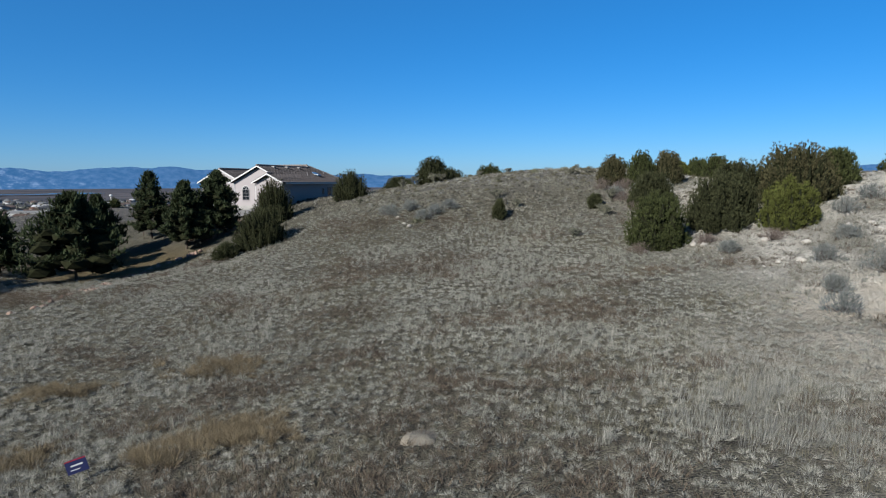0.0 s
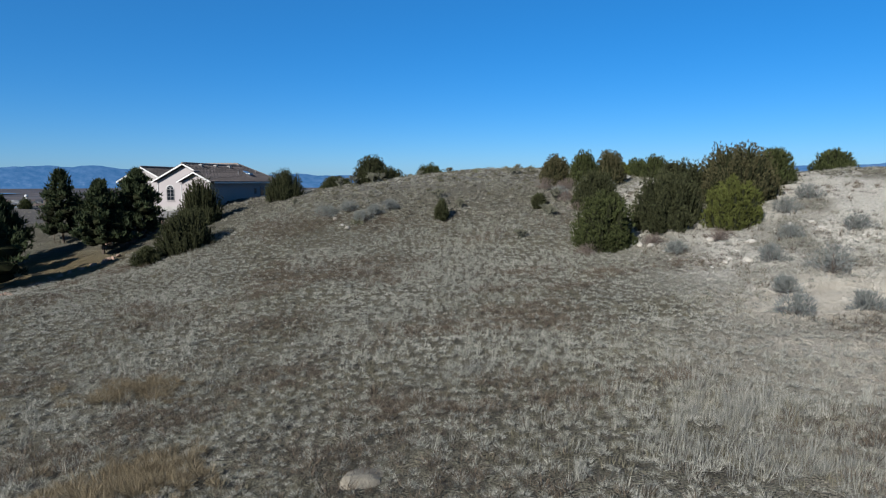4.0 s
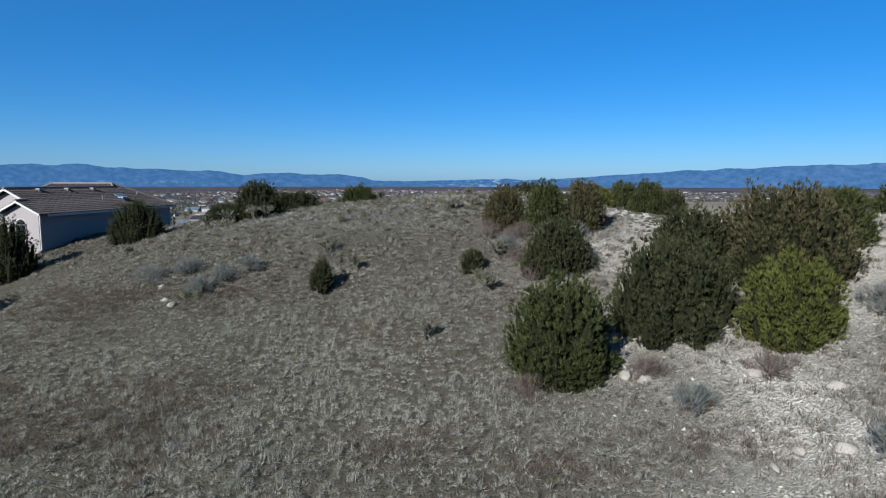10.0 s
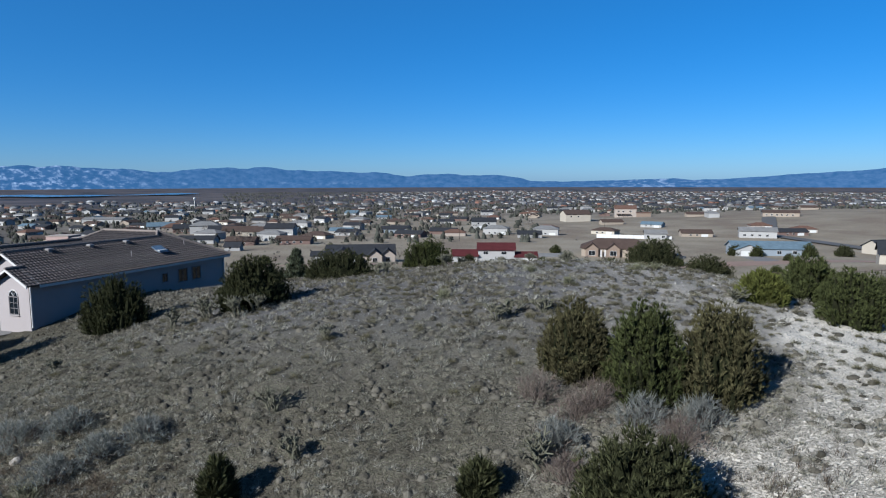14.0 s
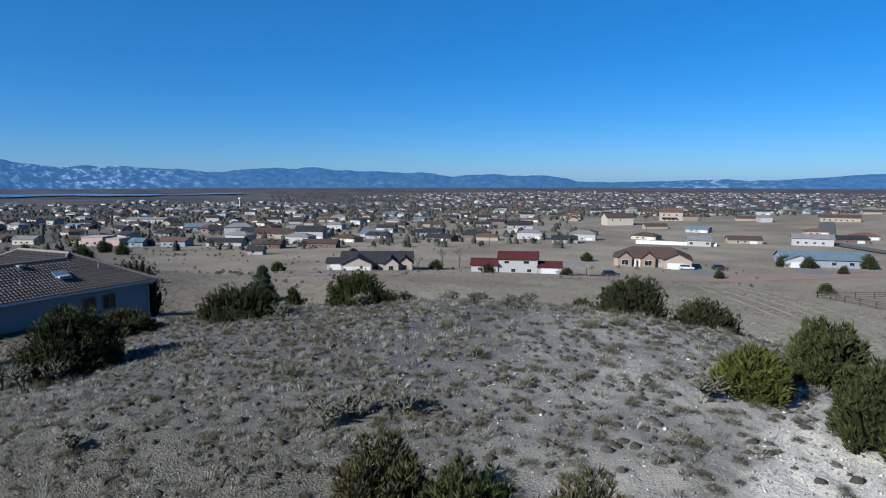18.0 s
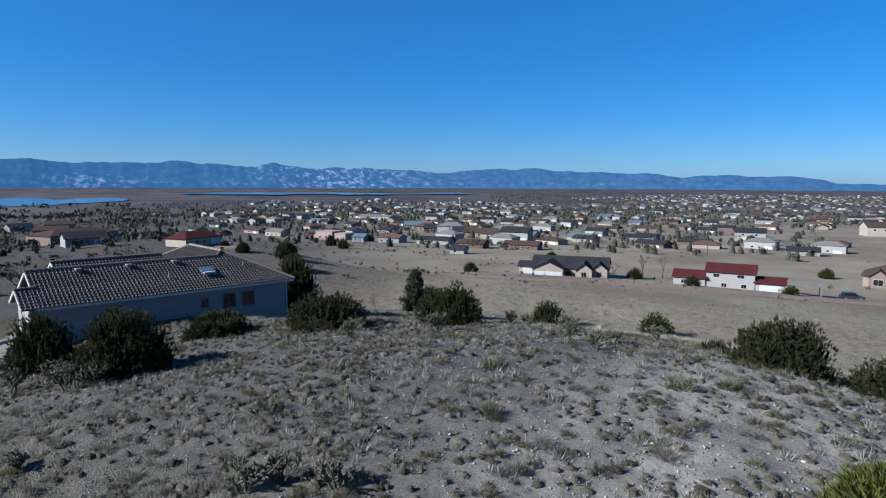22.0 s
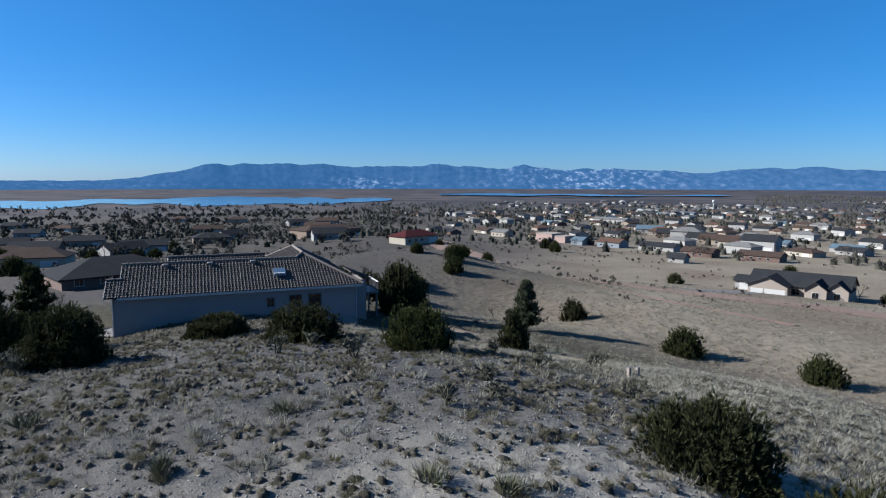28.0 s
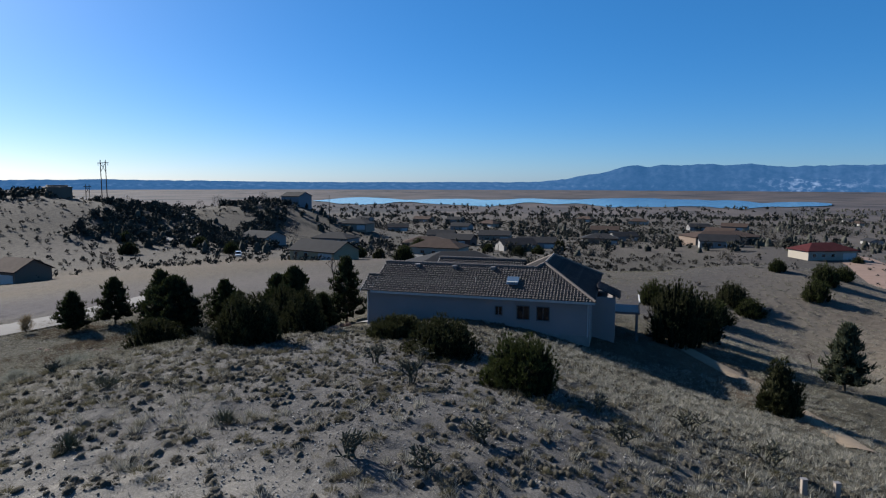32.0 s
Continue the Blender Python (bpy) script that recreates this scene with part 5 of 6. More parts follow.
# ---- lake, roads and drives ----
def water_material():
    m = material("lake_water", (0.10, 0.24, 0.40), 0.12, 0.2, 0.004, 0.05, 0.15, 0.3, spec=0.5)
    return m


def lake(name, az0, az1, near_r, far_r, seed, label):
    az = np.arange(az0, az1, 0.4)
    t = (az - az0) / (az1 - az0)
    taper = np.clip(np.minimum(t, 1 - t) * 7, 0.0, 1) ** 0.6
    a = near_r + 420 * (fbm(az, az * 0, 4, seed) - 0.5) + (far_r - near_r) * 0.5 * (1 - taper)
    b = far_r + 800 * (fbm(az, az * 0, 5, seed + 7) - 0.5) - (far_r - near_r) * 0.5 * (1 - taper)
    rows = [np.stack([25 - r * np.sin(np.radians(az)), 70 + r * np.cos(np.radians(az)), np.full_like(az, -22.7)], -1) for r in (a, a * 0.6 + b * 0.4, np.maximum(b, a + 15))]
    v = np.stack(rows)
    i = np.arange(v.shape[0] * v.shape[1]).reshape(v.shape[:2])
    q = np.stack([i[:-1, :-1], i[:-1, 1:], i[1:, 1:], i[1:, :-1]], -1).reshape(-1, 4)
    return tagged(put(name, mesh_of(name, v.reshape(-1, 3), q), lake_blue), label, "lake", kind="structure")


lake_blue = water_material()
lake("water", 60, 106, 1230, 1850, 3, "calm blue reservoir on the plain")
lake("water_far", 30, 56, 2050, 2200, 9, "narrow blue arm of the reservoir")
red_dirt = material("red_dirt", (0.33, 0.22, 0.17), 1.0, 0.2, 0.3, 6, 0.4, 0.03)
pale_drive = material("pale_drive", (0.215, 0.205, 0.195), 0.95, 0.15, 0.5, 8, 0.3, 0.02)
asphalt = material("asphalt", (0.12, 0.115, 0.11), 0.95, 0.2, 0.4, 8, 0.3, 0.02)


def strip(name, pts, width, mat, label, lift=0.12, category="road"):
    """A road that follows the land along a bent line."""
    p = np.array(pts, float)
    s = np.r_[0, np.cumsum(np.hypot(*np.diff(p, axis=0).T))]
    t = np.arange(0, s[-1], 3.0)
    x, y = np.interp(t, s, p[:, 0]), np.interp(t, s, p[:, 1])
    for _ in range(6):
        x[1:-1], y[1:-1] = (x[:-2] + x[1:-1] * 2 + x[2:]) / 4, (y[:-2] + y[1:-1] * 2 + y[2:]) / 4
    dx, dy = np.gradient(x), np.gradient(y)
    n = np.hypot(dx, dy)
    rows = []
    for k in np.linspace(-0.5, 0.5, 5):
        w = width * k * (1 + 0.12 * (vnoise(t, t * 0 + k * 9, 7, 5) - 0.5))
        px, py = x - dy / n * w, y + dx / n * w
        rows.append(np.stack([px, py, land(px, py) + lift - 0.10 * (abs(k) == 0.5)], -1))
    v = np.stack(rows)
    i = np.arange(v.shape[0] * v.shape[1]).reshape(v.shape[:2])
    q = np.stack([i[:-1, :-1], i[1:, :-1], i[1:, 1:], i[:-1, 1:]], -1).reshape(-1, 4)
    return tagged(put(name, mesh_of(name, v.reshape(-1, 3), q), mat), label, category, kind="structure")


strip("road_dirt", ((-240, 235), (-160, 205), (-95, 178), (-50, 172), (-25, 178), (20, 192), (65, 226), (120, 240), (220, 262)), 14, red_dirt, "reddish dirt road along the houses", 0.16)
for a_, b_ in (((-43, 176), (-40.5, 205)), ((17, 190), (15, 205)), ((62, 224), (54, 244)), ((88, 230), (90, 258))):
    strip("drive_dirt", (a_, b_), 8, pale_drive, "pale gravel drive up to a house", 0.14, "drive")
strip("track_dirt", ((-130, 168), (-85, 172), (-50, 158), (-20, 150), (-4, 148)), 1.6, red_dirt, "faint dirt track over the field", 0.12)
for k_ in range(5):
    f_ = k_ / 4
    strip("track_field", ((44.8 + 12.4 * f_, 181.1 + 24.4 * f_), (46.7 + 10.9 * f_, 126.4 + 10.8 * f_)), 0.5, material("pale_track", (0.30, 0.26, 0.20), 1.0, 0.2, 0.5, 8, 0.3), "worn pale wheel track over the field", 0.10)
strip("road_east", ((150, 300), (140, 380), (190, 520), (250, 700)), 9, asphalt, "grey paved road climbing away", 0.6)
strip("drive_west", ((-31, 23), (-37, 25.5), (-44, 31), (-56, 38)), 6, pale_drive, "pale concrete drive beside the lawn", 0.2)
strip("drive_house", ((-23.8, 70.8), (-29.1, 80.3), (-35.1, 92.3)), 7, pale_drive, "pale concrete drive before the stucco house", 0.1, "drive")
strip("street_west", ((-70, 76), (-100, 72), (-140, 60), (-190, 68), (-215, 72)), 7, asphalt, "grey street among the houses", 0.3)
strip("road_hill", ((-190, -40), (-240, -35), (-270, -80), (-330, -110)), 6, pale_drive, "pale road over the juniper ridge", 0.6)
strip("path", ((-26, 99.5), (-19, 101.5), (-13, 104), (-7, 105), (0, 103)), 1.8, material("tan_path", (0.34, 0.26, 0.18), 1.0, 0.15, 1, 12, 0.3), "tan sandy garden path", 0.08, "path")

# ---- houses of the town ----
COL = {
    "white": (0.47, 0.46, 0.445), "cream": (0.55, 0.49, 0.40), "tan": (0.41, 0.34, 0.27), "grey": (0.40, 0.39, 0.38), "brick": (0.20, 0.13, 0.11), "blue": (0.30, 0.345, 0.39), "pink": (0.52, 0.37, 0.33), "sand": (0.47, 0.40, 0.34), "brown": (0.29, 0.215, 0.165), "yellow": (0.50, 0.43, 0.28),
}
ROOF = {"slate": (0.042, 0.044, 0.05), "brownroof": (0.10, 0.07, 0.058), "redroof": (0.10, 0.026, 0.028), "blueroof": (0.15, 0.215, 0.265), "greyroof": (0.24, 0.235, 0.23), "rust": (0.17, 0.10, 0.075)}
wall_mats = {k_: material("siding_" + k_, c, 0.85, 0.08, 0.4, 12, 0.15, 0.01) for k_, c in COL.items()}
roof_mats = {k_: material("shingle_" + k_, c, 0.95, 0.25, 0.6, 9, 0.4, 0.02, spec=0.08) for k_, c in ROOF.items()}
door_white = material("garage_white", (0.78, 0.78, 0.76), 0.6, 0.04, 1, 10, 0.05)


def gable_roof(length, width, h, rise, over=0.5, thick=0.2, along="x"):
    bm = bmesh.new()
    a, b = length / 2 + over, width / 2 + over
    z = h - over * rise / (width / 2)
    sec = [(-b, z), (0, h + rise), (b, z), (b, z + thick), (0, h + rise + thick), (-b, z + thick)]
    v0, v1 = [bm.verts.new((-a, y, zz)) for y, zz in sec], [bm.verts.new((a, y, zz)) for y, zz in sec]
    for s in (v0, v1):
        bm.faces.new((s[0], s[1], s[4], s[5])), bm.faces.new((s[1], s[2], s[3], s[4]))
    for i in range(6):
        j = (i + 1) % 6
        bm.faces.new((v0[i], v0[j], v1[j], v1[i]))
    return bm


def hip_roof(length, width, h, rise, over=0.5, thick=0.2):
    bm = bmesh.new()
    a, b = length / 2 + over, width / 2 + over
    r = max(a - b, 0.3)
    low = [bm.verts.new(p) for p in ((-a, -b, h - 0.1), (a, -b, h - 0.1), (a, b, h - 0.1), (-a, b, h - 0.1))]
    e = [bm.verts.new(p) for p in ((-a, -b, h + thick - 0.1), (a, -b, h + thick - 0.1), (a, b, h + thick - 0.1), (-a, b, h + thick - 0.1))]
    t0, t1 = bm.verts.new((-r, 0, h + rise + thick)), bm.verts.new((r, 0, h + rise + thick))
    bm.faces.new(low[::-1])
    for i in range(4):
        j = (i + 1) % 4
        bm.faces.new((low[i], low[j], e[j], e[i]))
    bm.faces.new((e[0], e[1], t1, t0)), bm.faces.new((e[2], e[3], t0, t1)), bm.faces.new((e[1], e[2], t1)), bm.faces.new((e[3], e[0], t0))
    return bm


def small_window(parent, x, y, z, w, h):
    """A plain window in a front wall that looks along -y."""
    holder = part("window", boxes((x - w / 2, y - 0.05, z, x + w / 2, y + 0.02, z + h)), white_trim, parent)
    part("pane", boxes((x - w / 2 + 0.08, y - 0.075, z + 0.08, x - 0.03, y - 0.05, z + h - 0.08), (x + 0.03, y - 0.075, z + 0.08, x + w / 2 - 0.08, y - 0.05, z + h - 0.08)), glass_dark, holder)


def garage_door(parent, x, y, w, h=2.15, mat=None):
    d = part("garage_door", boxes((x - w / 2, y - 0.06, 0.0, x + w / 2, y + 0.02, h)), mat or door_white, parent)
    part("door_panel", boxes(*[(x - w / 2 + 0.08, y - 0.085, 0.07 + i * h / 4, x + w / 2 - 0.08, y - 0.06, (i + 1) * h / 4 - 0.05) for i in range(4)]), mat or door_white, d)


def dwelling(m, length, width, h, rise, wall, roof, label, style="gable", front=(), garages=(), group="town houses", chimney=None):
    """A house whose front looks along its -y."""
    ob = empty("house", m, label, "house", group)
    body = bmesh.new()
    box(body, -length / 2, -width / 2, -1.5, length / 2, width / 2, h)
    if style == "gable":
        for s in (-1, 1):
            x0 = s * length / 2
            v = [body.verts.new(p) for p in ((x0, -width / 2, h), (x0, width / 2, h), (x0, 0, h + rise))]
            body.faces.new(v)
    part("wall", body, wall_mats[wall], ob)
    part("roof", (gable_roof if style == "gable" else hip_roof)(length, width, h, rise), roof_mats[roof], ob)
    for x, z, w, hh in front:
        small_window(ob, x, -width / 2, z, w, hh)
    for x, w in garages:
        garage_door(ob, x, -width / 2, w)
    if chimney is not None:
        part("chimney", boxes((chimney - 0.4, 0.2, h, chimney + 0.4, 0.9, h + rise + 0.8)), wall_mats["grey"], ob)
    return ob


def front_gable(ob, x, y0, width, depth, h, rise, wall, roof, garages=(), windows=()):
    """A wing that stands forward of a house with its gable to the front."""
    wing = poly_prism(bmesh.new(), [(x - width / 2, -1.5), (x + width / 2, -1.5), (x + width / 2, h), (x, h + rise), (x - width / 2, h)], y0 - depth, y0 + 1.0)
    part("wing_wall", wing, wall_mats[wall], ob)
    r = gable_roof(depth + 4.5, width, h, rise, 0.45)
    bmesh.ops.rotate(r, verts=r.verts, matrix=Matrix.Rotation(math.pi / 2, 3, "Z"))
    bmesh.ops.translate(r, verts=r.verts, vec=(x, y0 - depth / 2 + 2.2, 0))
    part("wing_roof", r, roof_mats[roof], ob)
    for gx_, w in garages:
        garage_door(ob, gx_, y0 - depth, w)
    for wx, wz, w, hh in windows:
        small_window(ob, wx, y0 - depth, wz, w, hh)


def sited(x, y, turn=0.0, up=0.0):
    return pose(x, y, drop(x, y) + up, 0, 0, turn)


W2 = ((-3.5, 0.9, 1.4, 1.2), (3.5, 0.9, 1.4, 1.2))
g = dwelling(sited(-36, 216, 14), 20, 10, 2.9, 2.4, "sand", "slate", "tan house with white garage doors and dark roof", front=((-0.2, 0.8, 1.6, 1.4),), group="houses along the dirt road")
front_gable(g, -5.2, -5, 8.2, 4.0, 2.9, 1.9, "sand", "slate", ((-7.3, 2.7), (-3.6, 4.4)))
front_gable(g, 4.2, -5, 4.2, 3.2, 2.9, 1.6, "sand", "slate", (), ((4.2, 0.8, 1.4, 1.5),))
front_gable(g, 8.0, -5, 4.2, 1.6, 2.9, 1.6, "sand", "slate", (), ((8.0, 0.8, 1.3, 1.5),))
g = dwelling(sited(-49, 217, 14), 5, 6, 2.4, 1.0, "white", "slate", "small white outbuilding beside the tan house", garages=((0, 3.0),), group="houses along the dirt road")
g = dwelling(sited(5, 213, 4), 12, 8, 4.6, 1.7, "white", "redroof", "white two-level house with a red metal roof", front=((-3.5, 3.1, 1.6, 1.0), (2.5, 3.1, 1.8, 1.0), (-1.5, 0.6, 1.4, 1.1), (3.4, 0.6, 1.4, 1.1)), group="houses along the dirt road")
part("wing_wall", boxes((-14.5, -4.4, -1.5, -6.2, 2.4, 2.7)), wall_mats["white"], g)
r_ = gable_roof(8.3, 6.8, 2.7, 1.5)
bmesh.ops.translate(r_, verts=r_.verts, vec=(-10.3, -1.0, 0))
part("wing_roof", r_, roof_mats["redroof"], g)
small_window(g, -11.8, -4.4, 0.9, 1.4, 1.1)
part("wing_wall", boxes((6.2, -4.2, -1.5, 13.2, 2.0, 2.4)), wall_mats["white"], g)
r_ = gable_roof(7.0, 6.2, 2.4, 1.2)
bmesh.ops.translate(r_, verts=r_.verts, vec=(9.7, -1.1, 0))
part("wing_roof", r_, roof_mats["redroof"], g)
garage_door(g, 9.7, -4.2, 5.2)
g.scale = (0.86, 0.86, 0.9)
carport = empty("carport", sited(20.3, 209.2, 4), "grey metal carport beside the red-roofed house", "carport")
for x in (-3, 3):
    for y in (-2.5, 2.5):
        part("post", boxes((x - 0.08, y - 0.08, -0.6, x + 0.08, y + 0.08, 2.4)), vent_metal, carport)
part("roof", gable_roof(6.4, 5.4, 2.4, 0.6, 0.2, 0.08), roof_mats["greyroof"], carport)
g = dwelling(sited(44.2, 254, -6), 23, 11, 3.1, 2.8, "tan", "brownroof", "tan stucco house with a brown hip roof", "hip", front=((-7.5, 0.8, 2.0, 1.6), (-0.4, 0.8, 2.0, 1.6)), group="houses along the dirt road")
front_gable(g, -8.0, -5.5, 4.2, 1.4, 3.1, 1.7, "brown", "brownroof", (), ((-8.0, 0.7, 2.2, 1.7),))
front_gable(g, -1.0, -5.5, 4.2, 1.4, 3.1, 1.7, "brown", "brownroof", (), ((-1.0, 0.7, 2.2, 1.7),))
front_gable(g, 7.5, -5.5, 8.0, 4.2, 3.1, 1.9, "tan", "brownroof", ((7.0, 4.9),))
part("entry_column", boxes((-5.2, -7.0, -0.5, -4.8, -6.6, 2.6)), white_trim, g)
part("entry_column", boxes((-3.9, -7.0, -0.5, -3.5, -6.6, 2.6)), white_trim, g)
g = dwelling(sited(99, 268, -3), 26, 10, 2.8, 2.0, "blue", "blueroof", "pale blue ranch house with a blue metal roof", front=((2, 0.9, 1.5, 1.2), (7, 0.9, 1.5, 1.2)), group="houses along the dirt road")
front_gable(g, -9.0, -5, 8.0, 4.0, 2.8, 1.6, "white", "blueroof", ((-9.0, 4.9),))
g = dwelling(sited(148, 285, 18), 16, 9, 3.0, 2.4, "cream", "slate", "cream house with a dark gabled roof", front=W2, group="houses on the east side")
front_gable(g, 3.5, -4.5, 7.0, 2.5, 3.0, 2.0, "cream", "slate", (), ((2.0, 0.9, 1.0, 1.2), (5.0, 0.9, 1.0, 1.2)))
g = dwelling(sited(120.2, 211.4, -24), 26, 12, 3.1, 2.6, "cream", "slate", "cream house with grey roof and a brick patio wall", front=((-6, 0.9, 1.0, 1.2), (-3, 0.9, 1.0, 1.2), (1.5, 0.9, 1.4, 1.2)), group="houses on the east side")
front_gable(g, 6.0, -6, 8.0, 1.5, 3.1, 2.2, "cream", "slate", (), ((6.0, 0.9, 2.0, 1.2),))
part("patio_wall", boxes((1.5, -10.2, -1.5, 10.5, -9.9, 1.2)), wall_mats["brick"], g, "brick patio wall")
g = dwelling(sited(116.6, 147.5, -62), 18, 12, 3.1, 2.6, "cream", "brownroof", "cream house with blue solar panels on its roof", front=((-6, 0.9, 1.0, 1.4), (-4, 0.9, 1.0, 1.4), (5, 0.9, 1.4, 1.2)), group="houses on the east side")
solar_blue = material("solar_blue", (0.02, 0.05, 0.22), 0.15, 0.2, 1, 6, 0.0, spec=0.7, worn=1.0)
for i in range(6):
    for j in range(3):
        x, y = -7.0 + i * 1.75, -5.6 + j * 1.7
        zz = 3.42 + (6 + y) * 0.433
        panel = bmesh.new()
        v = [panel.verts.new((px, py, pz + dz)) for dz in (0.0, 0.05) for px, py, pz in ((x, y, zz), (x + 1.65, y, zz), (x + 1.65, y + 1.6, zz + 0.693), (x, y + 1.6, zz + 0.693))]
        for f in ((3, 2, 1, 0), (4, 5, 6, 7), (0, 1, 5, 4), (1, 2, 6, 5), (2, 3, 7, 6), (3, 0, 4, 7)):
            panel.faces.new([v[k_] for k_ in f])
        part("solar_panel", panel, solar_blue, g, "blue solar panel")
dwelling(sited(-16, 452, 8), 16, 11, 5.2, 2.2, "white", "slate", "white barn-like house with a dark roof", front=((-4, 3.2, 1.2, 1.2), (3, 3.2, 1.2, 1.2), (4, 0.9, 1.4, 1.2)), garages=((-3, 4.0),), group="houses of the middle town")
dwelling(sited(51, 540, 14), 20, 16, 6.0, 3.0, "cream", "brownroof", "large cream house with a brown roof", front=((-6, 3.6, 1.2, 1.2), (0, 3.6, 1.2, 1.2)), group="houses of the middle town")
g = dwelling(sited(98, 595, -4), 18, 13, 7.5, 2.6, "sand", "rust", "tan three-level house with an orange wing", front=((-6, 1, 1.6, 1.4), (-3, 1, 1.6, 1.4), (-6, 4.4, 1.6, 1.4), (-2, 4.4, 1.6, 1.4), (4, 4.4, 1.8, 1.4)), group="houses of the middle town")
part("wing_wall", boxes((9, -6.5, -2, 21, 4, 4.0)), wall_mats["brown"], g)
part("wing_roof", boxes((8.6, -7, 4.0, 21.4, 4.4, 4.4)), roof_mats["rust"], g)
part("deck", boxes((-8, -9.5, 3.0, 4, -6.5, 3.2)), wall_mats["brown"], g)
for x in (-7.5, -3.5, 0.0, 3.5):
    part("deck_post", boxes((x - 0.12, -9.4, -1, x + 0.12, -9.16, 3.0)), wall_mats["brown"], g)
for (hx, hy), L_, wl, rf, lb in (((199, 523), 24, "tan", "brownroof", "long tan house with a brown roof on the rise"), ((129, 366), 17, "white", "greyroof", "long white mobile home with a grey roof"), ((265, 742), 18, "white", "slate", "white two-level house with a dark roof")):
    dwelling(sited(hx, hy, -14), L_, 8, 3.2 if wl == "tan" else 3.6, 1.6, wl, rf, lb, front=tuple((-L_ / 2 + 2.5 + i * 3.4, 0.9, 1.3, 1.1) for i in range(int((L_ - 3) / 3.4))), group="houses on the east side")
wall_run = empty("fence", sited(66, 352, -14), "long white vinyl fence round a yard", "fence")
for i in range(10):
    part("fence_panel", boxes((-18 + i * 3.6, -0.06, -0.4, -14.5 + i * 3.6, 0.06, 1.7)), door_white, wall_run)
dwelling(sited(76, 350, -6), 10, 7, 3.0, 1.5, "white", "greyroof", "white shed-like house inside a white fence", front=W2, group="houses of the middle town")
ROWHOUSES = ((-66, 398, "green cottage", 16, 9, 2.9, "blue", "slate"), (-90, 300, "low brick", 18, 9, 2.7, "brick", "brownroof"), (-112, 294, "low brick", 15, 9, 2.7, "brick", "brownroof"), (-140, 306, "long white", 20, 8, 2.6, "white", "slate"),
             (-164, 303, "pale blue", 14, 10, 3.2, "blue", "rust"), (-182, 300, "blue", 8, 8, 3.0, "blue", "blueroof"), (-228, 318, "yellow", 18, 10, 2.8, "yellow", "brownroof"), (-262, 316, "cream", 14, 9, 3.4, "cream", "greyroof"), (-343, 515, "long white", 40, 12, 4.0, "white", "greyroof"), (-100, 262, "dark", 7, 5, 2.3, "grey", "slate"))
for x, y, word, L, Wd, H, wl, rf in ROWHOUSES:
    c = dwelling(sited(x, y, 8), L, Wd, H, 1.7, wl, rf, f"{word} house with a {'dark' if rf == 'slate' else 'low'} roof by the field", front=tuple((-L / 2 + 2.5 + i * 3.6, 0.9, 1.3, 1.1) for i in range(int((L - 3) / 3.6))), group="houses beyond the field")
    c.scale = (0.85, 0.85, 0.85)
flat = empty("house", sited(-206, 306, 6), "pink stucco flat-roofed house", "house", "houses beyond the field")
part("wall", boxes((-9, -5, -1.5, 2, 5, 4.4), (2, -4, -1.5, 10, 5, 3.6)), wall_mats["pink"], flat)
part("parapet", boxes((-9.2, -5.2, 4.4, 2.2, 5.2, 4.7), (2.2, -4.2, 3.6, 10.2, 5.2, 3.85)), wall_mats["sand"], flat)
for x in (-6, -2):
    small_window(flat, x, -5, 1.0, 1.4, 1.2)
WEST = ((-75, 79, 100, 17, 11, 2.0, "brick", "slate", "hip", "dark-roofed brick house behind the stucco house"), (-120, 44, 60, 15, 9, 2.6, "yellow", "slate", "gable", "low tan house with a pale blue garage"), (-232, 62, 90, 20, 13, 3.2, "sand", "brownroof", "hip", "tan house with garage and brown roof"),
        (-272, 202, 100, 34, 16, 4.5, "brown", "brownroof", "hip", "large dark-roofed brown house on the rise"), (-182, 201, 100, 18, 10, 3.0, "cream", "redroof", "hip", "cream house with a red tile roof"), (-318, -20, 60, 14, 10, 6.0, "blue", "slate", "gable", "blue two-storey house on the ridge"),
        (-290, 20, 75, 16, 11, 3.0, "tan", "slate", "hip", "brown-roofed house on the ridge"), (-262, 112, 85, 18, 11, 3.0, "blue", "slate", "gable", "grey-blue house among bare trees"), (-240, 20, 70, 18, 11, 3.0, "grey", "slate", "hip", "dark house among junipers"),
        (-225, -8, 60, 16, 11, 3.2, "grey", "slate", "gable", "grey house among junipers"), (-300, 150, 80, 18, 12, 3.4, "brown", "slate", "hip", "brown house beyond the bare trees"), (-330, 95, 80, 18, 12, 3.2, "tan", "slate", "gable", "tan house beyond the street"), (-95, -17, 70, 9, 8, 3.0, "brown", "brownroof", "gable", "small dark shed beside the field"))
for x, y, turn, L, Wd, H, wl, rf, st, label in WEST:
    dwelling(sited(x, y, turn), L, Wd, H, 2.2, wl, rf, label, st, tuple((-L / 2 + 2.2 + i * 3.4, 0.9, 1.3, 1.2) for i in range(int((L - 7) / 3.4))), ((L / 2 - 3.0, 4.6),), "houses of the west side")
pueblo = empty("house", sited(-240, -108, 40), "flat-roofed adobe house on the juniper ridge", "house", "houses of the west side")
part("wall", boxes((-9, -5, -2, 9, 5, 4.2), (-4, -4, 4.2, 3, 4, 5.4)), wall_mats["brown"], pueblo)
part("parapet", boxes((-9.2, -5.2, 4.2, 9.2, 5.2, 4.6)), wall_mats["brown"], pueblo)

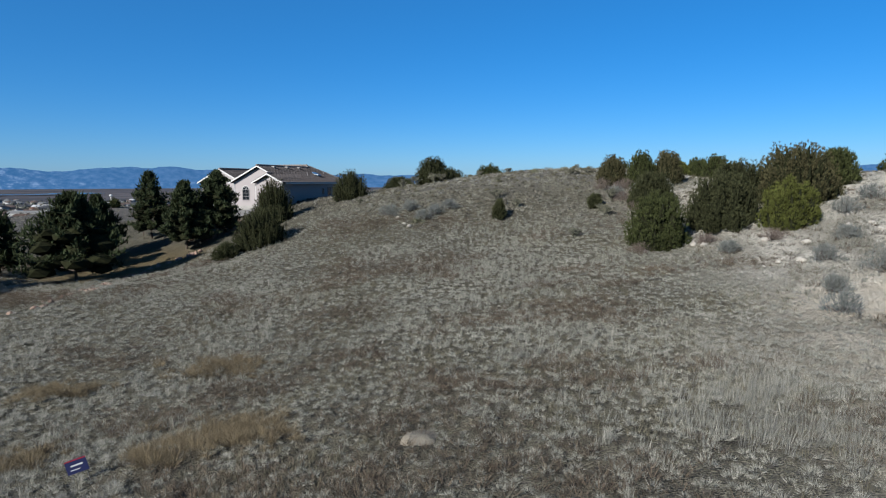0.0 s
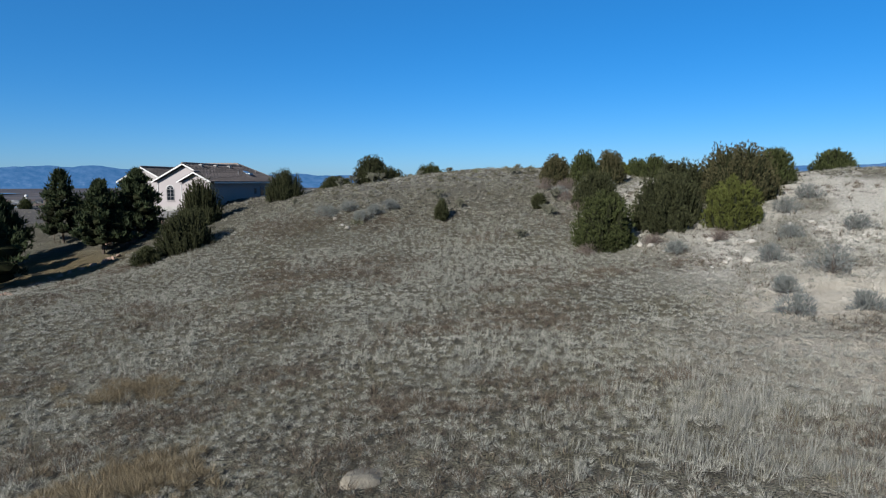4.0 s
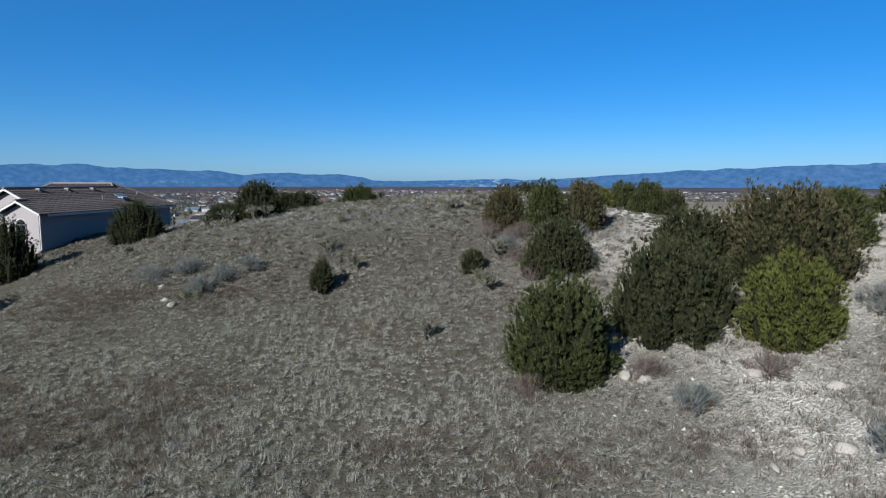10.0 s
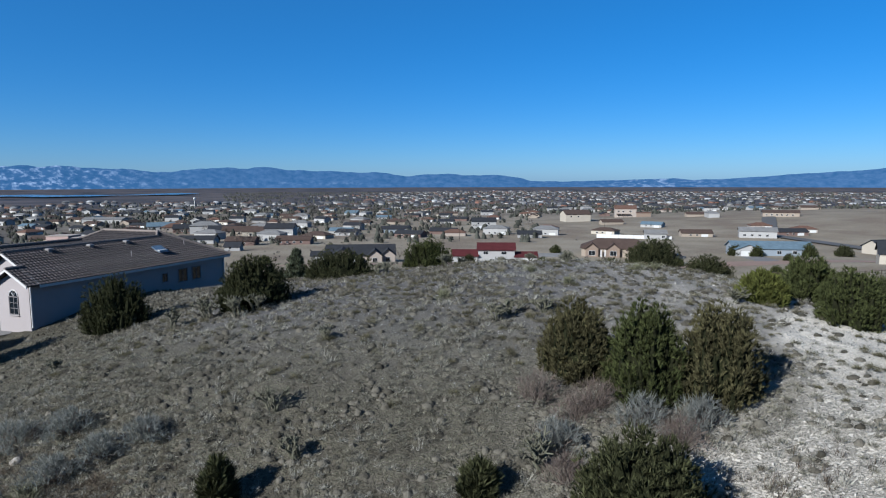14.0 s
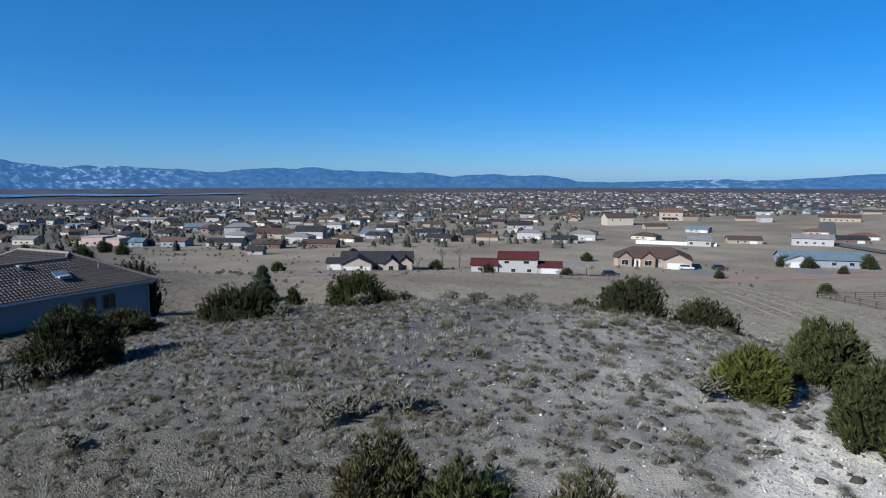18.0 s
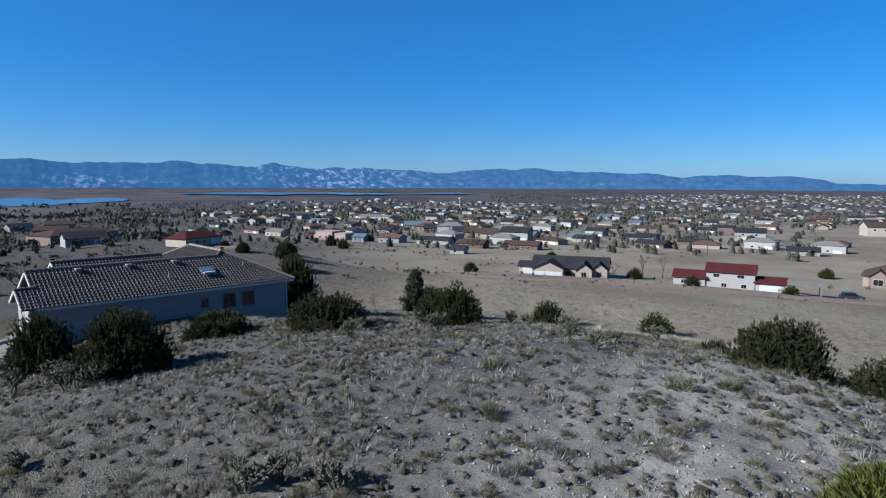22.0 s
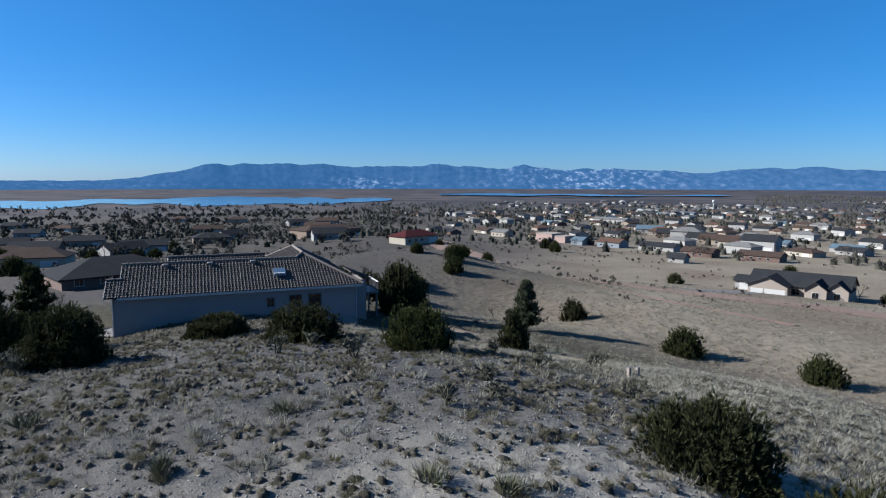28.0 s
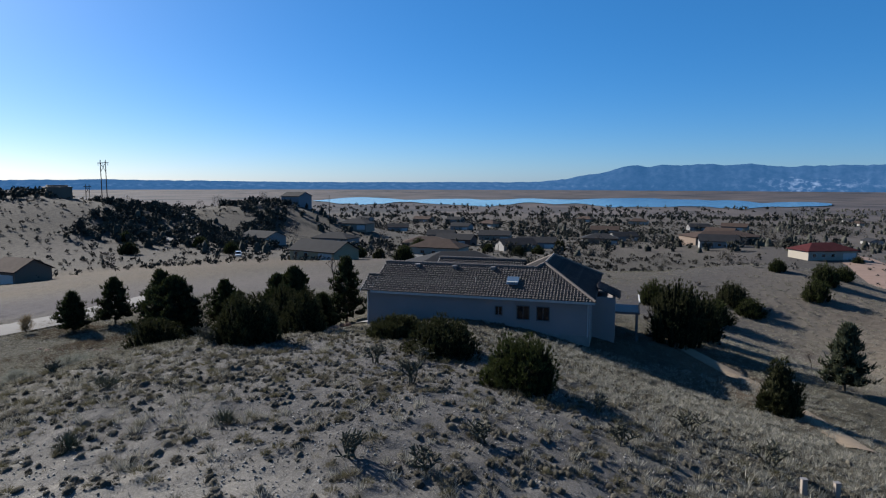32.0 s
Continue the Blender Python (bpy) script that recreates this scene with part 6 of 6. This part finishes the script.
# houses in the middle distance, a few kinds repeated
rng_t = random.Random(7)
kinds = []
for i, (wl, rf, st, word) in enumerate((("white", "slate", "gable", "white"), ("cream", "brownroof", "hip", "cream"), ("tan", "brownroof", "gable", "tan"), ("grey", "slate", "gable", "grey"), ("white", "greyroof", "hip", "white"), ("brick", "slate", "gable", "brick"), ("sand", "rust", "hip", "sand-coloured"), ("white", "blueroof", "gable", "white"))):
    roof_word = {"slate": "dark", "brownroof": "brown", "greyroof": "grey", "rust": "rust-coloured", "blueroof": "blue"}[rf]
    kinds.append(dwelling(sited(-118 - 17 * i, 352 + 11 * i, 8 + 3 * i), 15 + (i % 3) * 2, 10, 3.0 if i % 4 else 5.2, 2.3, wl, rf, f"{word} town house with a {roof_word} roof", st, ((-4, 0.9, 1.4, 1.2), (0, 0.9, 1.4, 1.2)), ((4.6, 4.2),), "town houses"))
taken = [(o.location.x, o.location.y) for o in scene.objects if o.parent is None and o.name.startswith("house")]
made, tries = 0, 0
while made < 215 and tries < 6000:
    tries += 1
    az, r = radians(rng_t.uniform(-24, 58)), rng_t.uniform(300, 860)
    x, y = 18 - r * math.sin(az), 50 + r * math.cos(az)
    if y < 300 or (x > 30 and r < 620 and rng_t.random() < 0.75) or float(fbm(x, y, 160, 77)) < 0.42:
        continue
    if any(abs(x - a) < 19 and abs(y - b) < 17 for a, b in taken):
        continue
    taken.append((x, y))
    c = copy_thing(kinds[rng_t.randrange(len(kinds))], sited(x, y, rng_t.choice((0, 0, 90, 180, -20)) + rng_t.uniform(-12, 12)))
    c.scale = (0.8, 0.8, 0.68)
    made += 1

made, tries = 0, 0
while made < 26 and tries < 3000:
    tries += 1
    az, r = radians(rng_t.uniform(62, 112)), rng_t.uniform(190, 620)
    x, y = 25 - r * math.sin(az), 75 + r * math.cos(az)
    if any(abs(x - a) < 28 and abs(y - b) < 28 for a, b in taken) or -200 < x and y > 110:
        continue
    taken.append((x, y))
    copy_thing(kinds[rng_t.choice((2, 3, 5, 1, 3))], sited(x, y, rng_t.uniform(40, 110)))
    made += 1

# the rest of the town, too far to tell apart
rng_f = np.random.default_rng(11)
n = 13000
az = np.radians(rng_f.uniform(-52, 66, n))
r = np.sqrt(rng_f.uniform(780**2, 4300**2, n))
x, y = 18 - r * np.sin(az), 50 + r * np.cos(az)
ok = (fbm(x, y, 420, 81) > 0.40 + 0.18 * (np.degrees(az) > 40) - 0.05 * (r < 2500)) & (rng_f.uniform(0, 1, n) < 0.9) & ~((np.degrees(az) > 28) & (r > 1500)) & (r < 1550 + 1000 * np.clip((22 - np.degrees(az)) / 14, 0, 1) + 250 * (fbm(x, y, 300, 83) - 0.5))
x, y, r = x[ok], y[ok], r[ok]
n = len(x)
L, Wd, H = rng_f.uniform(7, 13, n), rng_f.uniform(5, 8, n), rng_f.uniform(1.9, 3.4, n)
a = rng_f.choice([0, 0.3, -0.25, 1.57], n) + rng_f.normal(0, 0.15, n)
z = land(x, y)
ca, sa = np.cos(a), np.sin(a)


def corner(u, v, h):
    return np.stack([x + u * ca - v * sa, y + u * sa + v * ca, z + h], -1)


low = [corner(su * L / 2, sv * Wd / 2, -1.0 * np.ones(n)) for su, sv in ((-1, -1), (1, -1), (1, 1), (-1, 1))]
top = [corner(su * L / 2, sv * Wd / 2, H) for su, sv in ((-1, -1), (1, -1), (1, 1), (-1, 1))]
ev = [corner(su * (L / 2 + 0.6), sv * (Wd / 2 + 0.6), H - 0.1) for su, sv in ((-1, -1), (1, -1), (1, 1), (-1, 1))]
rg = [corner(su * (L / 2 - 1.5), 0 * L, H + 2.3) for su in (-1, 1)]
V = np.stack(low + top, 1).reshape(-1, 3)
b = np.arange(n)[:, None] * 8
F = np.concatenate([b + f for f in ([0, 1, 5, 4], [1, 2, 6, 5], [2, 3, 7, 6], [3, 0, 4, 7])])


def far_material(name, stops):
    m = material(name, (0.5, 0.5, 0.5), 0.9, 0.1, 0.01, 0.1, 0.0)
    nn, ll = m.node_tree.nodes, m.node_tree.links
    rr = nn.new("ShaderNodeValToRGB")
    rr.color_ramp.interpolation = "CONSTANT"
    els = rr.color_ramp.elements
    while len(els) < len(stops):
        els.new(0.5)
    for e, (p_, c_) in zip(els, stops):
        e.position, e.color = p_, (*[0.62 * v_ for v_ in c_], 1)
    ll.new(nn.new("ShaderNodeNewGeometry").outputs["Random Per Island"], rr.inputs[0])
    ll.new(rr.outputs[0], nn["Principled BSDF"].inputs["Base Color"])
    return m


tagged(put("distant_house_walls", mesh_of("distant_house_walls", V, F), far_material("far_walls", ((0, COL["white"]), (0.16, (0.36, 0.355, 0.345)), (0.38, (0.24, 0.228, 0.215)), (0.62, (0.21, 0.215, 0.225)), (0.82, (0.29, 0.27, 0.25)), (0.93, (0.22, 0.11, 0.08))))), "walls of the many far town houses", "houses", kind="stuff")
V = np.stack(ev + rg, 1).reshape(-1, 3)
b = np.arange(n)[:, None] * 6
F3 = np.concatenate([b + f for f in ([0, 1, 5], [0, 5, 4], [2, 3, 4], [2, 4, 5], [1, 2, 5], [3, 0, 4])])
tagged(put("distant_house_roofs", mesh_of("distant_house_roofs", V, F3), far_material("far_roofs", ((0, ROOF["slate"]), (0.35, ROOF["brownroof"]), (0.66, (0.14, 0.14, 0.14)), (0.88, ROOF["rust"]), (0.93, ROOF["greyroof"]), (0.97, (0.5, 0.5, 0.5)))), ), "roofs of the many far town houses", "houses", kind="stuff")


# ---- trees and scrub in the distance ----
def clumps(name, x, y, size, mat, seed, label, leaves=14, squash=0.8, category="trees", leaf_width=0.42):
    """Loose clumps of leaf-like scraps, all in one mesh."""
    rng = np.random.default_rng(seed)
    n = len(x)
    s = np.broadcast_to(size, n) * rng.uniform(0.55, 1.4, n)
    z = land(x, y)
    m = n * leaves
    d = rng.normal(0, 1, (m, 3))
    d /= np.linalg.norm(d, axis=1, keepdims=True)
    S = np.repeat(s, leaves)[:, None]
    c = np.repeat(np.stack([x, y, z + s * squash * 0.55], 1), leaves, 0) + d * S * [0.45, 0.45, 0.45 * squash] * rng.uniform(0.4, 1.0, (m, 1))
    d2 = d * 0.6 + [0, 0, 0.5]
    v, f = sprays(c, d2, 1.0, 1, leaf_width, rng, 0.5)
    v = v.reshape(-1, 3, 3)
    v = c[:, None, :] + (v - c[:, None, :]) * S[:, :, None] * (1.9 / math.sqrt(leaves))
    return tagged(put(name, mesh_of(name, v.reshape(-1, 3), f), mat), label, category, kind="stuff")


rng_v = np.random.default_rng(23)


def polar(n, az0, az1, r0, r1, clump, level, seed):
    az, r = np.radians(rng_v.uniform(az0, az1, n)), np.sqrt(rng_v.uniform(r0**2, r1**2, n))
    x, y = 20 - r * np.sin(az), 55 + r * np.cos(az)
    k = fbm(x, y, clump, seed) > level
    return x[k], y[k]


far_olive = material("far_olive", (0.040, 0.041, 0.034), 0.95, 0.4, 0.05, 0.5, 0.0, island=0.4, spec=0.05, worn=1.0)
far_bare = material("far_bare", (0.12, 0.105, 0.09), 0.95, 0.3, 0.05, 0.5, 0.0, island=0.4)
x, y = polar(13000, -52, 62, 300, 2500, 60, 0.42, 85)
k_ = ((np.degrees(np.arctan2(20 - x, y - 55)) < 28) | (np.hypot(x, y) < 1300)) & ~((x > 25) & (np.hypot(x, y) < 660))
x, y = x[k_], y[k_]
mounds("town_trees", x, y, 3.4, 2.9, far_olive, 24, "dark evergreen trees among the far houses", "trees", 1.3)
x, y = polar(5200, -52, 62, 300, 2500, 90, 0.42, 87)
k_ = ((np.degrees(np.arctan2(20 - x, y - 55)) < 28) | (np.hypot(x, y) < 1300)) & ~((x > 25) & (np.hypot(x, y) < 660))
x, y = x[k_], y[k_]
clumps("bare_town_trees", x, y, 4.2, far_bare, 25, "leafless grey trees among the far houses", 44, 0.9, "trees", 0.14)
x, y = polar(1900, 56, 116, 190, 800, 60, 0.44, 89)
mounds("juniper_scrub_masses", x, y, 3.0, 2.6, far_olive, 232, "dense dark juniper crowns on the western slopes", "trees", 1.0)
clumps("juniper_scrub", x, y, 3.6, far_olive, 26, "dark juniper scrub on the western ridges", 60)
x, y = polar(1000, 58, 135, 620, 1180, 110, 0.45, 91)
clumps("lake_shore_scrub", x, y, 4.5, far_olive, 27, "dark scrub along the lake shore", 12)
x, y = polar(3400, 103, 140, 225, 470, 44, 0.43, 90)
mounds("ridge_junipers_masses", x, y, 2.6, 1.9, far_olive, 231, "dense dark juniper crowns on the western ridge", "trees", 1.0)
clumps("ridge_junipers", x, y, 3.4, far_olive, 31, "dense dark junipers on the western ridge", 60)
x, y = polar(300, 56, 118, 170, 620, 80, 0.46, 93)
clumps("bare_west_trees", x, y, 5.0, far_bare, 28, "leafless grey trees among the western houses", 240, 1.0, "trees", 0.1)
x, y = polar(900, 30, 130, 110, 300, 30, 0.5, 95)
clumps("low_brush", x, y, 0.9, far_olive, 29, "low dark brush on the western field", 50)

x, y = polar(8000, 58, 140, 130, 620, 60, 0.38, 99)
clumps("west_sagebrush", x, y, 1.3, material("far_sage", (0.065, 0.06, 0.044), 0.95, 0.4, 0.05, 0.5, 0.0, island=0.5), 34, "grey-brown sagebrush over the western slopes", 22, 0.7, "sagebrush")
x, y = polar(500, -40, 56, 60, 300, 40, 0.46, 101)
k_ = x < 70
x, y = x[k_], y[k_]
clumps("field_sagebrush", x, y, 0.75, far_bare, 35, "small dry shrubs dotted over the field", 14, 0.7, "shrubs")

x, y = polar(4600, -40, 60, 262, 1000, 40, 0.44, 103)
k_ = ~((x > 25) & (np.hypot(x, y) < 660))
x, y = x[k_], y[k_]
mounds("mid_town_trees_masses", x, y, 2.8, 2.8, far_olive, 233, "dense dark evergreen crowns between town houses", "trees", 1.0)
clumps("mid_town_trees", x, y, 3.0, far_olive, 36, "dark evergreen trees and shrubs between the town houses", 60, 0.8, "trees", 0.3)
x, y = polar(560, -40, 60, 265, 1000, 70, 0.42, 105)
k_ = ~((x > 25) & (np.hypot(x, y) < 660))
x, y = x[k_], y[k_]
clumps("mid_bare_trees", x, y, 4.6, far_bare, 37, "leafless trees between the town houses", 170, 1.0, "trees", 0.12)

# junipers and pines of the middle distance, as things
near_kinds = [o for o in scene.objects if o.parent is None and o.name.startswith("juniper") and o.children][25:28]
for i, (x, y, s) in enumerate(((-53.6, 117.9, 1.3), (-49.3, 118.6, 0.9), (-70.2, 132.0, 0.8), (-210.5, 215.0, 0.9), (-62.3, 135.2, 1.0), (-66.7, 140.4, 1.0), (-171.6, 206.8, 0.9), (-55.5, 130.5, 1.0), (-49.7, 106, 1.2), (-39.8, 105.4, 1.2), (-44, 111.7, 1.2), (-148, 48, 1.3), (-134, 56, 1.0), (-105, 66, 1.2), (-170, 0, 1.4), (-160, -30, 1.6), (-195, -22, 1.5), (-185, -45, 1.4), (-202, 20, 1.4), (-190, 62, 1.6),
                               (-206, 107, 1.5), (-185, 98, 1.4), (-212, 88, 1.2), (-229, 100, 1.3), (-240, 120, 1.5), (-62, 205, 1.1), (-20, 222, 1.2), (86, 262, 1.3), (92, 259, 1.2), (110, 262, 1.5), (124, 268, 1.6), (68, 178, 0.8), (58, 222, 0.9), (94, 238, 0.8), (-33, 226, 1.1), (18, 203, 0.9), (-2, 204, 0.9), (-120, 190, 1.2), (-150, 250, 1.5), (-168, 262, 1.4), (-60, 260, 1.2), (24, 262, 1.2))):
    c = copy_thing(near_kinds[i % len(near_kinds)], pose(x, y, drop(x, y) - 0.1, 0, 0, 47 * i))
    c.scale = (s, s, s * (0.85 + 0.07 * (i % 5)))
    c["label"] = "dark rounded juniper in the dry field" if i < 24 else "dark rounded juniper near the town road"

# ---- pylons, poles, tower and fences ----
dark_wood = material("dark_wood", (0.085, 0.065, 0.05), 0.95, 0.3, 2, 20, 0.3)


def pole(x, y, h, arm, label, r=0.14):
    ob = empty("utility_pole", sited(x, y, 20), label, "utility pole", "utility poles")
    part("post", tube(bmesh.new(), [(0, 0, -1), (0, 0, h)], [r, r * 0.7], 7), dark_wood, ob)
    if arm:
        part("crossarm", boxes((-arm / 2, -0.08, h - 0.9, arm / 2, 0.08, h - 0.7)), dark_wood, ob)
        for k_ in (-0.45, 0.0, 0.45):
            part("insulator", tube(bmesh.new(), [(arm * k_, 0, h - 0.7), (arm * k_, 0, h - 0.4)], [0.05, 0.03], 6), vent_metal, ob)
    return ob


def pylon(x, y, h, turn):
    """A wooden H-frame that carries power lines."""
    ob = empty("power_pylon", sited(x, y, turn), "wooden two-legged power pylon on the juniper ridge", "power pylon", "power pylons")
    for s in (-1, 1):
        part("post", tube(bmesh.new(), [(2.2 * s, 0, -1), (2.2 * s, 0, h)], [0.24, 0.17], 7), dark_wood, ob)
    part("crossarm", boxes((-4.6, -0.14, h - 1.6, 4.6, 0.14, h - 1.25)), dark_wood, ob)
    for a, b in ((-2.2, 2.2), (2.2, -2.2)):
        part("brace", tube(bmesh.new(), [(a, 0, h - 5.6), (b, 0, h - 1.6)], [0.12, 0.12], 5), dark_wood, ob)
    for k_ in (-4.2, 0.0, 4.2):
        part("insulator", tube(bmesh.new(), [(k_, 0, h - 2.7), (k_, 0, h - 1.6)], [0.1, 0.06], 6), vent_metal, ob)


pylon(-250, -92, 20, 60)
pylon(-345, -161, 32, 60)
for x, y, h, arm in ((-250, 15, 21, 0), (-300, 118, 19, 4), (-304, 121, 19, 4), (-18, 322, 12, 2.2), (-280, 320, 11, 2.2), (-100, 330, 11, 2.2), (60, 420, 11, 2.2), (-410, 290, 14, 3), (-330, 250, 14, 3)):
    pole(x, y, h, arm, "weathered wooden utility pole above the houses")
tower = empty("water_tower", sited(-505, 940), "slim white water tower beyond the town", "water tower")
part("column", tube(bmesh.new(), [(0, 0, -2), (0, 0, 22)], [1.3, 1.0], 12), door_white, tower)
tank = bmesh.new()
tube(tank, [(0, 0, 21), (0, 0, 23), (0, 0, 26), (0, 0, 28)], [1.2, 4.0, 4.0, 1.0], 14)
part("tank", tank, door_white, tower)
tower.scale = (0.55, 0.55, 0.55)


def rail_fence(x0, y0, x1, y1, posts, label):
    ob = empty("rail_fence", pose(x0, y0, 0), label, "fence", "rail fences")
    prev = None
    for i in range(posts):
        x, y = x0 + (x1 - x0) * i / (posts - 1), y0 + (y1 - y0) * i / (posts - 1)
        z = drop(x, y)
        part("fence_post", boxes((x - x0 - 0.07, y - y0 - 0.07, z - 0.4, x - x0 + 0.07, y - y0 + 0.07, z + 1.25)), dark_wood, ob)
        if prev:
            for h in (0.45, 0.8, 1.12):
                part("rail", tube(bmesh.new(), [(prev[0] - x0, prev[1] - y0, prev[2] + h), (x - x0, y - y0, z + h)], [0.05, 0.05], 5), dark_wood, ob)
        prev = (x, y, z)


rail_fence(63, 168, 100, 176, 12, "brown wooden rail fence along a paddock")
rail_fence(63, 168, 72, 128, 12, "brown wooden rail fence beside the field")
rail_fence(88, 130, 120, 158, 12, "brown wooden rail fence on the east side")


def car(x, y, turn, mat, label):
    ob = empty("car", sited(x, y, turn, 0.12), label, "car", "parked cars")
    body = bmesh.new()
    poly_prism(body, [(-2.2, 0.3), (2.2, 0.3), (2.25, 0.75), (1.2, 0.95), (-2.15, 1.0)], -0.88, 0.88)
    part("body", body, mat, ob)
    part("cabin", poly_prism(bmesh.new(), [(-1.9, 0.98), (1.1, 0.96), (0.45, 1.5), (-1.6, 1.52)], -0.78, 0.78), glass_dark, ob)
    part("roof", boxes((-1.6, -0.78, 1.5, 0.45, 0.78, 1.58)), mat, ob)
    for wx in (-1.4, 1.4):
        for wy in (-0.85, 0.85):
            w = part("wheel", tube(bmesh.new(), [(wx, wy - 0.1, 0.32), (wx, wy + 0.1, 0.32)], [0.32, 0.32], 12), asphalt, ob)
            part("rim", tube(bmesh.new(), [(wx, wy - 0.12, 0.32), (wx, wy + 0.12, 0.32)], [0.18, 0.18], 8), vent_metal, w)


car_white = material("car_white", (0.75, 0.75, 0.75), 0.25, 0.03, 1, 10, 0.0, spec=0.6)
car_dark = material("car_dark", (0.04, 0.045, 0.05), 0.25, 0.1, 1, 10, 0.0, spec=0.6)
for x, y, t_, m_, lb in ((53, 243, 0, car_white, "white pickup parked before the brown-roofed house"), (63, 245, 10, car_dark, "dark car parked beside a driveway"), (29, 208, 20, car_dark, "dark car parked by the carport"), (-29.1, 80.3, 100, car_white, "white car parked in the drive before the stucco house"), (-153, 9, 20, car_white, "small white trailer standing in the field"), (140, 268, 15, car_dark, "dark car parked by the cream house")):
    car(x, y, t_, m_, lb)

# ---- rocks, the sign and garden bits ----
rock_pale = material("rock_pale", (0.46, 0.42, 0.36), 0.95, 0.25, 1.5, 14, 0.6, 0.03)
rock_red = material("rock_red", (0.30, 0.20, 0.15), 0.95, 0.3, 1.5, 14, 0.6, 0.03, obj_vary=0.3)


def rock(x, y, w, d, h, seed, mat=None, label="pale weathered rock in dry grass", sink=0.25):
    rng = np.random.default_rng(seed)
    bm = bmesh.new()
    bmesh.ops.create_icosphere(bm, subdivisions=3, radius=1.0)
    for v in bm.verts:
        s = 0.85 + 0.35 * float(vnoise(v.co.x * 2 + seed, v.co.y * 2 + v.co.z * 1.3, 1.0, seed)) + rng.uniform(-0.03, 0.03)
        v.co = Vector((v.co.x * w / 2 * s, v.co.y * d / 2 * s, v.co.z * h * s * (0.7 if v.co.z > 0 else 0.5)))
    ob = part("rock", bm, mat or rock_pale, smooth=False)
    ob.matrix_basis = pose(x, y, drop(x, y) + h * (0.3 - sink), 0, 0, rng.uniform(0, 360))
    return tagged(ob, label, "rock", "rocks")


rock(-0.6, 15.0, 1.2, 0.9, 0.32, 1, material("rock_tan", (0.27, 0.235, 0.18), 0.95, 0.3, 2.5, 24, 0.8, 0.03), label="flat pale boulder in the meadow grass")
rng_r = random.Random(5)
for i in range(46):
    x, y = rng_r.uniform(16, 31), rng_r.uniform(34, 47)
    rock(x, y, rng_r.uniform(0.15, 0.5), rng_r.uniform(0.12, 0.4), rng_r.uniform(0.08, 0.25), 20 + i, label="pale limestone rock on the gravel bank")
for i, (x, y) in enumerate(((16.3, 39.9), (16.8, 39.4), (20.1, 38.3), (21.8, 36.8), (25.1, 38.0), (-2.9, 52.8), (20.0, 34.2), (-4.0, 54.9), (-3.4, 53.3))):
    rock(x, y, 0.55, 0.4, 0.28, 90 + i, label="pale weathered rock on the hillside")
for i in range(70):
    f = rng_r.random()
    y = 37 + 23 * f
    x = float(np.interp(y, (37, 45.7, 54.2, 60), (-26.0, -25.7, -26.3, -24.0))) + rng_r.uniform(-0.6, 0.6)
    rock(x, y, rng_r.uniform(0.3, 0.6), rng_r.uniform(0.25, 0.5), rng_r.uniform(0.2, 0.35), 120 + i, rock_red, "reddish edging rock beside the lawn")
for i in range(26):
    x, y = rng_r.uniform(-27, -20), rng_r.uniform(64, 70)
    rock(x, y, rng_r.uniform(0.4, 1.0), rng_r.uniform(0.3, 0.8), rng_r.uniform(0.25, 0.5), 200 + i, rock_red, "reddish landscaping rock below the house")
sign = empty("yard_sign", pose(-8.9, 14.5, drop(-8.9, 14.5), 0, -13, 24), "small blue yard sign on thin metal legs", "sign")
part("panel", boxes((-0.3, -0.012, 0.42, 0.3, 0.012, 0.88)), material("sign_blue", (0.022, 0.028, 0.10), 0.5, 0.1, 4, 30, 0.0), sign, "dark blue sign panel")
part("text_bar", boxes((-0.16, -0.018, 0.66, 0.18, -0.012, 0.71), (-0.2, -0.018, 0.53, 0.08, -0.012, 0.555)), white_trim, sign, "white bars of lettering")
part("red_band", boxes((-0.3, -0.017, 0.84, 0.3, -0.012, 0.88)), material("sign_red", (0.35, 0.03, 0.04), 0.5, 0.1, 4, 30, 0.0), sign)
sign.scale = (0.78, 0.78, 0.78)
for x in (-0.22, 0.22):
    part("leg", tube(bmesh.new(), [(x, 0, -0.2), (x, 0, 0.45)], [0.008, 0.008], 5), vent_metal, sign)
for x, y in ((12.2, 93.2), (11.6, 94.7)):
    box_ob = empty("utility_box", sited(x, y), "small pale utility pedestal in the grass", "utility box", "utility boxes")
    part("body", boxes((-0.09, -0.09, -0.2, 0.09, 0.09, 0.5), bevel=0.015), wall_mats["sand"], box_ob)
    part("cap", boxes((-0.1, -0.1, 0.5, 0.1, 0.1, 0.54)), vent_metal, box_ob)
bench = empty("picnic_table", sited(-37.5, 47.5, 20), "grey wooden picnic table under the pines", "table")
part("tabletop", boxes((-0.9, -0.4, 0.72, 0.9, 0.4, 0.78)), dark_wood, bench)
for y in (-0.75, 0.75):
    part("seat", boxes((-0.9, y - 0.14, 0.42, 0.9, y + 0.14, 0.47)), dark_wood, bench)
for x in (-0.7, 0.7):
    part("leg", boxes((x - 0.05, -0.75, -0.1, x + 0.05, -0.65, 0.72), (x - 0.05, 0.65, -0.1, x + 0.05, 0.75, 0.72), (x - 0.05, -0.75, 0.36, x + 0.05, 0.75, 0.42)), dark_wood, bench)
twiggy("pampas_grass", -34.9, 29.4, 0.7, 1.9, gold_straw, 640, "tall pale pampas grass clump by the drive", "pampas grass", 160, 0.7, 0.03, 6)
